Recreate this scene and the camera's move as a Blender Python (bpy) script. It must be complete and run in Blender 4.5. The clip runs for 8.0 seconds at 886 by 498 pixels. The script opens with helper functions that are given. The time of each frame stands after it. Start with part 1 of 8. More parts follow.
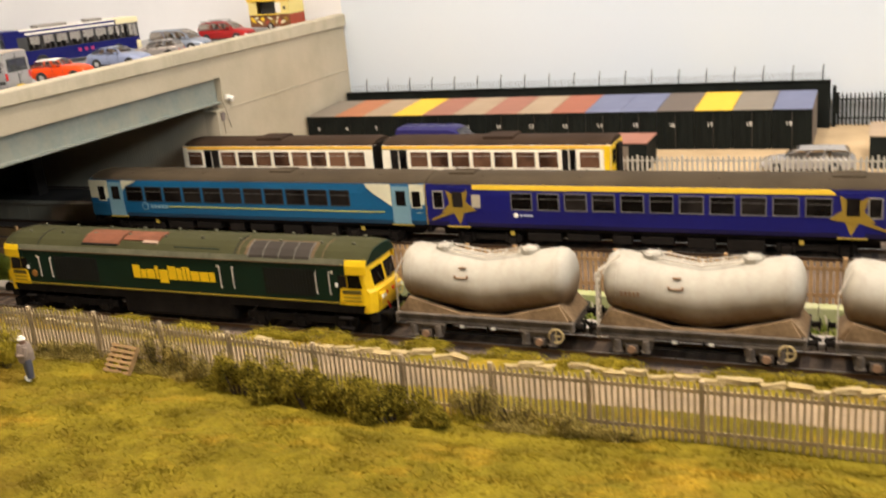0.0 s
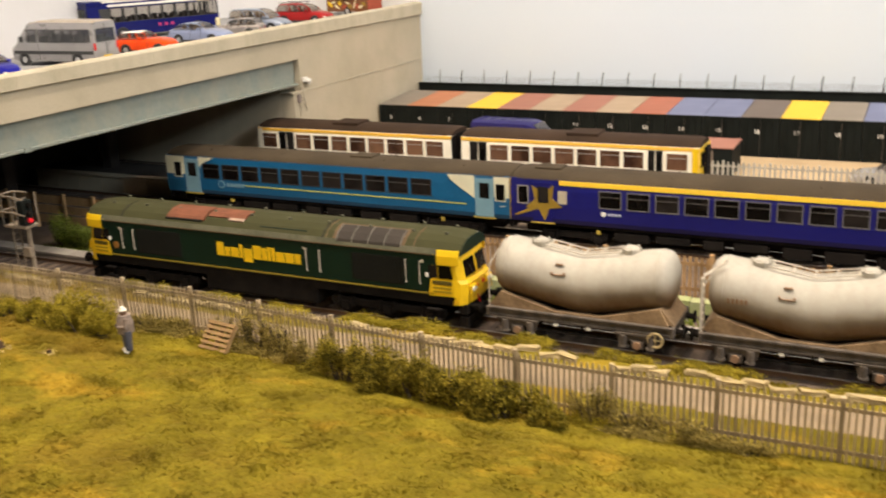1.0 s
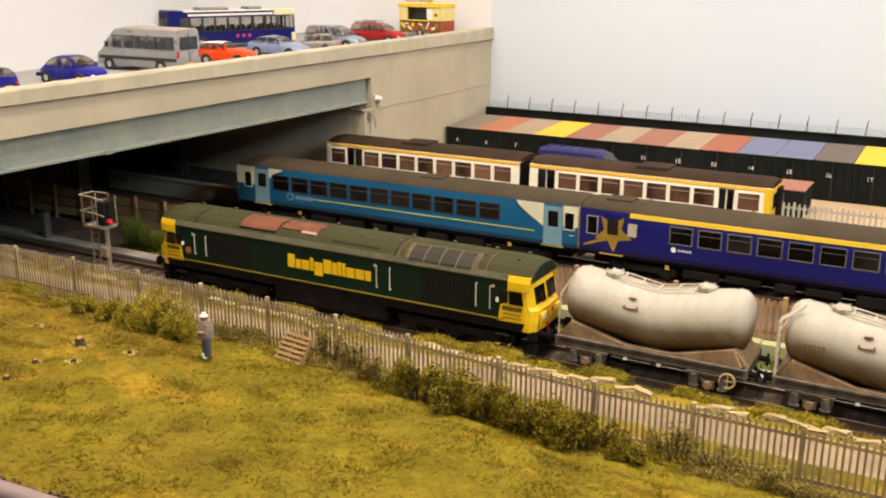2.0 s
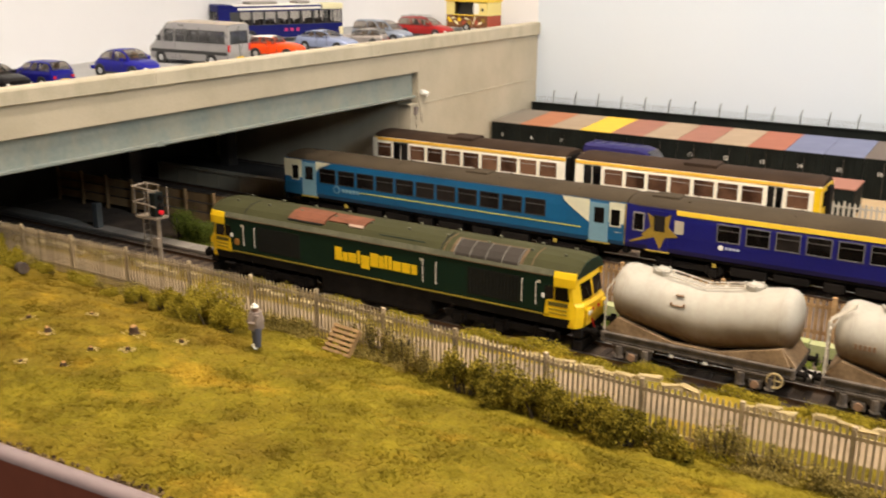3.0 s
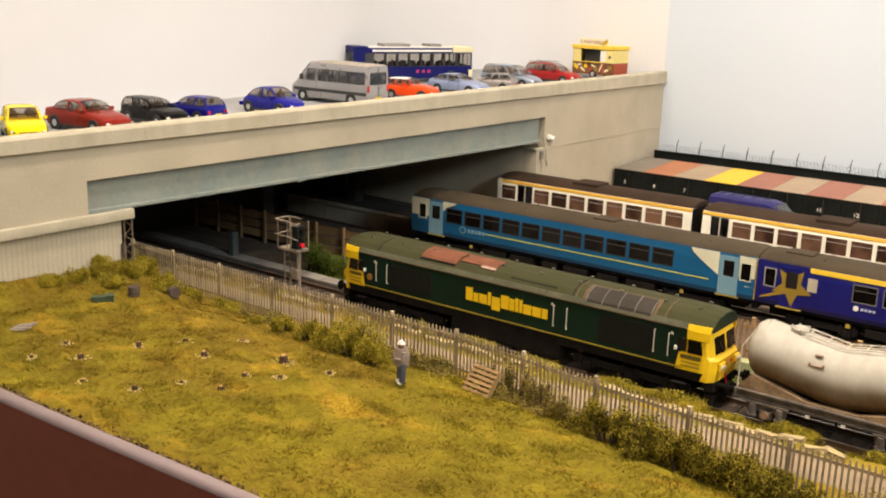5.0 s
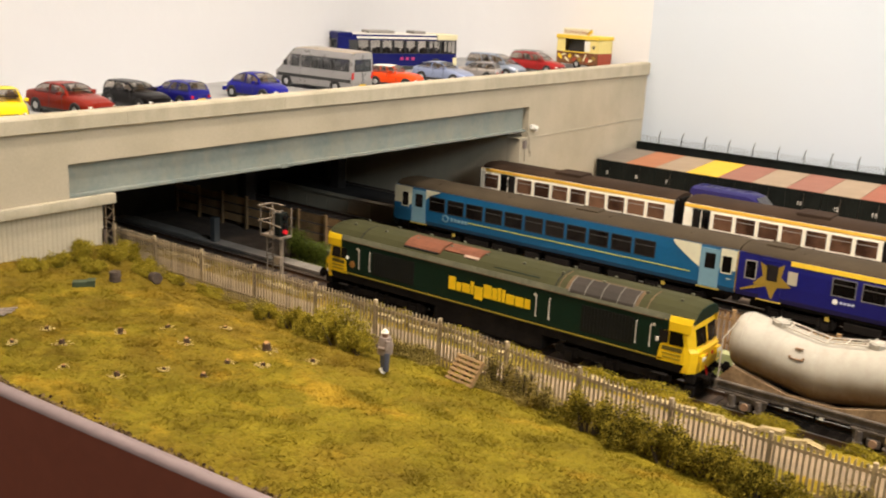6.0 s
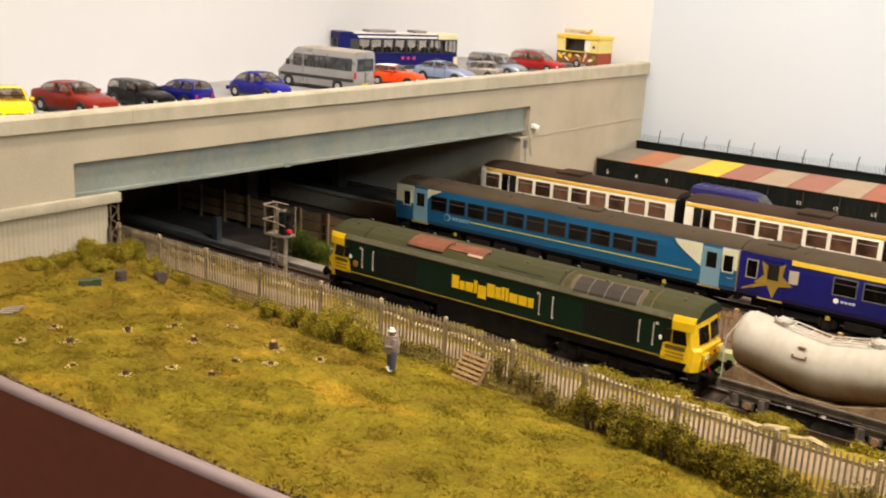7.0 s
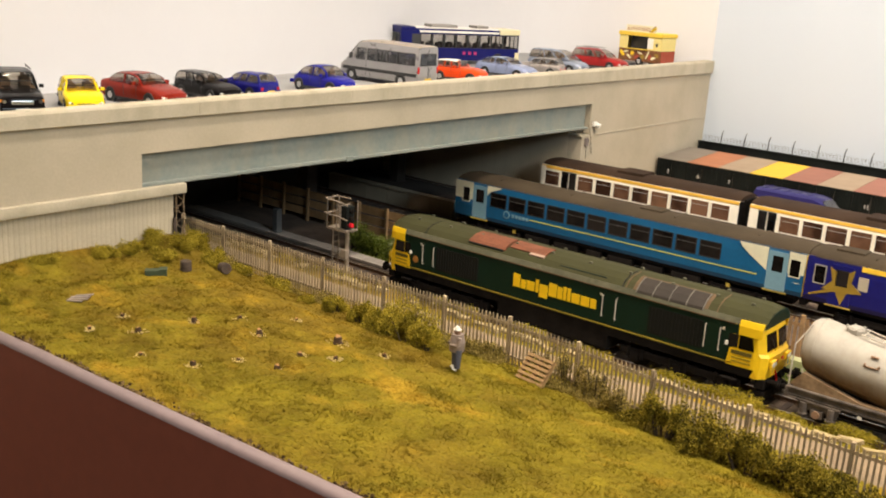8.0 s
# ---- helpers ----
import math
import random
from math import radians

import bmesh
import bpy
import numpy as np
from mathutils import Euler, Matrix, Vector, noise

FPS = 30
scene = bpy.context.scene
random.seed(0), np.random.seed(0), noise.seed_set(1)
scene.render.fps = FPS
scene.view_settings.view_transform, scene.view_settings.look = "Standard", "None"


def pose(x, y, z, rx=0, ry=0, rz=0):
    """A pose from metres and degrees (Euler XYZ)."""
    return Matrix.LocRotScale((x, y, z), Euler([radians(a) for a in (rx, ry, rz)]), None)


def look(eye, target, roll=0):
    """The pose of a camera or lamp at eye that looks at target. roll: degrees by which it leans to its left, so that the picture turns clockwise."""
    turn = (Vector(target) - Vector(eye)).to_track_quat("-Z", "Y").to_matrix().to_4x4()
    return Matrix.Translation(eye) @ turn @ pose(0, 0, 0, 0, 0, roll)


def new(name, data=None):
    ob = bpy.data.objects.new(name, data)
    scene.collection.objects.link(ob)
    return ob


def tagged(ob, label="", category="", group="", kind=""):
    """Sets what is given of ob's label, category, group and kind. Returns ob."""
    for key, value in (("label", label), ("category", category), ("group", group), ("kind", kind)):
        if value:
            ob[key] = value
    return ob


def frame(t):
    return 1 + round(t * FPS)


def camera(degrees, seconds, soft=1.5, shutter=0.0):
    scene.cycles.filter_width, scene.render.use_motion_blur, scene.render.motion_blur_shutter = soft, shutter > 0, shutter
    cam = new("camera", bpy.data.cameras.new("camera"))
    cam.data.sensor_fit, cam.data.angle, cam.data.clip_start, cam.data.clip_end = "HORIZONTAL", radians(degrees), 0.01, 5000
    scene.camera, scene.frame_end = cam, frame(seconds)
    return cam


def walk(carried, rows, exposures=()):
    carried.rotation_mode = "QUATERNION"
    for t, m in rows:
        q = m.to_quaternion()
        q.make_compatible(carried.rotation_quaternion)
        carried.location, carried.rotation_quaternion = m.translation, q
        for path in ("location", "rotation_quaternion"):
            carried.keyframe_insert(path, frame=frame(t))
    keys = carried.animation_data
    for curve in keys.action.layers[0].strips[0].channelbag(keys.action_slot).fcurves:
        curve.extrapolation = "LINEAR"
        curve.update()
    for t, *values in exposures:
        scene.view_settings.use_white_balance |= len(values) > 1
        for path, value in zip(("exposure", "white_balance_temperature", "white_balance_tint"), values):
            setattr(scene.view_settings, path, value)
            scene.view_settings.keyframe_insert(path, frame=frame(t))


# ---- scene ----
# A model railway at 1:76; all sizes below are in full-size metres and are laid down times S.
S = 1 / 76.2
cam = camera(47.9, 8.0, soft=1.9, shutter=0.6)
PATH = [
    (0, (-1.163, -1.603, 15.204), (-1.9520, 0.1360, 14.6110), -5.30),
    (0.1, (-1.421, -1.552, 15.150), (-2.2151, 0.1895, 14.5686), -5.06),
    (0.4, (-2.194, -1.397, 14.986), (-2.9618, 0.3451, 14.3744), -4.34),
    (0.5, (-2.452, -1.346, 14.932), (-3.2200, 0.3990, 14.3260), -4.10),
    (0.6, (-2.700, -1.421, 14.924), (-3.4713, 0.3202, 14.3136), -3.80),
    (0.9, (-3.444, -1.648, 14.898), (-4.2835, 0.0660, 14.2994), -2.90),
    (1, (-3.692, -1.723, 14.890), (-4.5460, -0.0150, 14.2950), -2.60),
    (1.1, (-3.881, -1.803, 14.897), (-4.7410, -0.0944, 14.3145), -2.04),
    (1.4, (-4.448, -2.045, 14.919), (-5.3112, -0.3346, 14.3437), -0.36),
    (1.5, (-4.637, -2.125, 14.926), (-5.5120, -0.4190, 14.3550), 0.20),
    (1.6, (-4.649, -2.152, 14.932), (-5.5442, -0.4539, 14.3699), 0.21),
    (1.7, (-4.661, -2.178, 14.939), (-5.5712, -0.4851, 14.3868), 0.21),
    (2.8, (-4.793, -2.472, 15.007), (-5.7775, -0.8246, 14.4436), 0.29),
    (2.9, (-4.805, -2.498, 15.014), (-5.7982, -0.8566, 14.4497), 0.29),
    (3, (-4.817, -2.525, 15.020), (-5.8230, -0.8900, 14.4590), 0.30),
    (3.1, (-4.780, -2.579, 15.028), (-5.8015, -0.9517, 14.4737), 0.36),
    (3.4, (-4.669, -2.742, 15.054), (-5.7064, -1.1200, 14.5118), 0.54),
    (3.5, (-4.632, -2.796, 15.062), (-5.6680, -1.1700, 14.5310), 0.60),
    (3.6, (-4.776, -2.912, 15.086), (-5.7996, -1.2788, 14.5548), 0.64),
    (3.9, (-5.206, -3.262, 15.160), (-6.2451, -1.6391, 14.6223), 0.76),
    (4, (-5.350, -3.378, 15.184), (-6.4120, -1.7650, 14.6640), 0.80),
    (4.1, (-5.401, -3.479, 15.219), (-6.4928, -1.8797, 14.7208), 0.86),
    (4.4, (-5.552, -3.783, 15.326), (-6.6943, -2.2146, 14.8389), 1.04),
    (4.5, (-5.603, -3.884, 15.361), (-6.7550, -2.3230, 14.8740), 1.10),
    (4.6, (-5.620, -3.892, 15.366), (-6.7785, -2.3332, 14.8877), 1.21),
    (4.7, (-5.636, -3.899, 15.370), (-6.8057, -2.3489, 14.8915), 1.31),
    (5.8, (-5.820, -3.983, 15.421), (-6.9865, -2.4407, 14.9104), 2.49),
    (5.9, (-5.836, -3.990, 15.425), (-6.9921, -2.4399, 14.9153), 2.59),
    (6, (-5.853, -3.998, 15.430), (-6.9960, -2.4390, 14.9170), 2.70),
    (6.1, (-5.897, -4.028, 15.455), (-7.0317, -2.4614, 14.9459), 2.80),
    (6.4, (-6.031, -4.118, 15.530), (-7.1617, -2.5468, 15.0283), 3.10),
    (6.5, (-6.075, -4.148, 15.555), (-7.2040, -2.5760, 15.0490), 3.20),
    (6.6, (-6.060, -4.186, 15.539), (-7.1935, -2.6179, 15.0335), 3.12),
    (6.9, (-6.016, -4.302, 15.491), (-7.1483, -2.7368, 14.9723), 2.88),
    (7, (-6.001, -4.340, 15.475), (-7.1380, -2.7770, 14.9600), 2.80),
    (7.1, (-6.089, -4.398, 15.498), (-7.2394, -2.8447, 14.9848), 2.84),
    (7.4, (-6.353, -4.572, 15.569), (-7.5677, -3.0679, 15.0564), 2.96),
    (7.5, (-6.441, -4.630, 15.592), (-7.6660, -3.1340, 15.0800), 3.00),
    (7.6, (-6.487, -4.599, 15.568), (-7.7123, -3.1037, 15.0562), 3.08),
    (7.8, (-6.578, -4.536, 15.521), (-7.8015, -3.0429, 14.9991), 3.24),
    (7.9, (-6.623, -4.505, 15.497), (-7.8399, -3.0079, 14.9695), 3.32),
    (8, (-6.669, -4.474, 15.473), (-7.8800, -2.9730, 14.9430), 3.40),
]
walk(cam, [(t, look(Vector(eye) * S, Vector(target) * S, roll)) for t, eye, target, roll in PATH])

# ---- world and lamps: an exhibition hall with a lighting pelmet over the layout ----
world = bpy.data.worlds.new("hall")
scene.world = world
world.use_nodes = True
world.node_tree.nodes["Background"].inputs[0].default_value = (0.9, 0.85, 0.78, 1)
world.node_tree.nodes["Background"].inputs[1].default_value = 0.05


def area_lamp(name, eye, target, sx, sy, watts, colour):
    data = bpy.data.lights.new(name, "AREA")
    data.shape, data.size, data.size_y, data.energy, data.color = "RECTANGLE", sx, sy, watts, colour
    ob = new(name, data)
    ob.matrix_world = look(eye, target)
    return ob


for lx, ly, warm in ((-0.70, 0.24, (1.0, 0.80, 0.58)), (-0.27, 0.32, (1.0, 0.85, 0.685)), (0.18, 0.32, (1.0, 0.855, 0.71)), (0.63, 0.32, (1.0, 0.86, 0.72))):
    area_lamp("pelmet_lamp", (lx, ly, 0.85), (lx - 0.12, ly + 0.26, 0.0), 0.09, 0.05, 5.7, warm)
# unseen fills, added: warm from the front, low and cool from the right
area_lamp("hall_lamp", (-0.1, -1.3, 2.05), (-0.4, 0.4, 0), 1.6, 0.8, 26.0, (1.0, 0.85, 0.71))
area_lamp("hall_lamp", (2.4, -0.5, 1.35), (-0.4, 0.75, 0.05), 0.7, 0.5, 25.0, (0.84, 0.94, 1.0))
scene.view_settings.exposure = 0.05

# ---- helpers and materials ----
K = 1 / S


def material(name, base, rough=0.6, metal=0.0, vary=0.25, coarse=2.0, fine=0.15, bump=0.2, other=None, spread=0.0, coat=0.0, island=0.0, ends=(0.34, 0.66)):
    """A surface with colour that drifts at two scales (sizes in full-size metres), a fine relief and a varied gloss."""
    m = bpy.data.materials.new(name)
    m.use_nodes = True
    nodes, links = m.node_tree.nodes, m.node_tree.links
    bsdf = nodes["Principled BSDF"]
    place = nodes.new("ShaderNodeTexCoord")
    big, small = nodes.new("ShaderNodeTexNoise"), nodes.new("ShaderNodeTexNoise")
    big.inputs["Scale"].default_value, small.inputs["Scale"].default_value = K / coarse, K / fine
    big.inputs["Detail"].default_value, small.inputs["Detail"].default_value = 5.0, 3.0
    links.new(place.outputs["Object"], big.inputs["Vector"])
    links.new(place.outputs["Object"], small.inputs["Vector"])
    both = nodes.new("ShaderNodeMath")
    both.operation = "MULTIPLY_ADD"
    both.inputs[1].default_value = 0.65
    links.new(big.outputs["Fac"], both.inputs[0])
    half = nodes.new("ShaderNodeMath")
    half.operation = "MULTIPLY"
    half.inputs[1].default_value = 0.35
    links.new(small.outputs["Fac"], half.inputs[0])
    links.new(half.outputs[0], both.inputs[2])
    value = both
    if spread or island:
        info = nodes.new("ShaderNodeNewGeometry") if island else nodes.new("ShaderNodeObjectInfo")
        shift = nodes.new("ShaderNodeMath")
        shift.operation = "MULTIPLY_ADD"
        shift.inputs[1].default_value = island or spread
        links.new(info.outputs["Random Per Island" if island else "Random"], shift.inputs[0])
        less = nodes.new("ShaderNodeMath")
        less.operation = "SUBTRACT"
        less.inputs[1].default_value = (island or spread) / 2
        links.new(both.outputs[0], less.inputs[0])
        links.new(less.outputs[0], shift.inputs[2])
        value = shift
    ramp = nodes.new("ShaderNodeValToRGB")
    low = tuple(c * (1 - vary) for c in base)
    high = other or tuple(min(1.0, c * (1 + vary)) for c in base)
    ramp.color_ramp.elements[0].position, ramp.color_ramp.elements[1].position = ends
    ramp.color_ramp.elements[0].color, ramp.color_ramp.elements[1].color = (*low, 1), (*high, 1)
    links.new(value.outputs[0], ramp.inputs["Fac"])
    links.new(ramp.outputs["Color"], bsdf.inputs["Base Color"])
    gloss = nodes.new("ShaderNodeMapRange")
    gloss.inputs["To Min"].default_value, gloss.inputs["To Max"].default_value = max(0.02, rough - 0.08), min(1.0, rough + 0.12)
    links.new(small.outputs["Fac"], gloss.inputs["Value"])
    links.new(gloss.outputs["Result"], bsdf.inputs["Roughness"])
    bsdf.inputs["Metallic"].default_value = metal
    bsdf.inputs["Coat Weight"].default_value = coat
    if bump:
        relief = nodes.new("ShaderNodeBump")
        relief.inputs["Strength"].default_value, relief.inputs["Distance"].default_value = bump, fine * S * 0.5
        links.new(small.outputs["Fac"], relief.inputs["Height"])
        links.new(relief.outputs["Normal"], bsdf.inputs["Normal"])
    return m


def box(bm, x0, x1, y0, y1, z0, z1, bevel=0.0):
    m = Matrix.Translation(((x0 + x1) / 2, (y0 + y1) / 2, (z0 + z1) / 2)) @ Matrix.Diagonal((abs(x1 - x0), abs(y1 - y0), abs(z1 - z0), 1))
    made = bmesh.ops.create_cube(bm, size=1, matrix=m)["verts"]
    if bevel:
        edges = {e for v in made for e in v.link_edges}
        bmesh.ops.bevel(bm, geom=list(edges), offset=bevel, segments=2, profile=0.6, affect="EDGES")


def loft(bm, rings, caps=True, closed=True):
    """Skin rings of equal length."""
    rows = [[bm.verts.new(p) for p in ring] for ring in rings]
    n = len(rows[0])
    for a, b in zip(rows, rows[1:]):
        for i in range(n if closed else n - 1):
            bm.faces.new((a[i], a[(i + 1) % n], b[(i + 1) % n], b[i]))
    if caps and closed:
        bm.faces.new(rows[0][::-1])
        bm.faces.new(rows[-1])
    return rows


def prism(bm, outline, axis, a, b):
    """A flat outline pushed along an axis from a to b: outline in the two other axes, in order."""
    def at(p, v):
        q = list(p)
        q.insert("xyz".index(axis), v)
        return q
    loft(bm, [[at(p, a) for p in outline], [at(p, b) for p in outline]])


def rod(bm, p, q, r, seg=8, r2=None):
    p, q = Vector(p), Vector(q)
    turn = (q - p).to_track_quat("Z", "Y").to_matrix()
    ring = lambda c, s: [c + turn @ Vector((s * math.cos(2 * math.pi * i / seg), s * math.sin(2 * math.pi * i / seg), 0)) for i in range(seg)]
    loft(bm, [ring(p, r), ring(q, r if r2 is None else r2)])


def part(name, bm, mat, parent=None, label="", smooth=None):
    bmesh.ops.recalc_face_normals(bm, faces=bm.faces)
    bm.transform(Matrix.Scale(S, 4))
    data = bpy.data.meshes.new(name)
    bm.to_mesh(data)
    bm.free()
    for one in mat if isinstance(mat, (list, tuple)) else (mat,):
        data.materials.append(one)
    if smooth:
        data.polygons.foreach_set("use_smooth", [True] * len(data.polygons))
        data.set_sharp_from_angle(angle=radians(smooth))
    ob = new(name, data)
    if parent:
        ob.parent = parent
    return tagged(ob, label)


def boxes(name, items, mat, parent, label="", bevel=0.0):
    bm = bmesh.new()
    for item in items:
        box(bm, *item, bevel=bevel)
    return part(name, bm, mat, parent, label)


def repeat(ob, x, y, z, rx=0, ry=0, rz=0):
    """Another part on the same mesh."""
    again = ob.copy()
    scene.collection.objects.link(again)
    again.matrix_basis = pose(x * S, y * S, z * S, rx, ry, rz)
    return again


def thing(name, x, y, z, rz=0.0, label="", category="", group="", kind=""):
    ob = new(name)
    ob.empty_display_size = 0.01
    ob.matrix_world = pose(x * S, y * S, z * S, 0, 0, rz)
    return tagged(ob, label, category, group, kind)


def cloud(name, verts, faces, mat, label="", category="", kind="", parent=None):
    """A mesh straight from arrays, in full-size metres."""
    data = bpy.data.meshes.new(name)
    data.from_pydata((np.asarray(verts) * S).tolist(), [], faces)
    data.materials.append(mat)
    ob = new(name, data)
    if parent:
        ob.parent = parent
    return tagged(ob, label, category, "", kind)


def words(text, size, mat, parent, m, name="lettering", deep=0.01):
    """Lettering as a thin mesh; m places it, in full-size metres."""
    curve = bpy.data.curves.new(name, "FONT")
    curve.body, curve.size, curve.extrude, curve.align_x, curve.align_y = text, size, deep, "CENTER", "CENTER"
    holder = bpy.data.objects.new(name, curve)
    scene.collection.objects.link(holder)
    data = bpy.data.meshes.new_from_object(holder.evaluated_get(bpy.context.evaluated_depsgraph_get()))
    bpy.data.objects.remove(holder)
    data.transform(Matrix.Scale(S, 4) @ m)
    data.materials.clear()
    data.materials.append(mat)
    ob = new(name, data)
    ob.parent = parent
    return ob


CONCRETE = material("weathered_concrete", (0.455, 0.40, 0.298), 0.85, vary=0.10, coarse=7.0, fine=0.12, bump=0.06)
CONCRETE_PALE = material("pale_concrete", (0.49, 0.44, 0.33), 0.85, vary=0.12, coarse=2.5, fine=0.1, bump=0.06)


def weathered(m, tint, amount, wide=0.5, tall=5.0):
    """Rain streaks and broad dirty patches over the paint."""
    nodes, links = m.node_tree.nodes, m.node_tree.links
    bsdf = nodes["Principled BSDF"]
    old = bsdf.inputs["Base Color"].links[0].from_socket
    place, scale, streak, cut, mix = [nodes.new("ShaderNode" + n) for n in ("TexCoord", "Mapping", "TexNoise", "MapRange", "Mix")]
    scale.inputs["Scale"].default_value = (K / wide, K / wide, K / tall)
    links.new(place.outputs["Object"], scale.inputs["Vector"])
    links.new(scale.outputs["Vector"], streak.inputs["Vector"])
    streak.inputs["Scale"].default_value, streak.inputs["Detail"].default_value, streak.inputs["Roughness"].default_value = 1.0, 7.0, 0.62
    cut.inputs["From Min"].default_value, cut.inputs["From Max"].default_value = 0.44, 0.74
    cut.inputs["To Max"].default_value = amount
    links.new(streak.outputs["Fac"], cut.inputs["Value"])
    mix.data_type = "RGBA"
    links.new(cut.outputs["Result"], mix.inputs[0])
    links.new(old, mix.inputs[6])
    mix.inputs[7].default_value = (*tint, 1)
    links.new(mix.outputs[2], bsdf.inputs["Base Color"])


CLADDING = material("grey_ribbed_cladding", (0.50, 0.44, 0.32), 0.7, vary=0.12, coarse=3.0, fine=0.1, bump=0.1)
GIRDER = material("grey_blue_painted_steel", (0.19, 0.235, 0.225), 0.6, vary=0.16, coarse=3.0, fine=0.2, bump=0.1, other=(0.26, 0.28, 0.245))
weathered(CONCRETE, (0.29, 0.26, 0.17), 0.40, 3.2, 3.6)
weathered(CONCRETE_PALE, (0.27, 0.24, 0.15), 0.5, 1.5, 3.0)
weathered(CLADDING, (0.42, 0.37, 0.27), 0.5, 0.6, 4.0)
weathered(GIRDER, (0.31, 0.285, 0.21), 0.6, 1.4, 2.2)
# near-black base colour puts the shade under the bridge into the surfaces
SOFFIT = material("shade_dark_soffit", (0.05, 0.043, 0.038), 0.95, vary=0.3)
ASPHALT = material("car_park_grey_paper", (0.30, 0.30, 0.30), 0.9, vary=0.12, coarse=3.0, fine=0.08, bump=0.2)
PAINT_WHITE = material("white_line_paint", (0.75, 0.74, 0.70), 0.7, vary=0.1)
SKY_BOARD = material("white_backscene_paint", (0.69, 0.685, 0.695), 0.85, vary=0.012, coarse=130.0, fine=1.0, bump=0.03)
BLUE_BOARD = material("pale_sky_backscene_paint", (0.53, 0.61, 0.71), 0.85, vary=0.01, coarse=160.0, fine=40.0, bump=0.0, other=(0.60, 0.645, 0.70))
FASCIA = material("dark_brown_fascia_paint", (0.205, 0.066, 0.042), 0.6, vary=0.12, coarse=20.0, fine=0.5, bump=0.05)
TRIM = material("lilac_grey_edge_strip", (0.21, 0.158, 0.16), 0.5, vary=0.12, coarse=6.0, fine=0.3, bump=0.1)
BALLAST = material("brown_ballast", (0.125, 0.09, 0.066), 0.95, vary=0.45, coarse=1.2, fine=0.09, bump=0.9)
SAND = material("tan_yard_grit", (0.50, 0.37, 0.22), 0.95, vary=0.15, coarse=3.0, fine=0.1, bump=0.4)


def grass_material(name, bump):
    """Static grass: broad drifts of green and straw, dark thatch showing through in clumps, light tips."""
    m = bpy.data.materials.new(name)
    m.use_nodes = True
    nodes, links = m.node_tree.nodes, m.node_tree.links
    bsdf = nodes["Principled BSDF"]
    place = nodes.new("ShaderNodeTexCoord")

    def drift(size, detail, rough, wide=1.0):
        at, n = nodes.new("ShaderNodeMapping"), nodes.new("ShaderNodeTexNoise")
        at.inputs["Scale"].default_value = (K / (size * wide), K / size, K / size)
        n.inputs["Scale"].default_value, n.inputs["Detail"].default_value, n.inputs["Roughness"].default_value = 1.0, detail, rough
        links.new(place.outputs["Object"], at.inputs["Vector"])
        links.new(at.outputs["Vector"], n.inputs["Vector"])
        return n.outputs["Fac"]

    def ramp(fac, *stops):
        r = nodes.new("ShaderNodeValToRGB")
        while len(r.color_ramp.elements) < len(stops):
            r.color_ramp.elements.new(0.5)
        for e, (at, colour) in zip(r.color_ramp.elements, stops):
            e.position, e.color = at, (*colour, 1)
        links.new(fac, r.inputs["Fac"])
        return r.outputs["Color"]

    def mix(fac, a, b, kind="MIX"):
        n = nodes.new("ShaderNodeMix")
        n.data_type, n.blend_type = "RGBA", kind
        if isinstance(fac, float):
            n.inputs[0].default_value = fac
        else:
            links.new(fac, n.inputs[0])
        links.new(a, n.inputs[6])
        links.new(b, n.inputs[7])
        return n.outputs[2]

    green = ramp(drift(1.7, 6, 0.6), (0.30, (0.118, 0.094, 0.009)), (0.5, (0.174, 0.139, 0.013)), (0.72, (0.243, 0.192, 0.017)))
    straw = ramp(drift(0.8, 5, 0.6), (0.3, (0.245, 0.158, 0.015)), (0.7, (0.385, 0.255, 0.026)))
    brown = ramp(drift(1.1, 6, 0.65), (0.30, (0.125, 0.086, 0.012)), (0.70, (0.225, 0.152, 0.018)))
    # worn brown earth runs in a broad belt before the fence
    apart, belt, sway = nodes.new("ShaderNodeSeparateXYZ"), nodes.new("ShaderNodeMapRange"), nodes.new("ShaderNodeMath")
    links.new(place.outputs["Object"], apart.inputs[0])
    links.new(apart.outputs["Y"], belt.inputs["Value"])
    belt.inputs["From Min"].default_value, belt.inputs["From Max"].default_value = 11.5 * S, 19.5 * S
    belt.inputs["To Min"].default_value, belt.inputs["To Max"].default_value = 0.0, 0.20
    reach, inside = nodes.new("ShaderNodeMapRange"), nodes.new("ShaderNodeMath")
    links.new(apart.outputs["X"], reach.inputs["Value"])
    reach.inputs["From Min"].default_value, reach.inputs["From Max"].default_value = -30.0 * S, -22.0 * S
    reach.inputs["To Min"].default_value, reach.inputs["To Max"].default_value = 1.0, -0.4
    inside.operation, sway.operation = "MULTIPLY", "ADD"
    links.new(belt.outputs[0], inside.inputs[0])
    links.new(reach.outputs[0], inside.inputs[1])
    links.new(drift(4.0, 6, 0.6), sway.inputs[0])
    links.new(inside.outputs[0], sway.inputs[1])
    brown_at = ramp(sway.outputs[0], (0.49, (0, 0, 0)), (0.70, (0.85, 0.85, 0.85)))
    green = mix(brown_at, green, brown)
    straw_at = ramp(drift(2.2, 7, 0.62, 1.6), (0.53, (0, 0, 0)), (0.66, (0.9, 0.9, 0.9)))
    base = mix(straw_at, green, straw)
    thatch = ramp(drift(0.35, 3, 0.5), (0.3, (0.095, 0.062, 0.009)), (0.7, (0.19, 0.122, 0.017)))
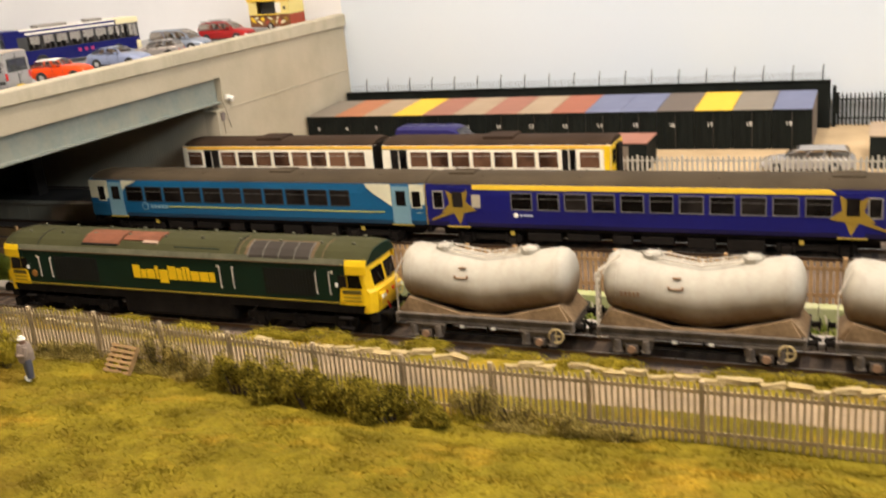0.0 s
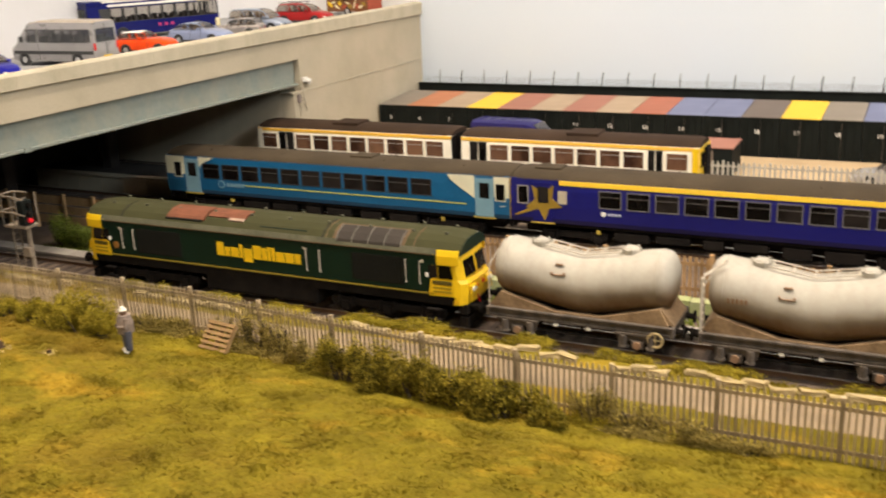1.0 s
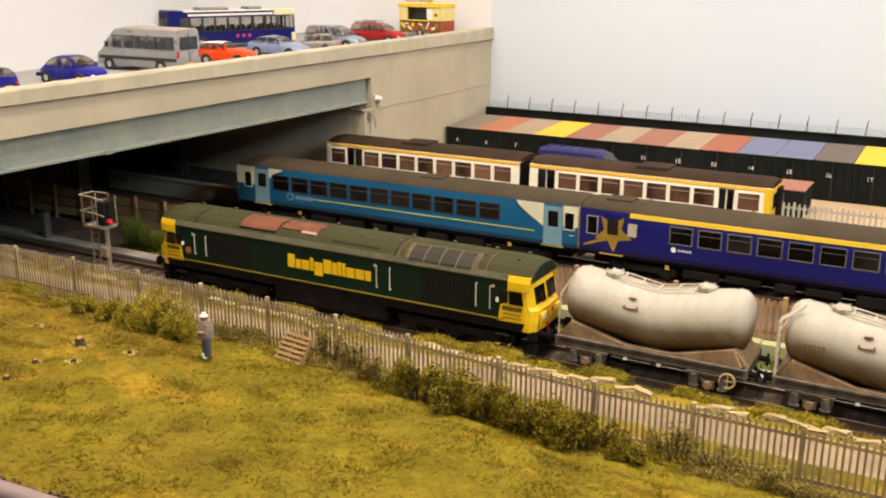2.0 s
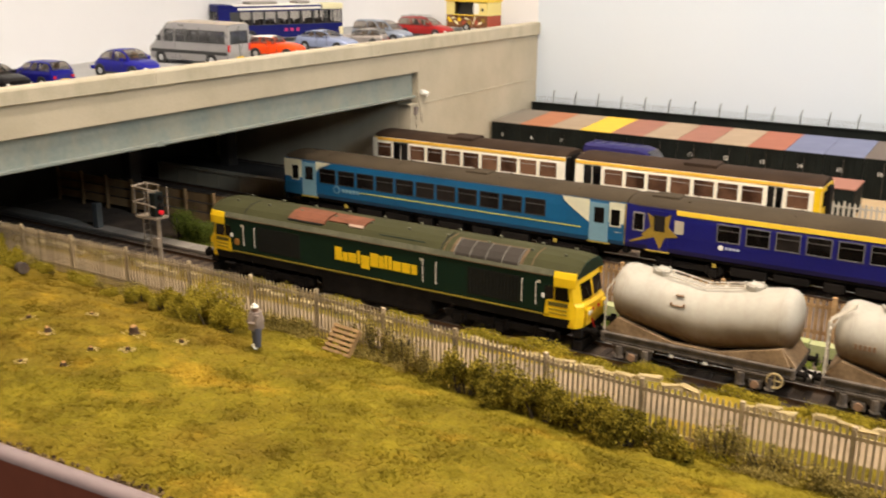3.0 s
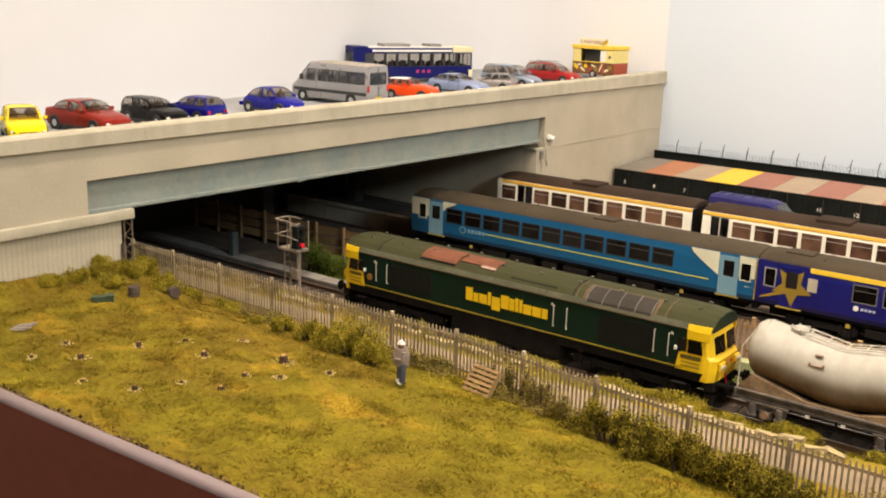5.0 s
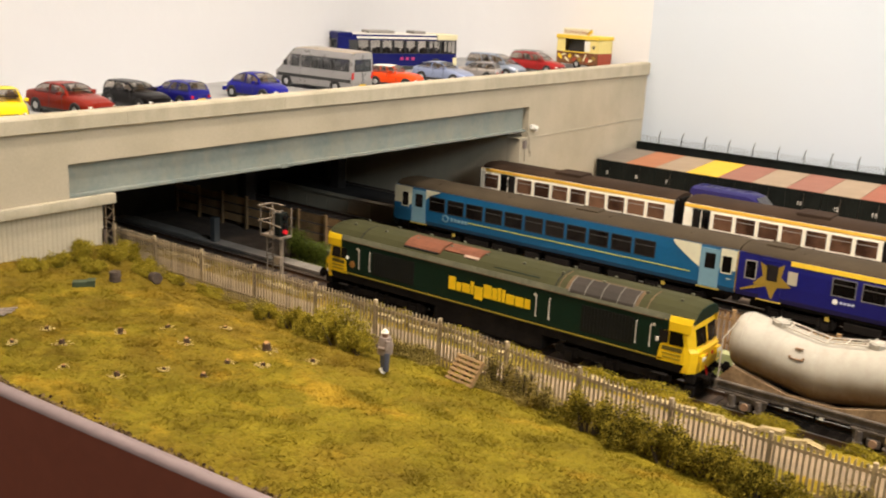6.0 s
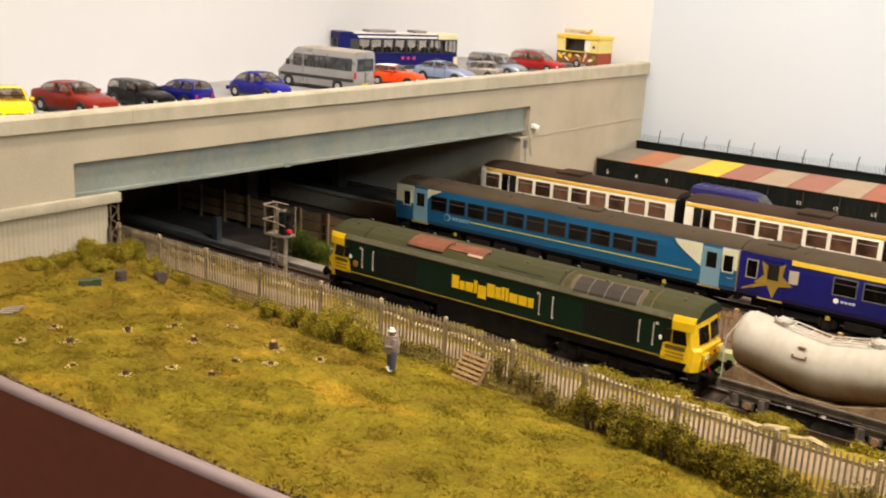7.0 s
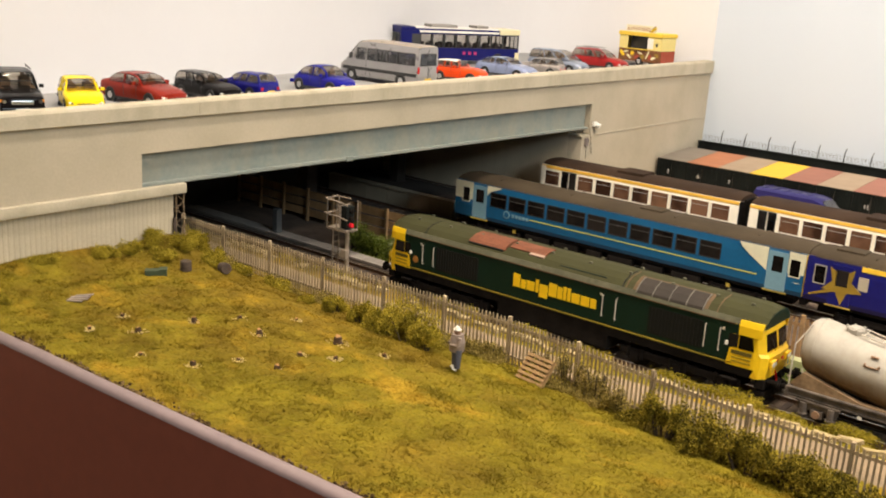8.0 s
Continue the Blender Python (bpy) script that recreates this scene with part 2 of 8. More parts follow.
    thatch_at = ramp(drift(1.0, 8, 0.70, 1.3), (0.50, (0, 0, 0)), (0.70, (0.48, 0.48, 0.48)))
    base = mix(thatch_at, base, thatch)
    grain = drift(0.10, 3, 0.6)
    base = mix(0.34, base, ramp(grain, (0.30, (0.6, 0.58, 0.55)), (0.70, (1.45, 1.4, 1.3))), "MULTIPLY")
    links.new(base, bsdf.inputs["Base Color"])
    bsdf.inputs["Roughness"].default_value = 0.95
    if bump:
        relief = nodes.new("ShaderNodeBump")
        relief.inputs["Strength"].default_value, relief.inputs["Distance"].default_value = bump, 0.12 * S
        links.new(grain, relief.inputs["Height"])
        links.new(relief.outputs["Normal"], bsdf.inputs["Normal"])
    return m


EARTH = grass_material("mossy_ground_flock", 0.35)
GRASS = grass_material("static_grass", 0.0)


def let_light_through(m, share=0.5):
    """Thin blades glow on the side away from the lamp as well."""
    nodes, links = m.node_tree.nodes, m.node_tree.links
    bsdf = nodes["Principled BSDF"]
    thin, mix = nodes.new("ShaderNodeBsdfTranslucent"), nodes.new("ShaderNodeMixShader")
    mix.inputs[0].default_value = share
    links.new(bsdf.inputs["Base Color"].links[0].from_socket, thin.inputs["Color"])
    links.new(bsdf.outputs[0], mix.inputs[1])
    links.new(thin.outputs[0], mix.inputs[2])
    links.new(mix.outputs[0], nodes["Material Output"].inputs["Surface"])


LEAF = material("olive_foliage_flock", (0.25, 0.21, 0.022), 0.9, vary=0.4, coarse=0.6, fine=0.15, bump=0.0, other=(0.56, 0.445, 0.052), island=0.3)
LEAF_GREEN = material("green_foliage_flock", (0.115, 0.175, 0.03), 0.9, vary=0.5, coarse=0.6, fine=0.12, bump=0.0, other=(0.30, 0.36, 0.065), island=0.5)
LEAF_DARK = material("dark_olive_hedge_flock", (0.125, 0.108, 0.016), 0.9, vary=0.55, coarse=0.6, fine=0.15, bump=0.0, other=(0.43, 0.34, 0.042), island=0.45)
LEAF_BROWN = material("brown_scrub_flock", (0.29, 0.225, 0.055), 0.9, vary=0.5, coarse=0.6, fine=0.12, bump=0.0, other=(0.52, 0.41, 0.12), island=0.4)
for flock in (EARTH, GRASS, LEAF, LEAF_DARK, LEAF_BROWN, LEAF_GREEN):
    flock.node_tree.nodes["Principled BSDF"].inputs["Specular IOR Level"].default_value = 0.08
for flock in (GRASS, LEAF, LEAF_DARK, LEAF_GREEN, LEAF_BROWN):
    let_light_through(flock, 0.5 if flock is GRASS else 0.35)
TWIG = material("dark_twig", (0.06, 0.045, 0.025), 0.9)
PALE_STONE = material("cream_broken_stone", (0.40, 0.31, 0.15), 0.9, vary=0.15, coarse=0.8, fine=0.1, bump=0.6)
PATH_GREY = material("grey_brown_path", (0.24, 0.175, 0.105), 0.95, vary=0.3, coarse=1.5, fine=0.1, bump=0.5)
PALING = material("rusty_grey_steel_pale", (0.40, 0.31, 0.19), 0.7, vary=0.3, coarse=0.8, fine=0.1, bump=0.2, spread=0.3)
PALING_LIGHT = material("galvanised_pale", (0.42, 0.39, 0.33), 0.6, vary=0.2, spread=0.2)
BLACK_STEEL = material("black_painted_steel", (0.007, 0.009, 0.008), 0.7, vary=0.4, coarse=1.5, fine=0.2, bump=0.15)
UNDERFRAME = material("sooty_black_underframe", (0.009, 0.0072, 0.006), 0.9, vary=0.5, coarse=0.8, fine=0.1, bump=0.3)
TIMBER = material("brown_timber_boarding", (0.35, 0.215, 0.10), 0.85, vary=0.35, coarse=1.0, fine=0.1, bump=0.4, spread=0.2)
SLEEPER = material("dark_sleeper", (0.07, 0.05, 0.04), 0.9, vary=0.3)
RAIL = material("rusty_rail", (0.13, 0.075, 0.045), 0.6, metal=0.3, vary=0.3)
RAIL_TOP = material("worn_rail_head", (0.45, 0.42, 0.38), 0.3, metal=0.9, vary=0.15)
TROUGH = material("grey_concrete_trough", (0.26, 0.235, 0.20), 0.85, vary=0.18, coarse=1.5, fine=0.1, bump=0.3)
RUBBER = material("black_rubber", (0.015, 0.015, 0.015), 0.8, vary=0.2)
SILVER = material("silver_wheel", (0.55, 0.55, 0.55), 0.3, metal=0.8, vary=0.1)
def clear_pane(name, tint, base_gloss=0.05):
    """Thin window pane: seen through, with a mirror gloss that grows at a glance."""
    m = bpy.data.materials.new(name)
    m.use_nodes = True
    n, l = m.node_tree.nodes, m.node_tree.links
    through_it, shine, mix, glance, power, gain = [n.new("ShaderNode" + k) for k in ("BsdfTransparent", "BsdfGlossy", "MixShader", "LayerWeight", "Math", "Math")]
    through_it.inputs[0].default_value = (*tint, 1)
    shine.inputs["Roughness"].default_value = 0.05
    power.operation, gain.operation = "POWER", "MULTIPLY_ADD"
    power.inputs[1].default_value, gain.inputs[1].default_value, gain.inputs[2].default_value = 4.0, 0.8, base_gloss
    glance.inputs["Blend"].default_value = 0.5
    l.new(glance.outputs["Facing"], power.inputs[0])
    l.new(power.outputs[0], gain.inputs[0])
    l.new(gain.outputs[0], mix.inputs[0])
    l.new(through_it.outputs[0], mix.inputs[1])
    l.new(shine.outputs[0], mix.inputs[2])
    l.new(mix.outputs[0], n["Material Output"].inputs["Surface"])
    return m


CLEAR_GLASS = clear_pane("clear_bus_glass", (0.72, 0.70, 0.67))
GLASS = material("dark_window_glass", (0.012, 0.010, 0.009), 0.10, vary=0.7, coarse=1.5, fine=0.5, bump=0, spread=0.5)
for sooty in (UNDERFRAME, BLACK_STEEL, FASCIA, GLASS):
    sooty.node_tree.nodes["Principled BSDF"].inputs["Specular IOR Level"].default_value = 0.14
GLASS_WARM = material("brown_train_glass", (0.075, 0.036, 0.022), 0.12, vary=0.5, coarse=2.5, fine=0.8, bump=0, spread=0.35, other=(0.19, 0.10, 0.058))
CHROME = material("bright_metal", (0.7, 0.7, 0.7), 0.15, metal=1.0, vary=0.05, bump=0)
LENS_RED = material("red_lamp_lens", (0.55, 0.02, 0.02), 0.2, vary=0.1, bump=0)
LENS_AMBER = material("amber_lamp_lens", (0.75, 0.28, 0.03), 0.2, vary=0.1, bump=0)
LENS_CLEAR = material("clear_lamp_lens", (0.8, 0.78, 0.72), 0.1, vary=0.05, bump=0)
YELLOW = material("warning_yellow_paint", (0.80, 0.52, 0.01), 0.4, vary=0.1, coarse=1.0, fine=0.2, bump=0.05)
WHITE = material("white_paint", (0.78, 0.76, 0.70), 0.45, vary=0.06, coarse=1.0, fine=0.2, bump=0.05)

# ---- the hall round the layout ----
def slab(name, x0, x1, y0, y1, z0, z1, mat, label="", category=""):
    """A piece of the setting, sizes in real metres."""
    bm = bmesh.new()
    box(bm, x0 / S, x1 / S, y0 / S, y1 / S, z0 / S, z1 / S)
    return tagged(part(name, bm, mat), label, category, "", "structure")


HALL_FLOOR = material("hall_floor_boards", (0.22, 0.15, 0.09), 0.5, vary=0.2, coarse=30.0, fine=2.0)
HALL_WALL = material("hall_wall_paint", (0.42, 0.38, 0.32), 0.8, vary=0.08, coarse=60.0, fine=1.0, bump=0.05)
slab("floor", -3.2, 2.8, -3.0, 2.2, -1.15, -1.05, HALL_FLOOR, "brown boarded exhibition hall floor", "floor")
slab("ceiling", -3.2, 2.8, -3.0, 2.2, 2.2, 2.3, HALL_WALL, "plain cream hall ceiling", "ceiling")
slab("wall_south", -3.2, 2.8, -3.1, -3.0, -1.05, 2.2, HALL_WALL, "plain cream hall wall", "wall")
slab("wall_north", -3.2, 2.8, 2.2, 2.3, -1.05, 2.2, HALL_WALL, "plain cream hall wall", "wall")
slab("wall_west", -3.3, -3.2, -3.0, 2.2, -1.05, 2.2, HALL_WALL, "plain cream hall wall", "wall")
slab("wall_east", 2.8, 2.9, -3.0, 2.2, -1.05, 2.2, HALL_WALL, "plain cream hall wall", "wall")

# ---- baseboard, fascia and painted backscenes ----
XW, XE = -64.0, 22.0
RAIL_Z = -0.25
boards = bmesh.new()
box(boards, XW, XE, 27.0, 57.2, -80.0, -0.62)
tagged(part("ground", boards, BALLAST), "brown ballast-covered baseboard under the tracks", "ground", "", "structure")
yard = bmesh.new()
box(yard, -43.5, XE, 57.2, 75.5, -80.0, 0.12)
tagged(part("pavement", yard, SAND), "sandy tan grit of the storage yard", "ground", "", "structure")


def swept_wall(name, plan, z0, z1, thick, mat, label):
    """An upright board along a line in plan."""
    bm = bmesh.new()
    rings = []
    for i, (x, y) in enumerate(plan):
        ax, ay = plan[max(i - 1, 0)]
        bx, by = plan[min(i + 1, len(plan) - 1)]
        d = Vector((bx - ax, by - ay)).normalized()
        nx, ny = -d.y * thick, d.x * thick
        rings.append([(x, y, z0), (x + nx, y + ny, z0), (x + nx, y + ny, z1), (x, y, z1)])
    loft(bm, rings)
    return tagged(part(name, bm, mat, smooth=40), label, "backscene", "", "structure")


swept_wall("backdrop_back", [(XE, 73.80), (-10, 73.80), (-42.63, 73.80)], -8, 55, -1.0, BLUE_BOARD, "pale blue-white painted backscene board")
swept_wall("backdrop_side", [(-42.64, 73.80), (-54, 73.80), (-57.5, 72.5), (-59, 70), (-59.5, 62), (-58.6, 54), (-54.2, 45.1), (-51.6, 30), (-49.9, 18.5), (-48.2, 6), (-46.5, -6)], 8.5, 55, -1.0, SKY_BOARD, "warm white painted backscene board")

# the fascia: a brown board with a rounded lilac-grey top edge, bending slightly along its run
edge_line = [(-46.0, 8.2), (-42.0, 9.1), (-39.2, 9.55), (-36.5, 9.88), (-33.2, 10.05), (-30.0, 10.17), (-24.0, 10.48), (-20.0, 10.68), (-14.0, 10.8), (-6.0, 10.8), (XE, 10.8)]
bm = bmesh.new()
loft(bm, [[(x, y - 0.62, -80), (x, y - 0.1, -80), (x, y - 0.1, 3.80), (x, y - 0.62, 3.80)] for x, y in edge_line])
tagged(part("fascia", bm, FASCIA), "dark brown painted front fascia board", "board", "", "structure")
bm = bmesh.new()
arc = [(math.cos(math.radians(a)), math.sin(math.radians(a))) for a in range(0, 181, 20)]
loft(bm, [[(x, y - 0.40 + 0.235 * c, 3.80 + 0.19 * s) for c, s in arc] for x, y in edge_line])
tagged(part("trim", bm, TRIM, smooth=60), "lilac-grey rounded edge strip on the fascia", "edging", "", "structure")


# ---- the field and its bank ----
def fence_y(x):
    return float(np.interp(x, [-46, -25, -19, -13, 12], [22.55, 22.45, 21.75, 21.25, 21.25]))


def ground_height(x, y):
    # the fence line wanders; the slope in front of it and the path behind it go with it
    off = fence_y(x) - 21.9
    y = y - off * float(np.interp(y, [14, 18.5, 22.0, 24.2], [0, 1, 1, 0]))
    knots = [(9.0, 3.85), (12, 3.72), (16, 3.62), (18.5, 3.4), (20.2, 2.95), (21.6, 2.55), (24.4, 2.5), (24.9, 2.62), (25.5, 2.45), (26.6, 1.3), (28.2, -0.3), (29.2, -0.55)]
    z = knots[-1][1]
    for (a, za), (b, zb) in zip(knots, knots[1:]):
        if y < b:
            f = min(max((y - a) / (b - a), 0), 1)
            z = za + (zb - za) * f * f * (3 - 2 * f)
            break
    rough = noise.noise((x * 0.35, y * 0.35, 1.7)) * 0.14 + noise.noise((x * 1.3, y * 1.3, 5.1)) * 0.07 + noise.noise((x * 2.6, y * 2.6, 2.2)) * 0.075 + abs(noise.noise((x * 4.3, y * 4.3, 7.2))) * -0.10 + noise.noise((x * 9.0, y * 9.0, 3.2)) * 0.03
    # a mossy hump against the abutment
    z += 0.75 * math.exp(-((x + 42.3) / 2.6) ** 2 - ((y - 20.0) / 1.3) ** 2) + 0.3 * math.exp(-((x + 42.3) / 1.2) ** 2 - ((y - 15.5) / 2.5) ** 2)
    return z + rough * (1.0 if y < 21.5 or y > 25 else 0.35)


def edge_y(x):
    return float(np.interp(x, [p[0] for p in edge_line], [p[1] for p in edge_line]))


xs, ys = np.arange(-45.0, 12.01, 0.10), np.concatenate([np.arange(8.0, 22.0, 0.085), np.arange(22.0, 29.3, 0.2)])
verts = []
for x in xs:
    low = edge_y(x) - 0.33
    for y in ys:
        v = y if y > 13 else low + (y - 8.0) * (13 - low) / 5.0
        verts.append((x, v, ground_height(x, v)))
ny = len(ys)
faces = [(i * ny + j, (i + 1) * ny + j, (i + 1) * ny + j + 1, i * ny + j + 1) for i in range(len(xs) - 1) for j in range(ny - 1)]
def path_edge(x):
    return fence_y(x) + 0.5 + 0.9 * min(max((x + 22) / 6, 0), 1)


field_faces = [f for f in faces if verts[f[0]][1] < path_edge(verts[f[0]][0])]
path_faces = [f for f in faces if path_edge(verts[f[0]][0]) <= verts[f[0]][1] < 24.3]
bank_faces = [f for f in faces if verts[f[0]][1] >= 24.3]


def sheet(name, chosen, mat, label):
    used = sorted({i for f in chosen for i in f})
    order = {v: k for k, v in enumerate(used)}
    ob = cloud(name, [verts[i] for i in used], [tuple(order[i] for i in f) for f in chosen], mat, label, "ground", "structure")
    ob.data.polygons.foreach_set("use_smooth", [True] * len(ob.data.polygons))
    return ob


sheet("field", field_faces, EARTH, "mossy olive and ochre grass field")
sheet("footpath", path_faces, PATH_GREY, "grey-brown strip of path behind the fence")
sheet("bank", bank_faces, EARTH, "steep grassy cutting bank above the track")


# ---- tracks ----
def track(name, y, x0, x1, label, lift=0.0):
    ob = thing(name, 0, y, RAIL_Z + lift, 0, label, "railway track", "tracks")
    bm = bmesh.new()
    loft(bm, [[(x, -2.0, -0.37 - lift), (x, -1.45, -0.2), (x, 1.45, -0.2), (x, 2.0, -0.37 - lift)] for x in (x0, x1)])
    part("ballast_bed", bm, BALLAST, ob)
    for side in (-1, 1):
        bm = bmesh.new()
        box(bm, x0, x1, side * 0.75 - 0.07, side * 0.75 + 0.07, -0.2, -0.17)
        box(bm, x0, x1, side * 0.75 - 0.02, side * 0.75 + 0.02, -0.17, -0.05)
        box(bm, x0, x1, side * 0.75 - 0.04, side * 0.75 + 0.04, -0.05, -0.012)
        rail = part("rail", bm, RAIL, ob, "rusty bullhead rail")
        bm = bmesh.new()
        box(bm, x0, x1, side * 0.75 - 0.032, side * 0.75 + 0.032, -0.010, 0)
        part("rail_head", bm, RAIL_TOP, rail, "bright worn rail head")
    first = None
    x = x0 + 0.35
    while x < x1:
        if first is None:
            bm = bmesh.new()
            box(bm, -0.13, 0.13, -1.3, 1.3, -0.24, -0.17)
            first = part("sleeper", bm, SLEEPER, ob)
            first.location = (x * S, 0, 0)
        else:
            repeat(first, x, 0, 0)
        x += 0.72
    return ob


track("railway_track", 33.1, XW, XE, "rusty rails on dark sleepers in brown ballast")
track("railway_track", 45.5, XW, XE, "rusty rails on dark sleepers beside the timber fence")
track("railway_track", 54.0, XW, XE, "rusty rails on dark sleepers beside the yard fence", 0.27)

# ---- the road bridge ----
BX = -42.6
bridge = thing("road_bridge", BX, 0, 0, 0, "weathered concrete road bridge with grey-blue steel girder", "bridge")
DECK = 9.14
YL, YR, YEND = 19.55, 55.5, 73.79
bm = bmesh.new()
box(bm, -20, -0.55, -6, 73.78, DECK - 1.2, DECK)
part("deck", bm, ASPHALT, bridge, "grey asphalt car park deck")
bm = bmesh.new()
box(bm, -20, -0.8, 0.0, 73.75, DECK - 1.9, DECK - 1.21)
part("soffit", bm, SOFFIT, bridge, "underside of the deck, coloured near-black for the tunnel's shade")
# parapet: copings in lengths with open joints, and the wall face in lengths under them
joints = [-6, 3.5, 13.0, 22.4, 31.8, 41.2, 50.6, 60.0, 67.5, YEND]
for a, b in zip(joints, joints[1:]):
    bm = bmesh.new()
    top = lambda y: 9.60 + 0.0056 * (y - 17.0)
    loft(bm, [[(d, y, z if z < 9 else top(y) + z - 9.67) for d, z in ((-0.60, 8.95), (0.0, 8.95), (0.10, 8.90), (0.20, 8.95), (0.22, 9.56), (0.15, 9.67), (-0.54, 9.67), (-0.60, 9.62))] for y in (a + 0.004, b - 0.004)])
    part("coping", bm, CONCRETE_PALE, bridge)
bm = bmesh.new()
prism(bm, [(-6, 6.034), (YL, 6.034), (YL, 7.48), (YR, 7.46), (YR, 5.335), (YEND, 5.30), (YEND, 8.94), (-6, 8.94)], "x", -0.55, 0.0)
part("parapet_wall", bm, CONCRETE, bridge, "weathered buff concrete parapet face")
# the girder: web with flanges, stiffeners and bolts of a splice
bm = bmesh.new()
# its bottom flange falls towards the far abutment
prism(bm, [(YL + 0.01, 6.12), (YR - 0.28, 5.80), (YR - 0.28, 7.43), (YL + 0.01, 7.43)], "x", -0.42, -0.30)
loft(bm, [[(d, y, low + z) for d, z in ((-0.45, 0), (-0.02, 0), (0.0, 0.02), (0.0, 0.12), (-0.02, 0.14), (-0.45, 0.14))] for y, low in ((YL + 0.01, 6.04), (YR - 0.28, 5.74))])
box(bm, -0.45, -0.40, YL + 0.01, YR - 0.28, 7.34, 7.44)
girder = part("girder", bm, GIRDER, bridge, "grey-blue riveted steel girder")
boxes("splice_plate", [(-0.06, 0.02, 31.75, 32.2, 5.90, 6.12)], GIRDER, girder)
# left abutment: ribbed cladding, rounded cap and return into the tunnel
bm = bmesh.new()
box(bm, -1.4, -0.12, -6, 21.18, -0.7, 5.62)
part("abutment", bm, CONCRETE, bridge)
bm = bmesh.new()
ribs = []
for k in range(int(27.15 / 0.22)):
    ribs += [(-6 + k * 0.22, -0.10), (-5.95 + k * 0.22, -0.10), (-5.92 + k * 0.22, -0.082), (-5.81 + k * 0.22, -0.082)]
outline = ribs + [(21.17, -0.115), (-6, -0.115)]
loft(bm, [[(d, y, z) for y, d in outline] for z in (0.0, 5.57)])
part("cladding", bm, CLADDING, bridge, "pale ribbed cladding sheets")
bm = bmesh.new()
box(bm, -0.9, 0.22, -6, 21.68, 5.58, 6.03, bevel=0.07)
part("abutment_cap", bm, CONCRETE_PALE, bridge, "pale rounded concrete cap", smooth=50)
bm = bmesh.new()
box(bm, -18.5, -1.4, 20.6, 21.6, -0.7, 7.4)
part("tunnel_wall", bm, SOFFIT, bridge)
# right abutment with string course, corner and ribbed side
bm = bmesh.new()
box(bm, -1.2, -0.02, 54.6, YEND, -0.7, 5.3)
part("abutment", bm, CONCRETE, bridge)
bm = bmesh.new()
box(bm, -1.2, 0.025, 54.45, YEND, 5.24, 5.33, bevel=0.01)
part("string_course", bm, CONCRETE_PALE, bridge)
bm = bmesh.new()
ribs = []
for k in range(int(17.3 / 0.21)):
    ribs += [(-18.4 + k * 0.21, 54.6), (-18.32 + k * 0.21, 54.6), (-18.295 + k * 0.21, 54.583), (-18.215 + k * 0.21, 54.583)]
outline = ribs + [(-1.1, 54.6), (-1.1, 55.6), (-18.5, 55.6), (-18.5, 54.6)]
loft(bm, [[(x, y, z) for x, y in outline] for z in (-0.6, 7.4)])
part("tunnel_wall", bm, CLADDING, bridge, "ribbed grey tunnel side wall")
# end and piers take the same shade-dark colour so the tunnel reads black
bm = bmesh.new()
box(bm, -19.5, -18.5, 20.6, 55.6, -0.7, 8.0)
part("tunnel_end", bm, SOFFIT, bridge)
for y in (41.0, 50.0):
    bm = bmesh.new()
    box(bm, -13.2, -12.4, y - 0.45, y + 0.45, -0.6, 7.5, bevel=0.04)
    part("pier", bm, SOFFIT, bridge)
bm = bmesh.new()
box(bm, -9.1, -8.7, 34.7, 35.1, -0.6, 1.25, bevel=0.03)
part("pier", bm, material("dark_grey_column_paint", (0.085, 0.09, 0.09), 0.7, vary=0.2), bridge, "grey steel column")
# lamp, junction box and hanging cable by the corner
lamp = thing("security_lamp", BX + 0.12, 55.9, 6.05, 0, "small white bulkhead lamp on the bridge wall", "lamp")
bm = bmesh.new()
box(bm, -0.1, 0.12, -0.22, 0.22, -0.16, 0.16, bevel=0.05)
part("housing", bm, WHITE, lamp)
bm = bmesh.new()
rod(bm, (0.1, 0, -0.02), (0.38, 0.08, -0.14), 0.16, 10, 0.2)
part("lamp_head", bm, WHITE, lamp, smooth=40)
jb = thing("junction_box", BX + 0.1, 55.05, 4.85, 0, "grey junction box with hanging cable", "junction box")
bm = bmesh.new()
box(bm, -0.1, 0.10, -0.14, 0.14, -0.28, 0.28, bevel=0.03)
part("enclosure", bm, material("mauve_grey_box_paint", (0.20, 0.165, 0.15), 0.6, vary=0.2), jb)
bm = bmesh.new()
run = [Vector((0.03, 0.0 + 0.75 * math.sin(math.pi * k / 12), 0.35 - 1.7 * math.sin(math.pi * k / 12) ** 1.5 + 0.9 * (k / 12))) for k in range(13)]
for p, q in zip(run, run[1:]):
    rod(bm, p, q, 0.014, 5)
rod(bm, (0.02, 0.0, -0.3), (0.02, 0.02, -1.2), 0.018, 5)
part("cable", bm, RUBBER, jb)
# painted bay lines and the deck's far edge line
lines = thing("bay_markings", BX, 0, DECK, 0, "thin white painted parking bay lines", "road marking")
for y in (19.0, 23.4, 26.0, 30.4, 35.1, 41.3, 46.6):
    bm = bmesh.new()
    box(bm, -5.2, -0.7, y - 0.05, y + 0.05, 0.003, 0.008)
    part("bay_line", bm, PAINT_WHITE, lines)

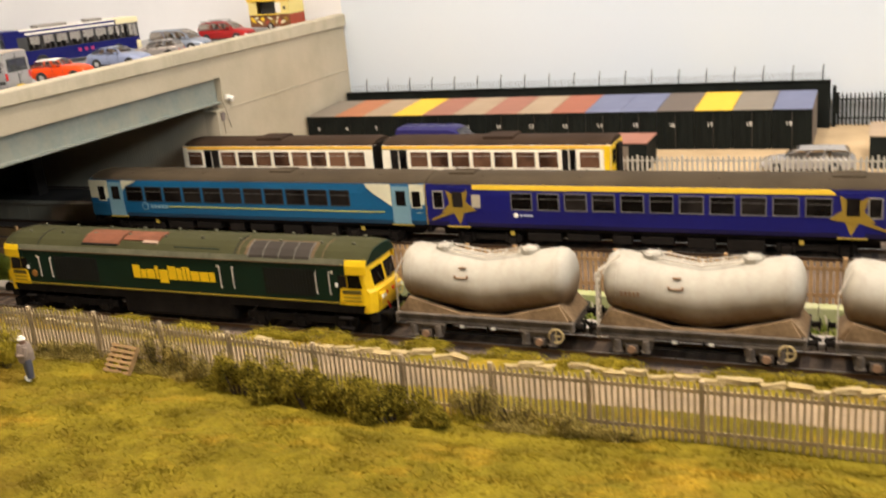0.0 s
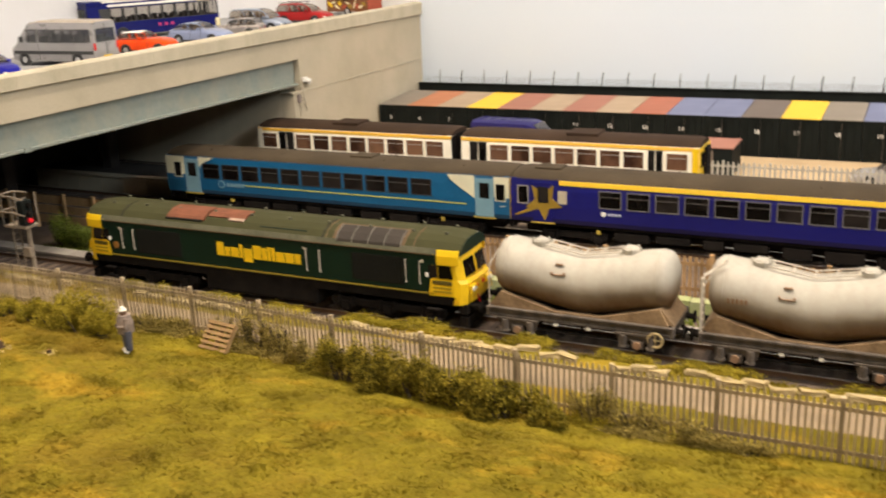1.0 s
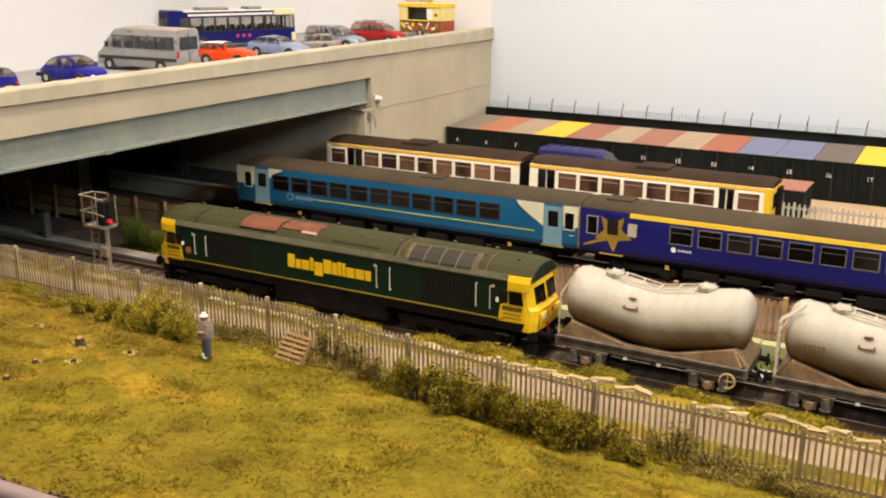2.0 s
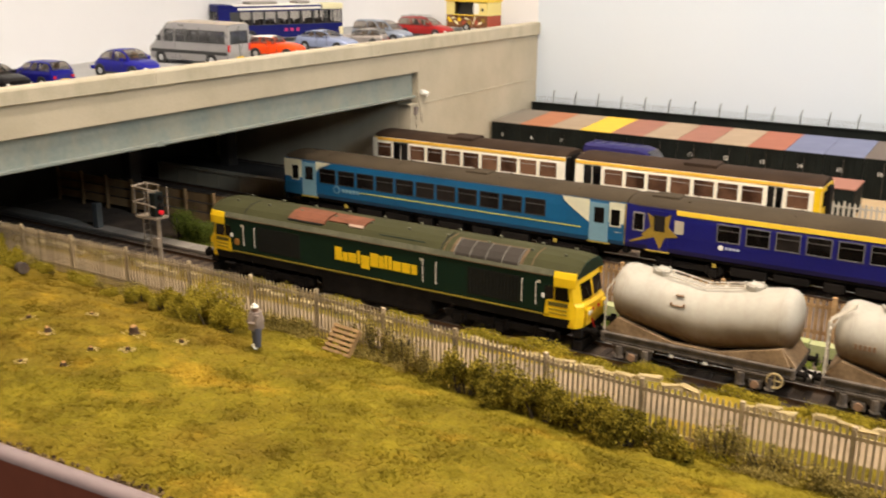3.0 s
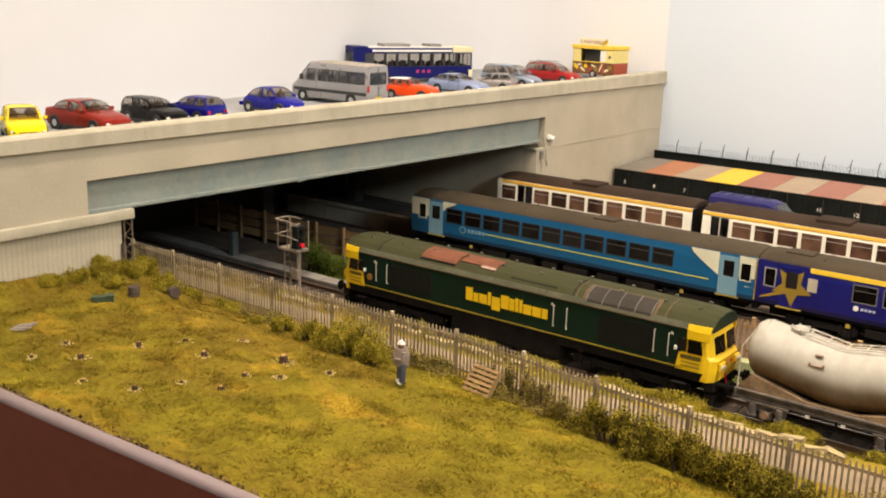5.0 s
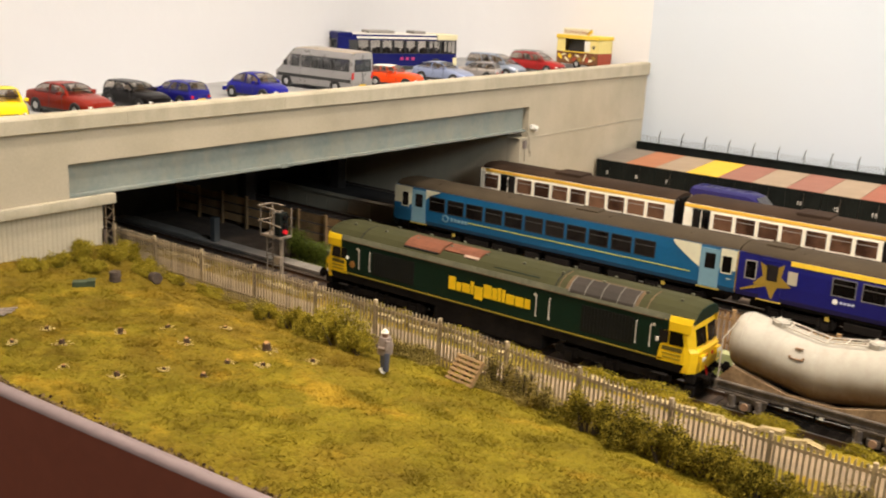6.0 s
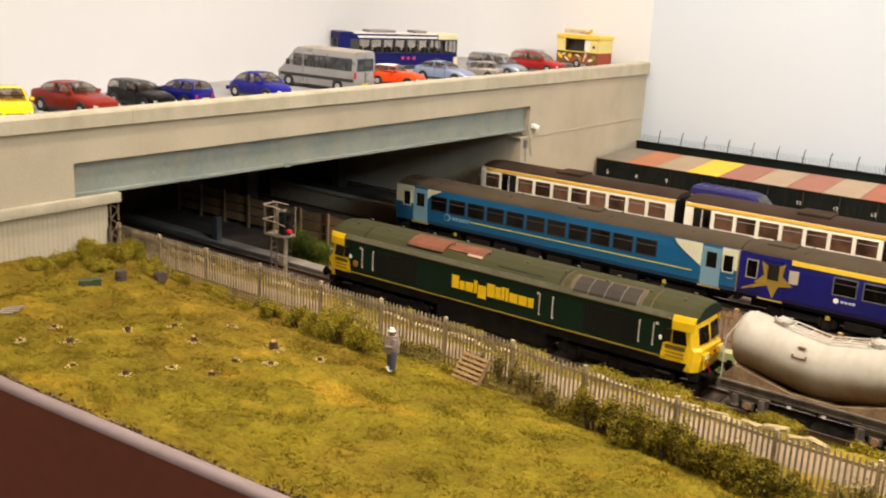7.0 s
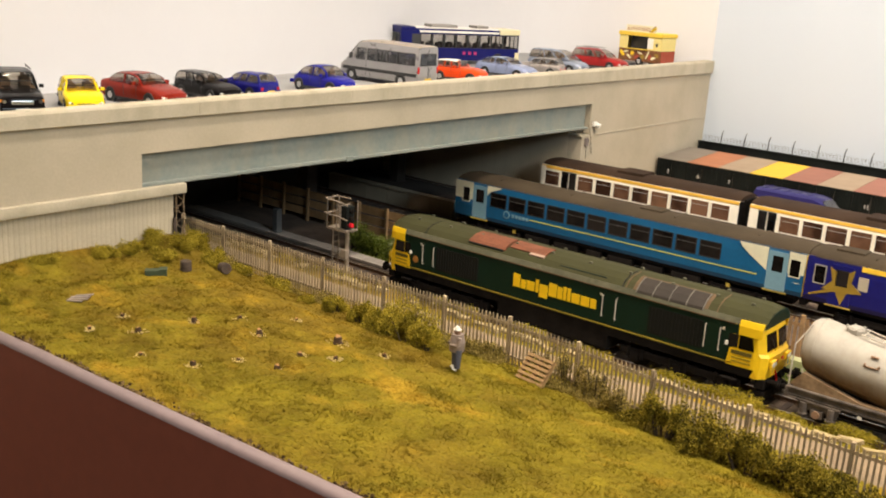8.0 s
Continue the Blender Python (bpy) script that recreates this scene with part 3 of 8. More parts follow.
# ---- trains ----
LOCO_GREEN = material("dark_green_loco_paint", (0.004, 0.018, 0.011), 0.38, vary=0.2, coarse=2.5, fine=0.15, bump=0.06)
LOCO_ROOF = material("dusty_olive_roof_paint", (0.040, 0.040, 0.015), 0.8, vary=0.18, coarse=2.0, fine=0.15, bump=0.1)
RUSTY = material("pink_brown_heat_stain", (0.165, 0.062, 0.034), 0.8, vary=0.25, coarse=0.8, fine=0.1)
GRILLE = material("black_grille", (0.008, 0.009, 0.008), 0.6, vary=0.3)
MESH_GREY = material("grey_mesh_grille", (0.032, 0.026, 0.021), 0.6, vary=0.25)
BAR = material("grey_grille_bar", (0.11, 0.10, 0.085), 0.6, vary=0.2)
GOLD_DARK = material("black_on_yellow_lettering", (0.10, 0.075, 0.01), 0.5, vary=0.3)
LADDER = material("pale_ladder_paint", (0.55, 0.50, 0.42), 0.6, vary=0.15)
LOCO_DUST = material("pale_dusty_green_roof_edge", (0.075, 0.078, 0.044), 0.85, vary=0.25, coarse=1.6, fine=0.2, bump=0.1, other=(0.12, 0.115, 0.072))
LOCO_RUST = material("rust_streaked_green_paint", (0.10, 0.062, 0.028), 0.85, vary=0.35, coarse=0.9, fine=0.15, bump=0.1)
LOCO_HATCH = material("pale_pink_grey_hatch", (0.34, 0.24, 0.18), 0.8, vary=0.2)
BADGE = material("tan_badge_paint", (0.33, 0.15, 0.03), 0.5, vary=0.3)
MARKING = material("olive_on_yellow_marking", (0.36, 0.25, 0.01), 0.5, vary=0.3)
GOLD = material("dull_gold_stripe", (0.26, 0.20, 0.02), 0.5, vary=0.2)


def wheelset(name, x, r, parent, y=0.75, mat=None):
    bm = bmesh.new()
    rod(bm, (x, -y, r), (x, y, r), 0.08, 8)
    for s in (-1, 1):
        rod(bm, (x, s * (y - 0.07), r), (x, s * (y + 0.07), r), r, 20)
        rod(bm, (x, s * (y - 0.11), r), (x, s * (y - 0.07), r), r + 0.04, 20)
    return part(name, bm, mat or UNDERFRAME, parent, smooth=30)


def bogie(x, axles, r, half, parent, y=1.05):
    bm = bmesh.new()
    for s in (-1, 1):
        box(bm, x - half, x + half, s * y - 0.08, s * y + 0.08, r - 0.02, r + 0.28, bevel=0.03)
        for a in axles:
            box(bm, x + a - 0.2, x + a + 0.2, s * (y + 0.03) - 0.12, s * (y + 0.03) + 0.12, r - 0.22, r + 0.16, bevel=0.03)
            rod(bm, (x + a + 0.32, s * (y + 0.05), r - 0.1), (x + a + 0.32, s * (y + 0.05), r + 0.35), 0.09, 8)
            rod(bm, (x + a - 0.32, s * (y + 0.05), r - 0.1), (x + a - 0.32, s * (y + 0.05), r + 0.35), 0.09, 8)
    box(bm, x - half * 0.5, x + half * 0.5, -y, y, r, r + 0.2)
    ob = part("bogie", bm, UNDERFRAME, parent)
    for a in axles:
        wheelset("wheelset", x + a, r, ob)
    return ob


def buffer(x, s, y, parent, z=1.05, reach=0.45):
    bm = bmesh.new()
    rod(bm, (x, y, z), (x + s * reach, y, z), 0.11, 10)
    rod(bm, (x + s * reach, y, z), (x + s * (reach + 0.06), y, z), 0.24, 14)
    return part("buffer", bm, UNDERFRAME, parent, smooth=30)


def section(pts, x):
    """A ring at x from half an outline (y, z), mirrored."""
    return [(x, y, z) for y, z in pts] + [(x, -y, z) for y, z in reversed(pts) if y > 1e-6]


def freight_loco(x, y):
    ob = thing("diesel_locomotive", x, y, RAIL_Z, 0, "dark green and yellow diesel freight locomotive, dusty olive roof", "locomotive")
    half = 8.64
    bm = bmesh.new()
    loft(bm, [section([(1.29, 1.46), (1.33, 1.52), (1.33, 3.18), (1.30, 3.23), (0.0, 3.25)], v) for v in (-half, half)])
    part("body", bm, LOCO_GREEN, ob)
    # roof: dusty lower edge, then two slopes and a flat crown; it reaches over both cabs
    slopes = [(1.335, 3.20), (1.24, 3.42), (0.98, 3.66), (0.60, 3.82), (0.0, 3.87)]
    bm = bmesh.new()
    shrunk = lambda k, d: [(a * k, 3.20 + (b - 3.20) * d) for a, b in slopes]
    loft(bm, [section(shrunk(k, d), v) for v, k, d in ((-9.80, 0.93, 0.84), (-9.55, 0.98, 0.93), (-9.1, 1.0, 1.0), (9.1, 1.0, 1.0), (9.55, 0.98, 0.93), (9.80, 0.93, 0.84))])
    roof = part("roof", bm, LOCO_ROOF, ob, "dusty olive green roof")
    for s in (-1, 1):
        bm = bmesh.new()
        ring = [(s * 1.341, 3.205), (s * 1.35, 3.215), (s * 1.262, 3.425), (s * 1.250, 3.425)]
        loft(bm, [[(v, a, b) for a, b in ring] for v in (-8.9, 8.9)])
        part("roof_edge", bm, LOCO_DUST, roof, "pale dusty green edge of the roof")
        bm = bmesh.new()
        ring = [(s * 1.33, 3.165), (s * 1.365, 3.165), (s * 1.365, 3.20), (s * 1.33, 3.20)]
        loft(bm, [[(v, a, b) for a, b in ring] for v in (-8.6, 8.6)])
        part("gutter", bm, LOCO_RUST, roof, "rust-streaked gutter")
    near = [Vector((0, -a, b)) for a, b in slopes]

    def on_roof(bm, x0, x1, f0, f1, t=0.03):
        """A plate on the near roof slopes, from f0 to f1 up the outline."""
        def at(f):
            i = min(int(f), 3)
            return near[i].lerp(near[i + 1], f - i)
        pts = [at(f) for f in [f0] + [k for k in (1, 2, 3) if f0 < k < f1] + [f1]]
        ring = [(p.y - t * 0.6, p.z + t) for p in pts] + [(p.y, p.z - 0.02) for p in reversed(pts)]
        loft(bm, [[(v, a, b) for a, b in ring] for v in (x0, x1)])

    for v in (-7.6, 3.45, 3.62, 7.75):
        bm = bmesh.new()
        on_roof(bm, v - 0.025, v + 0.025, 0.1, 4.0, 0.02)
        part("roof_joint", bm, LOCO_RUST if v > 3.5 else GRILLE, roof)
    for v in (-8.6, -6.6, -4.6, -2.6, -0.6, 1.4, 3.4, 5.4, 7.4, 8.9):
        for s in (-1, 1):
            bm = bmesh.new()
            box(bm, v - 0.07, v + 0.07, s * 0.52 - 0.05, s * 0.52 + 0.05, 3.82, 3.93, bevel=0.015)
            part("lifting_lug", bm, LOCO_DUST, roof)
    # exhaust and silencer panels, stained by heat
    bm = bmesh.new()
    on_roof(bm, -4.95, -2.85, 1.55, 3.9, 0.07)
    part("exhaust_panel", bm, RUSTY, roof, "pink-brown heat-stained panel")
    # black strip paints in the shadow along the panel's lower edge
    bm = bmesh.new()
    on_roof(bm, -4.98, -2.95, 1.38, 1.55, 0.06)
    part("panel_shadow_gap", bm, GRILLE, roof, "dark strip painted as the shadow below the exhaust panel")
    bm = bmesh.new()
    on_roof(bm, -2.75, -0.75, 2.3, 3.9, 0.05)
    part("exhaust_panel", bm, RUSTY, roof, "pink-brown heat-stained panel")
    bm = bmesh.new()
    on_roof(bm, -1.55, -0.75, 1.9, 2.28, 0.06)
    part("roof_hatch", bm, LOCO_HATCH, roof, "pale pinkish hatch")
    bm = bmesh.new()
    on_roof(bm, 0.2, 2.6, 1.55, 1.62, 0.03)
    part("roof_seam", bm, LOCO_GREEN, roof)
    # radiator: framed mesh with pale bars
    bm = bmesh.new()
    on_roof(bm, 3.95, 7.35, 0.35, 3.35, 0.02)
    grid = part("radiator_frame", bm, LOCO_RUST, roof, "rust-edged radiator frame")
    bm = bmesh.new()
    on_roof(bm, 4.12, 7.2, 0.55, 3.15, 0.032)
    part("radiator_grille", bm, MESH_GREY, grid, "dark grey radiator mesh")
    for v in (4.15, 4.9, 5.66, 6.42, 7.17):
        bm = bmesh.new()
        on_roof(bm, v - 0.022, v + 0.022, 0.55, 3.15, 0.05)
        part("grille_bar", bm, BAR, grid, "pale bar across the radiator")
    # side stripe, grilles, doors and handrails, both sides
    for s in (-1, 1):
        boxes("waist_stripe", [(-half, half, s * 1.335, s * 1.352, 1.52, 1.585)], GOLD, ob, "dull gold sole bar stripe")
        for x0, x1 in ((-6.75, -4.15), (4.85, 7.30)):
            bm = bmesh.new()
            box(bm, x0, x1, s * 1.335, s * 1.345, 1.78, 2.95)
            v = x0 + 0.1
            while v < x1:
                box(bm, v, v + 0.05, s * 1.345, s * 1.36, 1.81, 2.92)
                v += 0.16
            part("side_grille", bm, GRILLE, ob)
        for v in (-7.57, -6.88, 2.66, 3.32, 7.42, 8.05):
            bm = bmesh.new()
            rod(bm, (v, s * 1.41, 1.93), (v, s * 1.41, 2.86), 0.024, 6)
            for z in (1.93, 2.86):
                rod(bm, (v, s * 1.33, z), (v, s * 1.41, z), 0.022, 6)
            part("handrail", bm, LADDER, ob, "pale grey handrail")
        for x0, x1 in ((-7.54, -6.91), (2.70, 3.28), (7.46, 8.02)):
            bm = bmesh.new()
            box(bm, x0, x1, s * 1.335, s * 1.343, 1.66, 3.05)
            part("side_door", bm, LOCO_GREEN, ob)
        for v in (-7.72, 2.54, 8.16):
            boxes("door_lamp", [(v - 0.05, v + 0.05, s * 1.335, s * 1.36, 2.82, 2.93)], CONCRETE_PALE, ob)
        bm = bmesh.new()
        rod(bm, (-8.06, s * 1.33, 2.03), (-8.06, s * 1.36, 2.03), 0.17, 16)
        part("works_badge", bm, BADGE, ob, "round tan badge")
    # the operator's name as a row of plain yellow blocks
    blocks = [(0.0, 0.34, 0.0, 0.62), (0.38, 0.24, 0.0, 0.42), (0.66, 0.38, 0.0, 0.44), (1.08, 0.15, 0.0, 0.60), (1.27, 0.40, -0.17, 0.44), (1.71, 0.37, 0.0, 0.62),
              (2.11, 0.24, 0.0, 0.55), (2.38, 0.15, 0.0, 0.62), (2.57, 0.15, 0.0, 0.60), (2.76, 0.38, 0.0, 0.44), (3.18, 0.39, 0.0, 0.44), (3.61, 0.26, 0.0, 0.44)]
    for a, w, z0, z1 in blocks:
        bm = bmesh.new()
        box(bm, -2.1 + a * 1.145, -2.1 + (a + w) * 1.145, -1.352, -1.335, 2.12 + z0, 2.12 + z1, bevel=0.007)
        part("name_block", bm, YELLOW, ob, "plain yellow block of the operator's name")
    # cabs: sides draw in a little at the raked front, a shelf of lamps below the windscreens
    def cab_half(v):
        return float(np.interp(abs(v), [8.62, 9.3, 9.85], [1.342, 1.335, 1.24]))

    for s in (-1, 1):
        prof = [(8.6, 1.47), (9.55, 1.47), (9.72, 1.12), (10.0, 1.12), (10.06, 1.55), (10.06, 2.02), (9.95, 2.16), (9.78, 3.06), (9.72, 3.21), (8.6, 3.21)]
        bm = bmesh.new()
        pull = lambda v: v if v < 9.6 else v - 0.30
        loft(bm, [[(s * pull(a), -cab_half(min(a, 9.84)), b) for a, b in prof], [(s * (a - 0.05 if a > 9.6 else a), -1.0, b) for a, b in prof], [(s * a, 0, b) for a, b in prof],
                  [(s * (a - 0.05 if a > 9.6 else a), 1.0, b) for a, b in prof], [(s * pull(a), cab_half(min(a, 9.84)), b) for a, b in prof]])
        cab = part("cab", bm, YELLOW, ob, "warning yellow cab end")
        # rounded brow at the roof's end, its shade painted in with dark green
        bm = bmesh.new()
        loft(bm, [section(shrunk(k, d), s * v) for v, k, d in ((9.802, 0.93, 0.84), (9.82, 0.90, 0.78))])
        part("roof_brow", bm, LOCO_GREEN, ob, "roof end over the windscreens, dark green to paint in its shade")
        for t in (-1, 1):
            bm = bmesh.new()
            ring = [(t * 1.335, 2.80), (t * 1.365, 2.80), (t * 1.368, 3.16), (t * 1.30, 3.40), (t * 1.22, 3.40)]
            loft(bm, [[(s * v, a * k, b) for a, b in ring] for v, k in ((8.80, 1.0), (9.45, 0.99), (9.74, 0.955))])
            part("cab_brow", bm, YELLOW, cab, "yellow brow over the side window")
            bm = bmesh.new()
            box(bm, s * 8.59, s * 8.80, t * 1.33, t * 1.355, 2.78, 3.19)
            part("door_header", bm, LOCO_GREEN, cab)
        for t in (-1, 1):
            # raked windscreen with a black surround, wiper
            def raked(y0, y1, f0, f1, lift):
                p, q = Vector((s * 9.95, 0, 2.16)), Vector((s * 9.78, 0, 3.06))
                out = Vector((s * 0.98, 0, 0.19))
                back = lambda v: Vector((-s * 0.05 * min(abs(v), 1.0) - s * max(abs(v) - 1.0, 0) * 0.8, t * v, 0))
                bm = bmesh.new()
                ring = [p.lerp(q, f0) + back(y0), p.lerp(q, f0) + back(y1), p.lerp(q, f1) + back(y1), p.lerp(q, f1) + back(y0)]
                loft(bm, [[v + out * lift for v in ring], [v - out * 0.02 for v in ring]])
                return bm
            part("windscreen", raked(0.09, 0.97, 0.10, 0.86, 0.014), GLASS, cab, "dark windscreen")
            bm = bmesh.new()
            rod(bm, (s * 9.97, t * 0.35, 2.22), (s * 9.90, t * 0.62, 2.72), 0.018, 5)
            part("wiper", bm, RUBBER, cab)
            # lamp cluster on the shelf
            bm = bmesh.new()
            box(bm, s * 10.04, s * 10.16, t * 0.50, t * 0.98, 1.62, 1.92, bevel=0.03)
            part("lamp_housing", bm, YELLOW, cab)
            bm = bmesh.new()
            rod(bm, (s * 10.1, t * 0.85, 1.77), (s * 10.19, t * 0.85, 1.77), 0.10, 12)
            rod(bm, (s * 10.1, t * 0.62, 1.77), (s * 10.18, t * 0.62, 1.77), 0.07, 12)
            part("headlight", bm, LENS_CLEAR, cab)
            boxes("tail_lamp", [(s * 10.04, s * 10.1, t * 0.28 - 0.06, t * 0.28 + 0.06, 1.70, 1.83)], LENS_RED, cab)
            bm = bmesh.new()
            for a, b in (((0.62, 1.30), (0.62, 1.62)), ((0.98, 1.30), (0.98, 1.62)), ((0.62, 1.34), (0.98, 1.34))):
                rod(bm, (s * 10.14, t * a[0], a[1]), (s * 10.14, t * b[0], b[1]), 0.022, 6)
            part("front_handrail", bm, YELLOW, cab)
            # side window, door window and the dark-lettered panel in the drawn-in side
            def side_plate(pts, lift):
                bm = bmesh.new()
                loft(bm, [[(s * v, t * (cab_half(v) + o), z) for v, z in pts] for o in (-0.02, lift)])
                return bm
            part("side_window", side_plate([(8.86, 2.22), (9.48, 2.22), (9.38, 2.76), (8.86, 2.76)], 0.012), GLASS, cab, "dark side window")
            part("door_window", side_plate([(8.42, 2.24), (8.80, 2.24), (8.80, 2.76), (8.42, 2.76)], 0.014), GLASS, cab, "dark cab door window")
            part("side_panel", side_plate([(8.40, 1.48), (8.62, 1.48), (8.62, 2.18), (8.50, 2.18)], 0.010), YELLOW, cab)
            part("panel_border", side_plate([(8.58, 1.96), (9.42, 1.96), (9.42, 2.12), (8.58, 2.12)], 0.014), GOLD_DARK, cab)
            for z in (1.62, 1.78):
                part("cab_side_marking", side_plate([(8.62, z), (9.40, z), (9.40, z + 0.08), (8.62, z + 0.08)], 0.012), MARKING, cab)
            boxes("mirror", [(s * 8.36 - 0.05, s * 8.36 + 0.05, t * 1.34, t * 1.42, 2.26, 2.42)], WHITE, cab)
        bm = bmesh.new()
        box(bm, s * 9.6, s * 10.0, -1.15, 1.15, 0.72, 1.13, bevel=0.04)
        part("buffer_beam", bm, UNDERFRAME, ob)
        for t in (-1, 1):
            buffer(s * 9.98, s, t * 0.86, ob)
            boxes("cab_step", [(s * 8.3, s * 8.9, t * 1.18, t * 1.42, 0.42, 0.48), (s * 8.3, s * 8.9, t * 1.18, t * 1.42, 0.85, 0.91)], UNDERFRAME, ob)
        bm = bmesh.new()
        rod(bm, (s * 9.9, 0, 0.95), (s * 10.75, 0, 0.85), 0.07, 8)
        for k in (-0.45, 0.3, 0.5):
            rod(bm, (s * 9.98, k, 1.0), (s * 10.2, k, 0.45), 0.035, 6)
        part("coupling", bm, UNDERFRAME, ob)
        bm = bmesh.new()
        rod(bm, (s * 10.05, -0.25, 1.35), (s * 10.2, -0.28, 0.85), 0.035, 6)
        part("brake_pipe", bm, LENS_RED, ob, "red brake pipe")
        boxes("snow_plough", [(s * 9.6, s * 10.0, -1.1, 1.1, 0.15, 0.6)], UNDERFRAME, ob, bevel=0.04)
    bm = bmesh.new()
    box(bm, -3.0, 3.0, -1.25, 1.25, 0.35, 1.3, bevel=0.15)
    part("fuel_tank", bm, UNDERFRAME, ob, "sooty black fuel tank")
    boxes("underframe", [(-9.5, 9.5, -1.26, 1.26, 1.1, 1.46)], UNDERFRAME, ob)
    for v in (-6.3, 6.3):
        bogie(v, (-2.0, 0, 2.0), 0.53, 2.7, ob)
    return ob


TEAL = material("turquoise_blue_coach_paint", (0.006, 0.088, 0.205), 0.35, vary=0.14, coarse=3.0, fine=0.2, bump=0.04)
TEAL_DARK = material("deep_teal_coach_paint", (0.008, 0.07, 0.15), 0.35, vary=0.14, coarse=3.0, fine=0.2, bump=0.04)
CREAM = material("cream_coach_paint", (0.66, 0.64, 0.47), 0.4, vary=0.08, coarse=2.0, fine=0.2, bump=0.04)
DOOR_BLUE = material("pale_blue_door_paint", (0.165, 0.30, 0.37), 0.4, vary=0.1)
for dusty in (LOCO_ROOF, LOCO_GREEN, GRILLE, MESH_GREY, RUSTY):
    dusty.node_tree.nodes["Principled BSDF"].inputs["Specular IOR Level"].default_value = 0.2
NAVY = material("navy_blue_coach_paint", (0.006, 0.007, 0.115), 0.35, vary=0.15, coarse=3.0, fine=0.2, bump=0.04)
STAR_GOLD = material("mustard_gold_star", (0.27, 0.175, 0.018), 0.5, vary=0.15)
ROOF_GREY = material("dusty_grey_brown_roof", (0.057, 0.043, 0.027), 0.8, vary=0.22, coarse=2.5, fine=0.15, bump=0.12)
ROOF_BROWN = material("dark_brown_roof", (0.040, 0.024, 0.015), 0.8, vary=0.3, coarse=2.5, fine=0.15, bump=0.12)
STRIPE_YELLOW = material("bright_yellow_stripe", (0.85, 0.58, 0.05), 0.4, vary=0.08)
STRIPE_OLIVE = material("yellow_green_stripe", (0.45, 0.47, 0.10), 0.5, vary=0.1)
WARM_WHITE = material("warm_white_coach_paint", (0.84, 0.79, 0.66), 0.4, vary=0.06, coarse=2.0, fine=0.2, bump=0.04)
ORANGE = material("orange_cantrail_stripe", (0.85, 0.50, 0.07), 0.45, vary=0.1)


HOPPER = material("grey_window_bar", (0.30, 0.28, 0.25), 0.5, vary=0.1)
PALE_BLUE = material("pale_blue_lettering", (0.42, 0.45, 0.58), 0.5, vary=0.1)
HOPPER_DARK = material("dull_dark_window_bar", (0.07, 0.066, 0.06), 0.5, vary=0.2)
WINDOW_TRIM = material("dull_grey_window_frame", (0.13, 0.125, 0.13), 0.5, vary=0.2)
STEP_YELLOW = material("dirty_yellow_step_edge", (0.40, 0.29, 0.04), 0.6, vary=0.3)


for dusty in (ROOF_GREY, ROOF_BROWN):
    dusty.node_tree.nodes["Principled BSDF"].inputs["Specular IOR Level"].default_value = 0.15


def railcar(name, x, y, length, paint, roof_paint, label, glass, group="", lift=0.0):
    """A coach body with roof, underframe and bogies."""
    ob = thing(name, x, y, RAIL_Z + lift, 0, label, "railcar", group)
    h = length / 2
    bm = bmesh.new()
    side = [(1.28, 1.02), (1.37, 1.25), (1.39, 1.9), (1.37, 2.7), (1.30, 3.26), (0.0, 3.3)]
    loft(bm, [section(side, v) for v in (-h, h)])
    part("body", bm, paint, ob)
    bm = bmesh.new()
    top = [(1.315, 3.22), (1.25, 3.34), (1.02, 3.47), (0.66, 3.56), (0.3, 3.60), (0.0, 3.61)]
    loft(bm, [section([(a * 0.93, 3.24 + (b - 3.24) * 0.8) for a, b in top], -h - 0.02), section(top, -h + 0.35), section(top, h - 0.35), section([(a * 0.93, 3.24 + (b - 3.24) * 0.8) for a, b in top], h + 0.02)])
    roof = part("roof", bm, roof_paint, ob, "dusty weathered roof", smooth=35)
    # floor frame, plus a lower full-length box added to block light underneath
    boxes("underframe", [(-h + 0.2, h - 0.2, -1.2, 1.2, 0.85, 1.03), (-h + 0.6, h - 0.6, -0.70, 0.70, 0.36, 0.85)], UNDERFRAME, ob)
    rnd = random.Random(int(length * 7 + y))
    v = -h + 5.4
    while v < h - 5.6:
        w = rnd.uniform(0.9, 2.0)
        for s in (-1, 1):
            bm = bmesh.new()
            box(bm, v, v + w, s * 0.75, s * 1.22, rnd.uniform(0.3, 0.5), 0.86, bevel=0.04)
            part("equipment_box", bm, UNDERFRAME, ob)
        v += w + rnd.uniform(0.25, 0.7)
    return ob, roof


def pane(ob, x0, x1, z0, z1, s, glass, frame_mat, bar=True, y=1.385):
    """A window: thin frame, glass set back inside it, and the hopper bar."""
    bm = bmesh.new()
    e = 0.05
    for a, b, c, d in ((x0 - e, x1 + e, z0 - e, z0), (x0 - e, x1 + e, z1, z1 + e), (x0 - e, x0, z0, z1), (x1, x1 + e, z0, z1)):
        box(bm, a, b, s * (y - 0.02), s * (y + 0.022), c, d)
    window = part("window", bm, frame_mat, ob)
    if bar:
        boxes("hopper_bar", [(x0, x1, s * (y - 0.02), s * (y + 0.018), z1 - 0.27, z1 - 0.235)], HOPPER if glass is GLASS_WARM else HOPPER_DARK, window)
    bm = bmesh.new()
    box(bm, x0, x1, s * (y - 0.03), s * (y + 0.008), z0, z1)
    part("pane", bm, glass, window)
    return window


def plate(name, ob, outline, s, mat, y=1.39, t=0.012, label=""):
    bm = bmesh.new()
    prism(bm, outline, "y", s * (y - 0.02), s * (y + t))
    return part(name, bm, mat, ob, label)


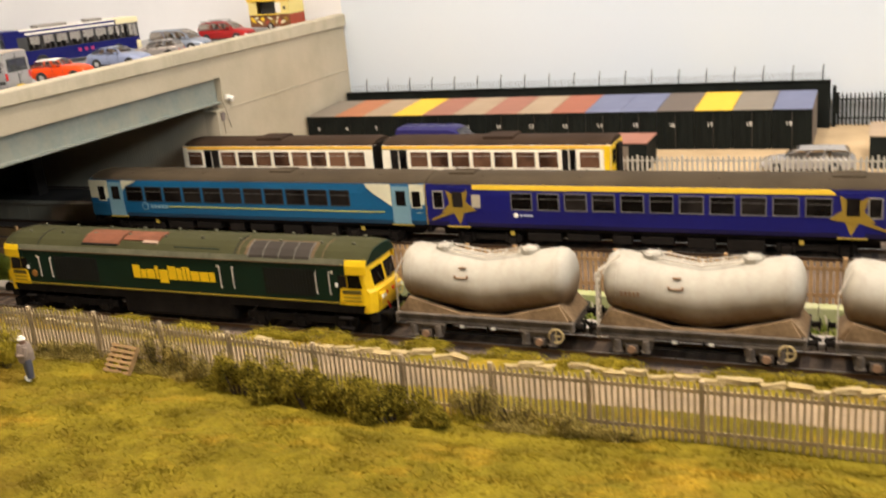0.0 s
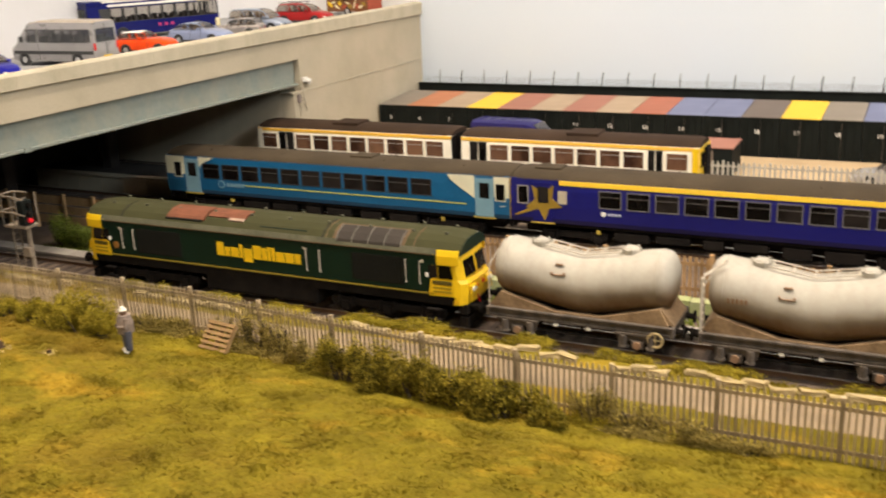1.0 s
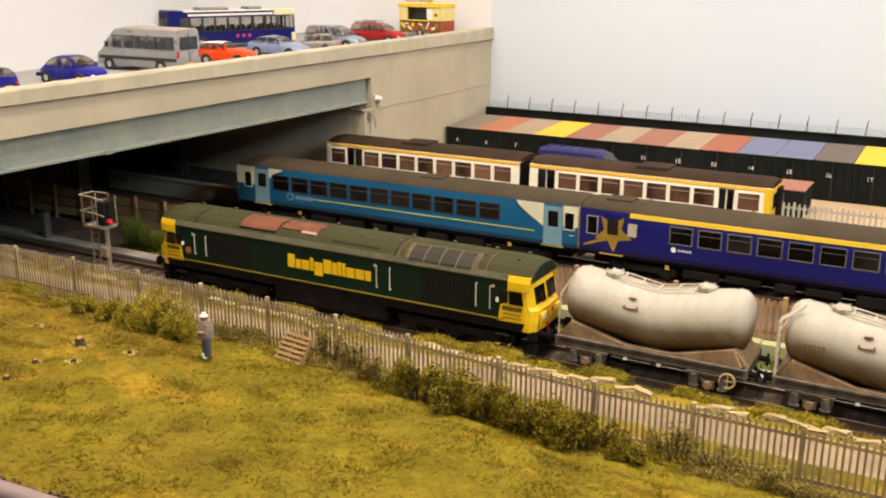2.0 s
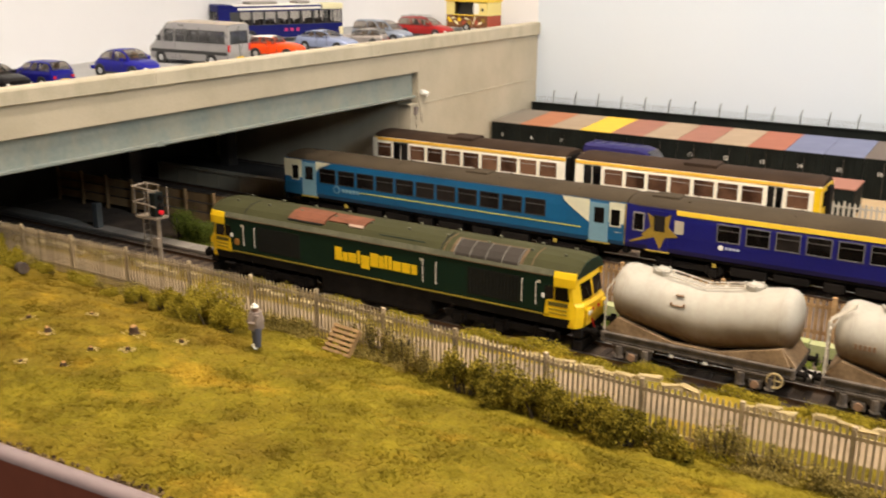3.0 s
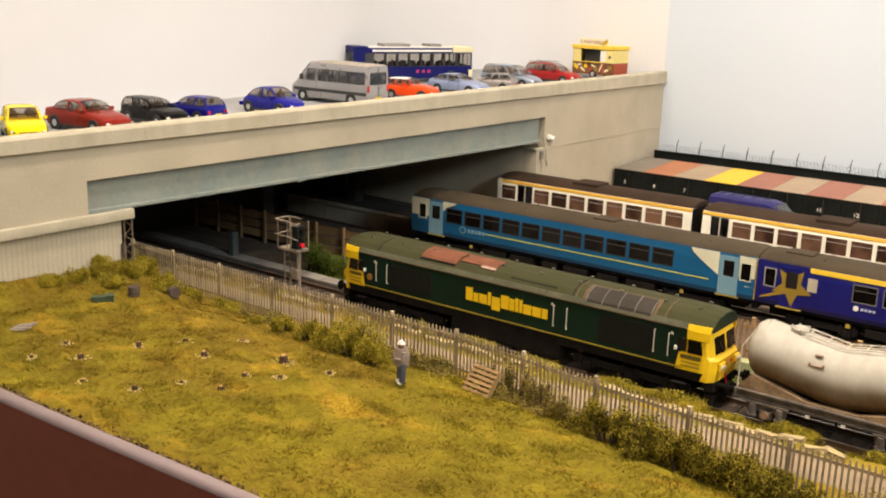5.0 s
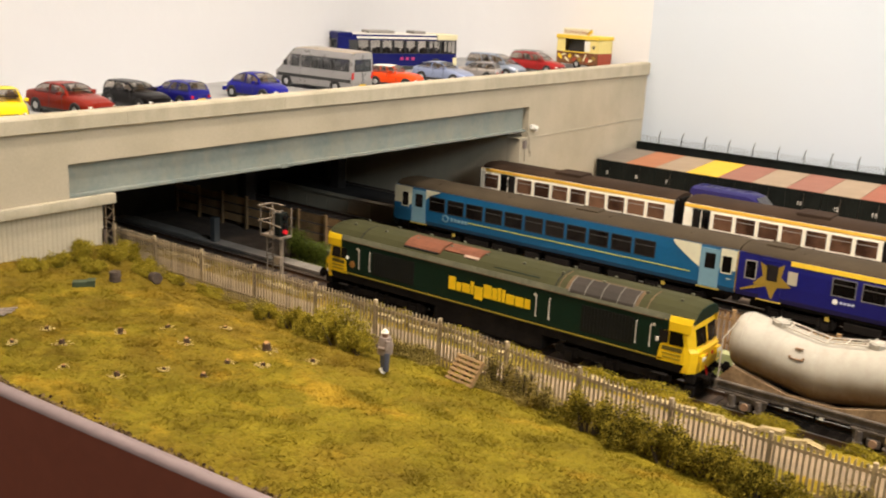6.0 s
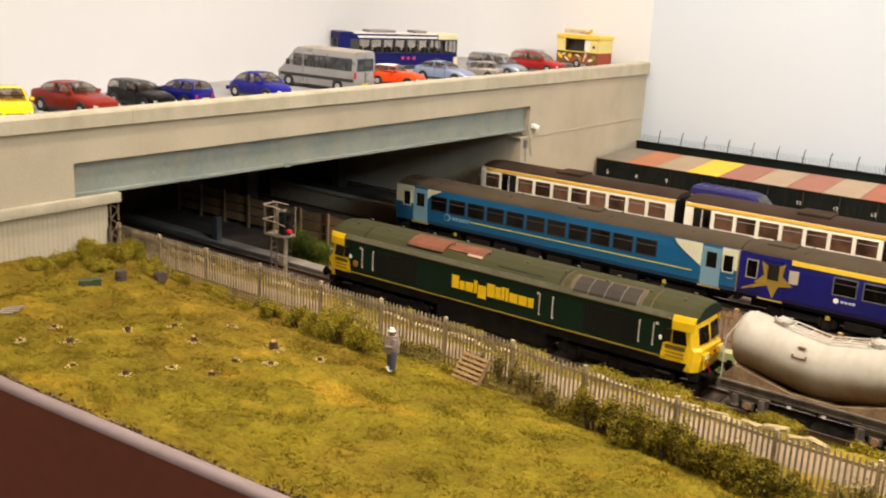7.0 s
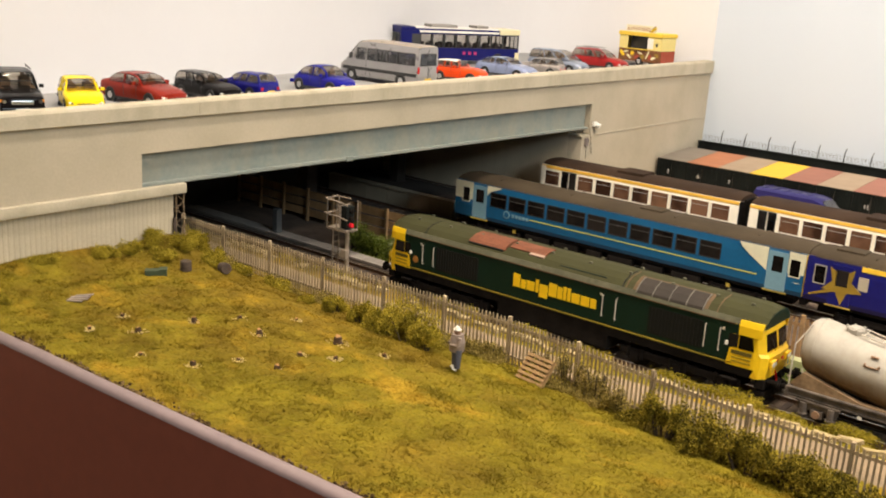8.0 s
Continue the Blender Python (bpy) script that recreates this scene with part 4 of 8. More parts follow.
def cab_front(ob, h, s, face, skirt):
    """A flat gangwayed cab end."""
    bm = bmesh.new()
    box(bm, s * h, s * (h + 0.07), -1.3, 1.3, 1.05, 3.2, bevel=0.03)
    front = part("cab_front", bm, face, ob, "yellow cab front")
    boxes("gangway", [(s * (h + 0.07), s * (h + 0.3), -0.42, 0.42, 1.05, 3.15)], UNDERFRAME, ob, "black corridor connection", bevel=0.03)
    for t in (-1, 1):
        boxes("windscreen", [(s * (h + 0.06), s * (h + 0.09), t * 0.5, t * 1.18, 2.1, 2.95)], GLASS, front)
        boxes("headlight", [(s * (h + 0.06), s * (h + 0.12), t * 0.75, t * 1.05, 1.5, 1.65)], LENS_CLEAR, front)
        boxes("tail_lamp", [(s * (h + 0.06), s * (h + 0.11), t * 0.55, t * 0.7, 1.5, 1.62)], LENS_RED, front)
    bm = bmesh.new()
    box(bm, s * (h - 0.1), s * (h + 0.1), -1.2, 1.2, 0.6, 1.0, bevel=0.04)
    part("valance", bm, skirt, ob)
    bm = bmesh.new()
    rod(bm, (s * h, 0, 0.85), (s * (h + 0.55), 0, 0.8), 0.12, 8)
    rod(bm, (s * h, 0.5, 0.9), (s * (h + 0.3), 0.5, 0.5), 0.04, 6)
    part("coupling", bm, UNDERFRAME, ob)


def sprinter(x, y, paint, label, star):
    ob, roof = railcar("railcar", x, y, 22.4, paint, ROOF_GREY, label, GLASS, "coupled railcars")
    h = 11.2
    for v in (-7.9, 7.9):
        bogie(v, (-1.25, 1.25), 0.43, 1.75, ob)
    first = -8.39 if not star else -6.5
    step = 1.398
    doors = {-1: (-9.79, -8.72), 1: (9.3, 10.33)} if not star else {-1: (-10.0, -8.95), 1: (8.9, 9.95)}
    for s in (-1, 1):
        for k in range(11):
            v = first + k * step
            pane(ob, v, v + (1.05 if star else 1.12), 2.02, 2.82, s, GLASS, WINDOW_TRIM if star else RUBBER)
        for e in (-1, 1):
            # recessed cab door, cab side window
            d0, d1 = doors[e]
            door = plate("door", ob, [(d0, 1.08), (d1, 1.08), (d1, 3.1), (d0, 3.1)], s, DOOR_BLUE if not star else NAVY, y=1.375, t=0.03)
            bm = bmesh.new()
            box(bm, d0 + 0.24, d1 - 0.22, s * 1.37, s * 1.412, 2.05, 2.88, bevel=0.02)
            part("pane", bm, GLASS, door)
            plate("door_step", ob, [(d0 - 0.1, 0.98), (d1 + 0.1, 0.98), (d1 + 0.1, 1.04), (d0 - 0.1, 1.04)], s, STEP_YELLOW, y=1.36, t=0.05)
            w0, w1 = (d0 - 0.78, d0 - 0.28) if e < 0 else (d1 + 0.14, d1 + 0.64)
            pane(ob, w0, w1, 2.0, 2.86, s, GLASS, CREAM if not star else HOPPER, bar=False)
    for s in (-1, 1):
        if not star:
            plate("cream_panel", ob, [(-11.2, 1.82), (-9.82, 1.82), (-9.82, 3.22), (-11.2, 3.22)], s, CREAM, y=1.372, label="cream painted end panel")
            plate("cream_panel", ob, [(-8.70, 2.60), (-8.45, 2.86), (-7.9, 3.08), (-7.6, 3.22), (-8.70, 3.22)], s, CREAM)
            plate("cream_panel", ob, [(11.2, 1.72), (10.8, 1.66), (10.36, 1.80), (10.36, 3.22), (11.2, 3.22)], s, CREAM, y=1.372, label="cream painted end panel")
            plate("cream_panel", ob, [(9.27, 2.02), (8.35, 2.62), (7.85, 3.0), (7.72, 3.22), (9.27, 3.22)], s, CREAM, label="cream painted diagonal flash")
            plate("skirt_panel", ob, [(-11.2, 1.08), (-9.82, 1.08), (-9.82, 1.80), (-11.2, 1.80)], s, TEAL_DARK)
            plate("stripe", ob, [(-5.45, 1.66), (8.8, 1.66), (8.8, 1.72), (-5.45, 1.72)], s, STRIPE_OLIVE)
            for k in range(5):
                plate("name_block", ob, [(-6.75 + k * 0.26, 1.56), (-6.57 + k * 0.26, 1.56), (-6.57 + k * 0.26, 1.78), (-6.75 + k * 0.26, 1.78)], s, DOOR_BLUE, label="plain pale block of the operator's name")
            bm = bmesh.new()
            rod(bm, (-7.15, s * 1.37, 1.68), (-7.15, s * 1.405, 1.68), 0.24, 20)
            badge = part("emblem", bm, DOOR_BLUE, ob, "round pale blue emblem")
            bm = bmesh.new()
            rod(bm, (-7.15, s * 1.37, 1.68), (-7.15, s * 1.412, 1.68), 0.17, 20)
            part("emblem_core", bm, TEAL, badge)
        else:
            plate("cantrail_stripe", ob, [(-8.6, 3.0), (8.75, 3.0), (8.45, 3.24), (-8.6, 3.24)], s, STRIPE_YELLOW, y=1.335, t=0.03, label="bright yellow cantrail stripe")
            for e in (-1, 1):
                # five-pointed gold star over the door, with a trailing tail
                def star_at(cx, cz, r, tilt):
                    return [(cx + (r if k % 2 == 0 else r * 0.47) * math.sin(math.pi * k / 5 + tilt), cz + (r if k % 2 == 0 else r * 0.47) * math.cos(math.pi * k / 5 + tilt)) for k in range(10)]
                plate("star", ob, star_at(e * 9.42, 2.14, 1.02, math.pi + e * 0.06), s, STAR_GOLD, y=1.40, t=0.012, label="mustard gold star")
                plate("star_tail", ob, [(e * 9.5, 1.80), (e * 10.95, 1.30), (e * 10.95, 1.38), (e * 9.6, 2.02)], s, STAR_GOLD, y=1.395, t=0.012)
                bm = bmesh.new()
                box(bm, e * 9.70, e * 9.15, s * 1.37, s * 1.424, 2.05, 2.85, bevel=0.02)
                part("door_pane", bm, GLASS, ob)
            plate("vent_panel", ob, [(-8.66, 2.06), (-8.2, 2.06), (-8.2, 2.72), (-8.66, 2.72)], s, CONCRETE, label="pale grey panel")
            for k in range(4):
                plate("name_block", ob, [(-6.08 + k * 0.18, 1.64), (-5.95 + k * 0.18, 1.64), (-5.95 + k * 0.18, 1.75), (-6.08 + k * 0.18, 1.75)], s, PALE_BLUE, label="plain white block of the operator's name")
            bm = bmesh.new()
            rod(bm, (-6.3, s * 1.37, 1.70), (-6.3, s * 1.405, 1.70), 0.13, 14)
            part("emblem", bm, WHITE, ob, "small white emblem")
        for v in (-6.7, 7.2):
            plate("notice", ob, [(v, 0.72), (v + 0.22, 0.72), (v + 0.18, 0.92), (v, 0.92)], s, STEP_YELLOW, y=1.22, t=0.03)
    for v in ((-9.5, 9.2) if star else (2.0,)):
        bm = bmesh.new()
        box(bm, v - 0.7, v + 0.7, -0.5, 0.5, 3.54, 3.68, bevel=0.05)
        part("roof_pod", bm, ROOF_GREY, roof)
    for v in (-8.2, -3.1, 3.6, 8.4):
        boxes("roof_rib", [(v - 0.03, v + 0.03, -0.75, 0.75, 3.46, 3.60)], ROOF_GREY, roof)
    for e in (-1, 1):
        cab_front(ob, h, e, YELLOW if not star else NAVY, UNDERFRAME)
    # the body stands a little high over its bogies
    for one in ob.children:
        if not one.name.startswith(("bogie", "coupling", "equipment_box", "notice")):
            one.matrix_basis = Matrix.Translation((0, 0, 0.12 * S)) @ one.matrix_basis
    return ob


def pacer(x, y):
    lift = 0.27
    for k, cx in enumerate((-7.55, 7.55)):
        ob, roof = railcar("railbus", x + cx, y, 15.0, WARM_WHITE, ROOF_BROWN, "white railbus with orange cantrail stripe and dark brown roof", GLASS_WARM, "railbus cars", lift)
        ob.scale = (0.96, 1.0, 1.0)
        out = -1 if k == 0 else 1
        for v in (-4.5, 4.5):
            wheelset("wheelset", v, 0.42, ob)
            boxes("axle_guard", [(v - 0.5, v + 0.5, -1.12, -0.95, 0.3, 0.9), (v - 0.5, v + 0.5, 0.95, 1.12, 0.3, 0.9)], UNDERFRAME, ob)
        for s in (-1, 1):
            plate("cantrail_stripe", ob, [(-7.5, 3.05), (7.5, 3.05), (7.5, 3.24), (-7.5, 3.24)], s, ORANGE, y=1.335, t=0.03, label="orange cantrail stripe")
            if k == 0:
                spans = [(-7.15, -5.95)] + [(-4.35 + i * 1.44, -3.15 + i * 1.44) for i in range(8)]
                doors = (-5.75, -4.55)
            else:
                spans = [(-5.5 + i * 1.43, -4.3 + i * 1.43) for i in range(7)] + [(5.65, 6.85)]
                doors = (4.55, 5.4)
            for a, b in spans:
                if b < 7.4:
                    pane(ob, a, b, 1.95, 2.88, s, GLASS_WARM, WARM_WHITE)
            pairs = [doors] if k == 0 else [(-6.9, -5.75), doors]
            for a, b in pairs:
                m = (a + b) / 2
                for c, d in ((a, m - 0.04), (m + 0.04, b)):
                    door = plate("door_leaf", ob, [(c, 1.1), (d, 1.1), (d, 3.0), (c, 3.0)], s, GRILLE, y=1.378, t=0.02, label="black folding door leaf")
                    boxes("door_pane", [(c + 0.08, d - 0.08, s * 1.39, s * 1.405, 1.5, 2.85)], GLASS, door)
        bm = bmesh.new()
        box(bm, -0.2 + out * 0.5 - 1.0, -0.2 + out * 0.5 + 1.0, -0.8, 0.8, 3.50, 3.70, bevel=0.06)
        part("roof_pod", bm, ROOF_BROWN, roof)
        cab_front(ob, 7.5, out, YELLOW, UNDERFRAME)
        boxes("gangway", [(-out * 7.5, -out * 7.66, -0.6, 0.6, 1.0, 3.3)], UNDERFRAME, ob, "black corridor bellows", bevel=0.03)
        boxes("end_panel", [(-out * 7.5, -out * 7.53, -1.3, 1.3, 1.05, 3.2)], UNDERFRAME, ob)
        for s in (-1, 1):
            boxes("cab_side", [(out * 7.12, out * 7.5, s * 1.39, s * 1.41, 1.1, 3.2)], YELLOW if k else WARM_WHITE, ob)


def tank_material():
    """Cream-white barrel paint, brown grime thick underneath and streaked up the sides."""
    m = material("grimy_cream_tank_paint", (0.385, 0.362, 0.31), 0.58, vary=0.08, coarse=1.6, fine=0.15, bump=0.06)
    nodes, links = m.node_tree.nodes, m.node_tree.links
    bsdf = nodes["Principled BSDF"]
    old = bsdf.inputs["Base Color"].links[0].from_socket
    place, split, rag = nodes.new("ShaderNodeTexCoord"), nodes.new("ShaderNodeSeparateXYZ"), nodes.new("ShaderNodeTexNoise")
    rag.inputs["Scale"].default_value = K / 0.9
    rag.inputs["Detail"].default_value = 6.0
    links.new(place.outputs["Object"], split.inputs[0])
    links.new(place.outputs["Object"], rag.inputs["Vector"])
    high = nodes.new("ShaderNodeMath")
    high.operation = "MULTIPLY_ADD"
    high.inputs[1].default_value = K
    along, sag, belly = nodes.new("ShaderNodeMath"), nodes.new("ShaderNodeMath"), nodes.new("ShaderNodeMath")
    along.operation, sag.operation, belly.operation = "ABSOLUTE", "MULTIPLY_ADD", "ADD"
    sag.inputs[1].default_value, sag.inputs[2].default_value = -0.16, 0.48 * S
    links.new(split.outputs["X"], along.inputs[0])
    links.new(along.outputs[0], sag.inputs[0])
    links.new(sag.outputs[0], belly.inputs[0])
    links.new(split.outputs["Z"], belly.inputs[1])
    links.new(belly.outputs[0], high.inputs[0])
    wob = nodes.new("ShaderNodeMath")
    wob.operation = "MULTIPLY"
    wob.inputs[1].default_value = 0.55
    links.new(rag.outputs["Fac"], wob.inputs[0])
    links.new(wob.outputs[0], high.inputs[2])
    grime = nodes.new("ShaderNodeMapRange")
    grime.interpolation_type = "SMOOTHSTEP"
    grime.inputs["From Min"].default_value, grime.inputs["From Max"].default_value = 2.35, 3.40
    grime.inputs["To Min"].default_value, grime.inputs["To Max"].default_value = 0.95, 0.0
    links.new(high.outputs[0], grime.inputs["Value"])
    mix = nodes.new("ShaderNodeMix")
    mix.data_type = "RGBA"
    links.new(grime.outputs["Result"], mix.inputs[0])
    links.new(old, mix.inputs[6])
    mix.inputs[7].default_value = (0.125, 0.068, 0.026, 1)
    links.new(mix.outputs[2], bsdf.inputs["Base Color"])
    return m


TANK_PAINT = tank_material()
weathered(TANK_PAINT, (0.27, 0.22, 0.16), 0.4, 0.45, 2.2)
FRAME_RUST = material("rust_grey_wagon_frame", (0.25, 0.155, 0.095), 0.8, vary=0.35, coarse=0.6, fine=0.1, bump=0.25)
for dusty in (FRAME_RUST,):
    dusty.node_tree.nodes["Principled BSDF"].inputs["Specular IOR Level"].default_value = 0.2
SADDLE = material("brown_dusty_saddle", (0.19, 0.118, 0.058), 0.85, vary=0.3, coarse=0.9, fine=0.12, bump=0.15, other=(0.33, 0.225, 0.125))
FRAME_GREY = material("dusty_grey_wagon_frame", (0.062, 0.050, 0.040), 0.8, vary=0.4, coarse=0.6, fine=0.1, bump=0.25, other=(0.135, 0.11, 0.088))


def tank_wagon(x, y, numbered=False):
    ob = thing("tank_wagon", x, y, RAIL_Z, 0, "grimy cream powder tank wagon on a rusty frame", "wagon", "tank wagons")
    bm = bmesh.new()
    rings = []
    prof = [(-3.55, 0.05), (-3.54, 0.40), (-3.48, 0.72), (-3.36, 0.96), (-3.18, 1.10), (-2.95, 1.15), (-2.6, 1.16)]
    prof = prof + [(-1.2, 1.16), (-0.12, 1.17), (0.0, 1.17), (0.12, 1.17), (1.2, 1.16)] + [(-a, b) for a, b in reversed(prof)]
    for v, r in prof:
        drop = 0.48 * max(0.0, 1 - max(abs(v) - 0.06, 0) / 3.0)
        cz = 2.72 - drop
        rings.append([(v, r * math.cos(2 * math.pi * i / 40), cz + r * math.sin(2 * math.pi * i / 40)) for i in range(40)])
    loft(bm, rings)
    barrel = part("barrel", bm, TANK_PAINT, ob, "cream barrel with brown grime underneath", smooth=50)
    for v in (-2.95, 0.0, 2.95):
        bm = bmesh.new()
        cz = 2.72 - 0.48 * max(0.0, 1 - abs(v) / 3.0)
        r = 1.175 if v == 0 else 1.162
        loft(bm, [[(v + d, r * math.cos(2 * math.pi * i / 40), cz + r * math.sin(2 * math.pi * i / 40)) for i in range(40)] for d in (-0.02, 0.02)])
        part("weld_seam", bm, TANK_PAINT, barrel, smooth=50)
    for v in (-1.8, 1.75):
        bm = bmesh.new()
        rod(bm, (v, 0, 3.58), (v, 0, 3.80), 0.34, 18)
        rod(bm, (v, 0, 3.79), (v, 0, 3.87), 0.30, 18, 0.22)
        for a in range(6):
            rod(bm, (v + 0.36 * math.cos(a), 0.36 * math.sin(a), 3.70), (v + 0.36 * math.cos(a), 0.36 * math.sin(a), 3.86), 0.05, 6)
        part("hatch", bm, TANK_PAINT, barrel, smooth=40)
    for t in (-0.38, 0.0, 0.38):
        bm = bmesh.new()
        loft(bm, [[(v, t + 0.03 * math.cos(a), 3.48 + abs(v) * 0.17 + 0.03 * math.sin(a)) for a in (0.8, 2.4, 3.9, 5.5)] for v in (-1.5, 0.0, 1.5)])
        part("walkway_rail", bm, LADDER, barrel, "pale roof walkway rail")
    for v in (-1.4, -0.7, 0.0, 0.7, 1.4):
        bm = bmesh.new()
        rod(bm, (v, -0.38, 3.48 + abs(v) * 0.17), (v, 0.38, 3.48 + abs(v) * 0.17), 0.025, 6)
        part("walkway_tread", bm, LADDER, barrel)
    for s in (-1, 1):
        bm = bmesh.new()
        box(bm, -1.05, -0.50, s * 1.02, s * 1.13, 2.80, 2.84, bevel=0.01)
        box(bm, -1.05, -0.99, s * 1.02, s * 1.13, 2.84, 2.92)
        box(bm, -0.56, -0.50, s * 1.02, s * 1.13, 2.84, 2.92)
        box(bm, -0.90, -0.62, s * 0.84, s * 0.96, 3.16, 3.20)
        part("handhold", bm, FRAME_RUST, barrel)
        # sole bar, sloping end saddles, springs and axle boxes
        bm = bmesh.new()
        box(bm, -3.55, 3.55, s * 1.12, s * 1.20, 0.98, 1.26, bevel=0.02)
        box(bm, -3.55, 3.55, s * 1.12, s * 1.30, 1.22, 1.29)
        box(bm, -3.55, 3.55, s * 1.12, s * 1.28, 0.96, 1.01)
        part("sole_bar", bm, FRAME_GREY, ob, "dusty grey sole bar")
        bm = bmesh.new()
        prism(bm, [(-3.45, 1.29), (3.45, 1.29), (3.12, 1.92), (0.9, 1.34), (-0.9, 1.34), (-3.12, 1.92)], "y", s * 0.88, s * 1.12)
        part("saddle", bm, SADDLE, ob, "sloping brown saddle plate")
        for v in (-2.36, 2.36):
            # W-iron with arched spring seat, coil springs either side and a round axle cover
            bm = bmesh.new()
            prism(bm, [(v - 0.80, 0.98), (v - 0.74, 0.52), (v - 0.46, 0.38), (v - 0.34, 0.56), (v - 0.2, 0.70), (v + 0.2, 0.70), (v + 0.34, 0.56), (v + 0.46, 0.38), (v + 0.74, 0.52), (v + 0.80, 0.98)], "y", s * 1.14, s * 1.24)
            box(bm, v - 0.84, v + 0.84, s * 1.12, s * 1.34, 0.86, 0.93)
            for q in (-0.52, 0.52):
                rod(bm, (v + q, s * 1.30, 0.44), (v + q, s * 1.30, 0.86), 0.13, 12)
                rod(bm, (v + q, s * 1.30, 0.40), (v + q, s * 1.30, 0.45), 0.19, 12)
            box(bm, v - 0.24, v + 0.24, s * 1.1, s * 1.34, 0.34, 0.66, bevel=0.04)
            axle = part("axle_box", bm, FRAME_GREY, ob, "dusty grey sprung axle box")
            bm = bmesh.new()
            rod(bm, (v, s * 1.34, 0.50), (v, s * 1.42, 0.50), 0.15, 14)
            part("axle_cover", bm, FRAME_RUST, axle, smooth=30)
        for v in (-0.9, 0.4):
            bm = bmesh.new()
            box(bm, v, v + 0.16, s * 1.22, s * 1.27, 0.80, 0.92)
            part("label_plate", bm, WHITE, ob)
        bm = bmesh.new()
        rod(bm, (-1.8, s * 1.15, 0.55), (1.8, s * 1.15, 0.55), 0.04, 6)
        rod(bm, (0.2, s * 1.15, 0.55), (0.2, s * 1.15, 0.92), 0.04, 6)
        part("brake_rodding", bm, UNDERFRAME, ob)
        bm = bmesh.new()
        for a in range(20):
            p = (3.05 + 0.27 * math.cos(a * math.pi / 10), s * 1.36, 0.80 + 0.27 * math.sin(a * math.pi / 10))
            q = (3.05 + 0.27 * math.cos((a + 1) * math.pi / 10), s * 1.36, 0.80 + 0.27 * math.sin((a + 1) * math.pi / 10))
            rod(bm, p, q, 0.045, 6)
        for a in range(4):
            rod(bm, (3.05, s * 1.36, 0.80), (3.05 + 0.26 * math.cos(a * math.pi / 2), s * 1.36, 0.80 + 0.26 * math.sin(a * math.pi / 2)), 0.03, 6)
        part("brake_wheel", bm, PALE_STONE, ob, "cream hand brake wheel")
    bm = bmesh.new()
    box(bm, -3.5, 3.5, -0.5, 0.5, 0.95, 1.15)
    part("centre_sill", bm, UNDERFRAME, ob)
    for v in (-2.36, 2.36):
        wheelset("wheelset", v, 0.48, ob)
    for e in (-1, 1):
        boxes("headstock", [(e * 3.55, e * 3.68, -1.28, 1.28, 0.90, 1.28)], FRAME_GREY, ob, bevel=0.02)
        bm = bmesh.new()
        prism(bm, [(e * 3.14, 1.29), (e * 3.66, 1.29), (e * 3.14, 1.90)], "y", -1.0, 1.0)
        part("end_saddle", bm, SADDLE, ob)
        for t in (-1, 1):
            buffer(e * 3.66, e, t * 0.86, ob, reach=0.30)
        bm = bmesh.new()
        rod(bm, (e * 3.65, 0, 0.95), (e * 4.1, 0, 0.8), 0.07, 8)
        rod(bm, (e * 3.65, 0.4, 0.95), (e * 3.9, 0.45, 0.4), 0.035, 6)
        part("coupling", bm, UNDERFRAME, ob)
    for t in (-1.05, -0.62) if numbered else ():
        bm = bmesh.new()
        box(bm, -3.70, -3.62, t - 0.045, t + 0.045, 0.75, 3.3, bevel=0.01)
        rod(bm, (-3.66, t, 3.28), (-2.9, t * 0.72, 3.86), 0.035, 6)
        part("ladder_stile", bm, LADDER, ob, "pale ladder side")
    for k in range(9 if numbered else 0):
        boxes("ladder_rung", [(-3.68, -3.62, -1.02, -0.65, 1.0 + k * 0.27, 1.07 + k * 0.27)], LADDER, ob, "pale ladder rung")
    bm = bmesh.new()
    rod(bm, (-3.66, -1.0, 1.25), (-3.64, -0.98, 2.9), 0.025, 6)
    rod(bm, (-3.64, -0.98, 2.9), (-3.2, -0.62, 3.72), 0.025, 6)
    part("end_pipe", bm, LADDER, ob, "pale discharge pipe")
    for k in range(5 if numbered else 0):
        boxes("number_bar", [(-2.75 + k * 0.15, -2.67 + k * 0.15, -1.18, -1.12, 2.50, 2.68)], FRAME_RUST, barrel, "dark bar of the wagon number")
    return ob


freight_loco(-29.55, 33.1)
tank_wagon(-15.0, 33.1)
tank_wagon(-6.74, 33.1, True)
tank_wagon(1.52, 33.1)
sprinter(-33.9, 45.5, TEAL, "turquoise blue railcar with cream ends and grey roof", False)
sprinter(-11.4, 45.5, NAVY, "navy blue railcar with yellow stripe and gold stars", True)
pacer(-29.65, 54.0)

# ---- road vehicles ----
def car_paint(name, base, metal=0.15):
    m = material(name, base, 0.28, metal=metal, vary=0.06, coarse=1.5, fine=0.4, bump=0.0, coat=0.3)
    m.node_tree.nodes["Principled BSDF"].inputs["Coat Roughness"].default_value = 0.03
    m.node_tree.nodes["Principled BSDF"].inputs["Specular IOR Level"].default_value = 0.02
    return m


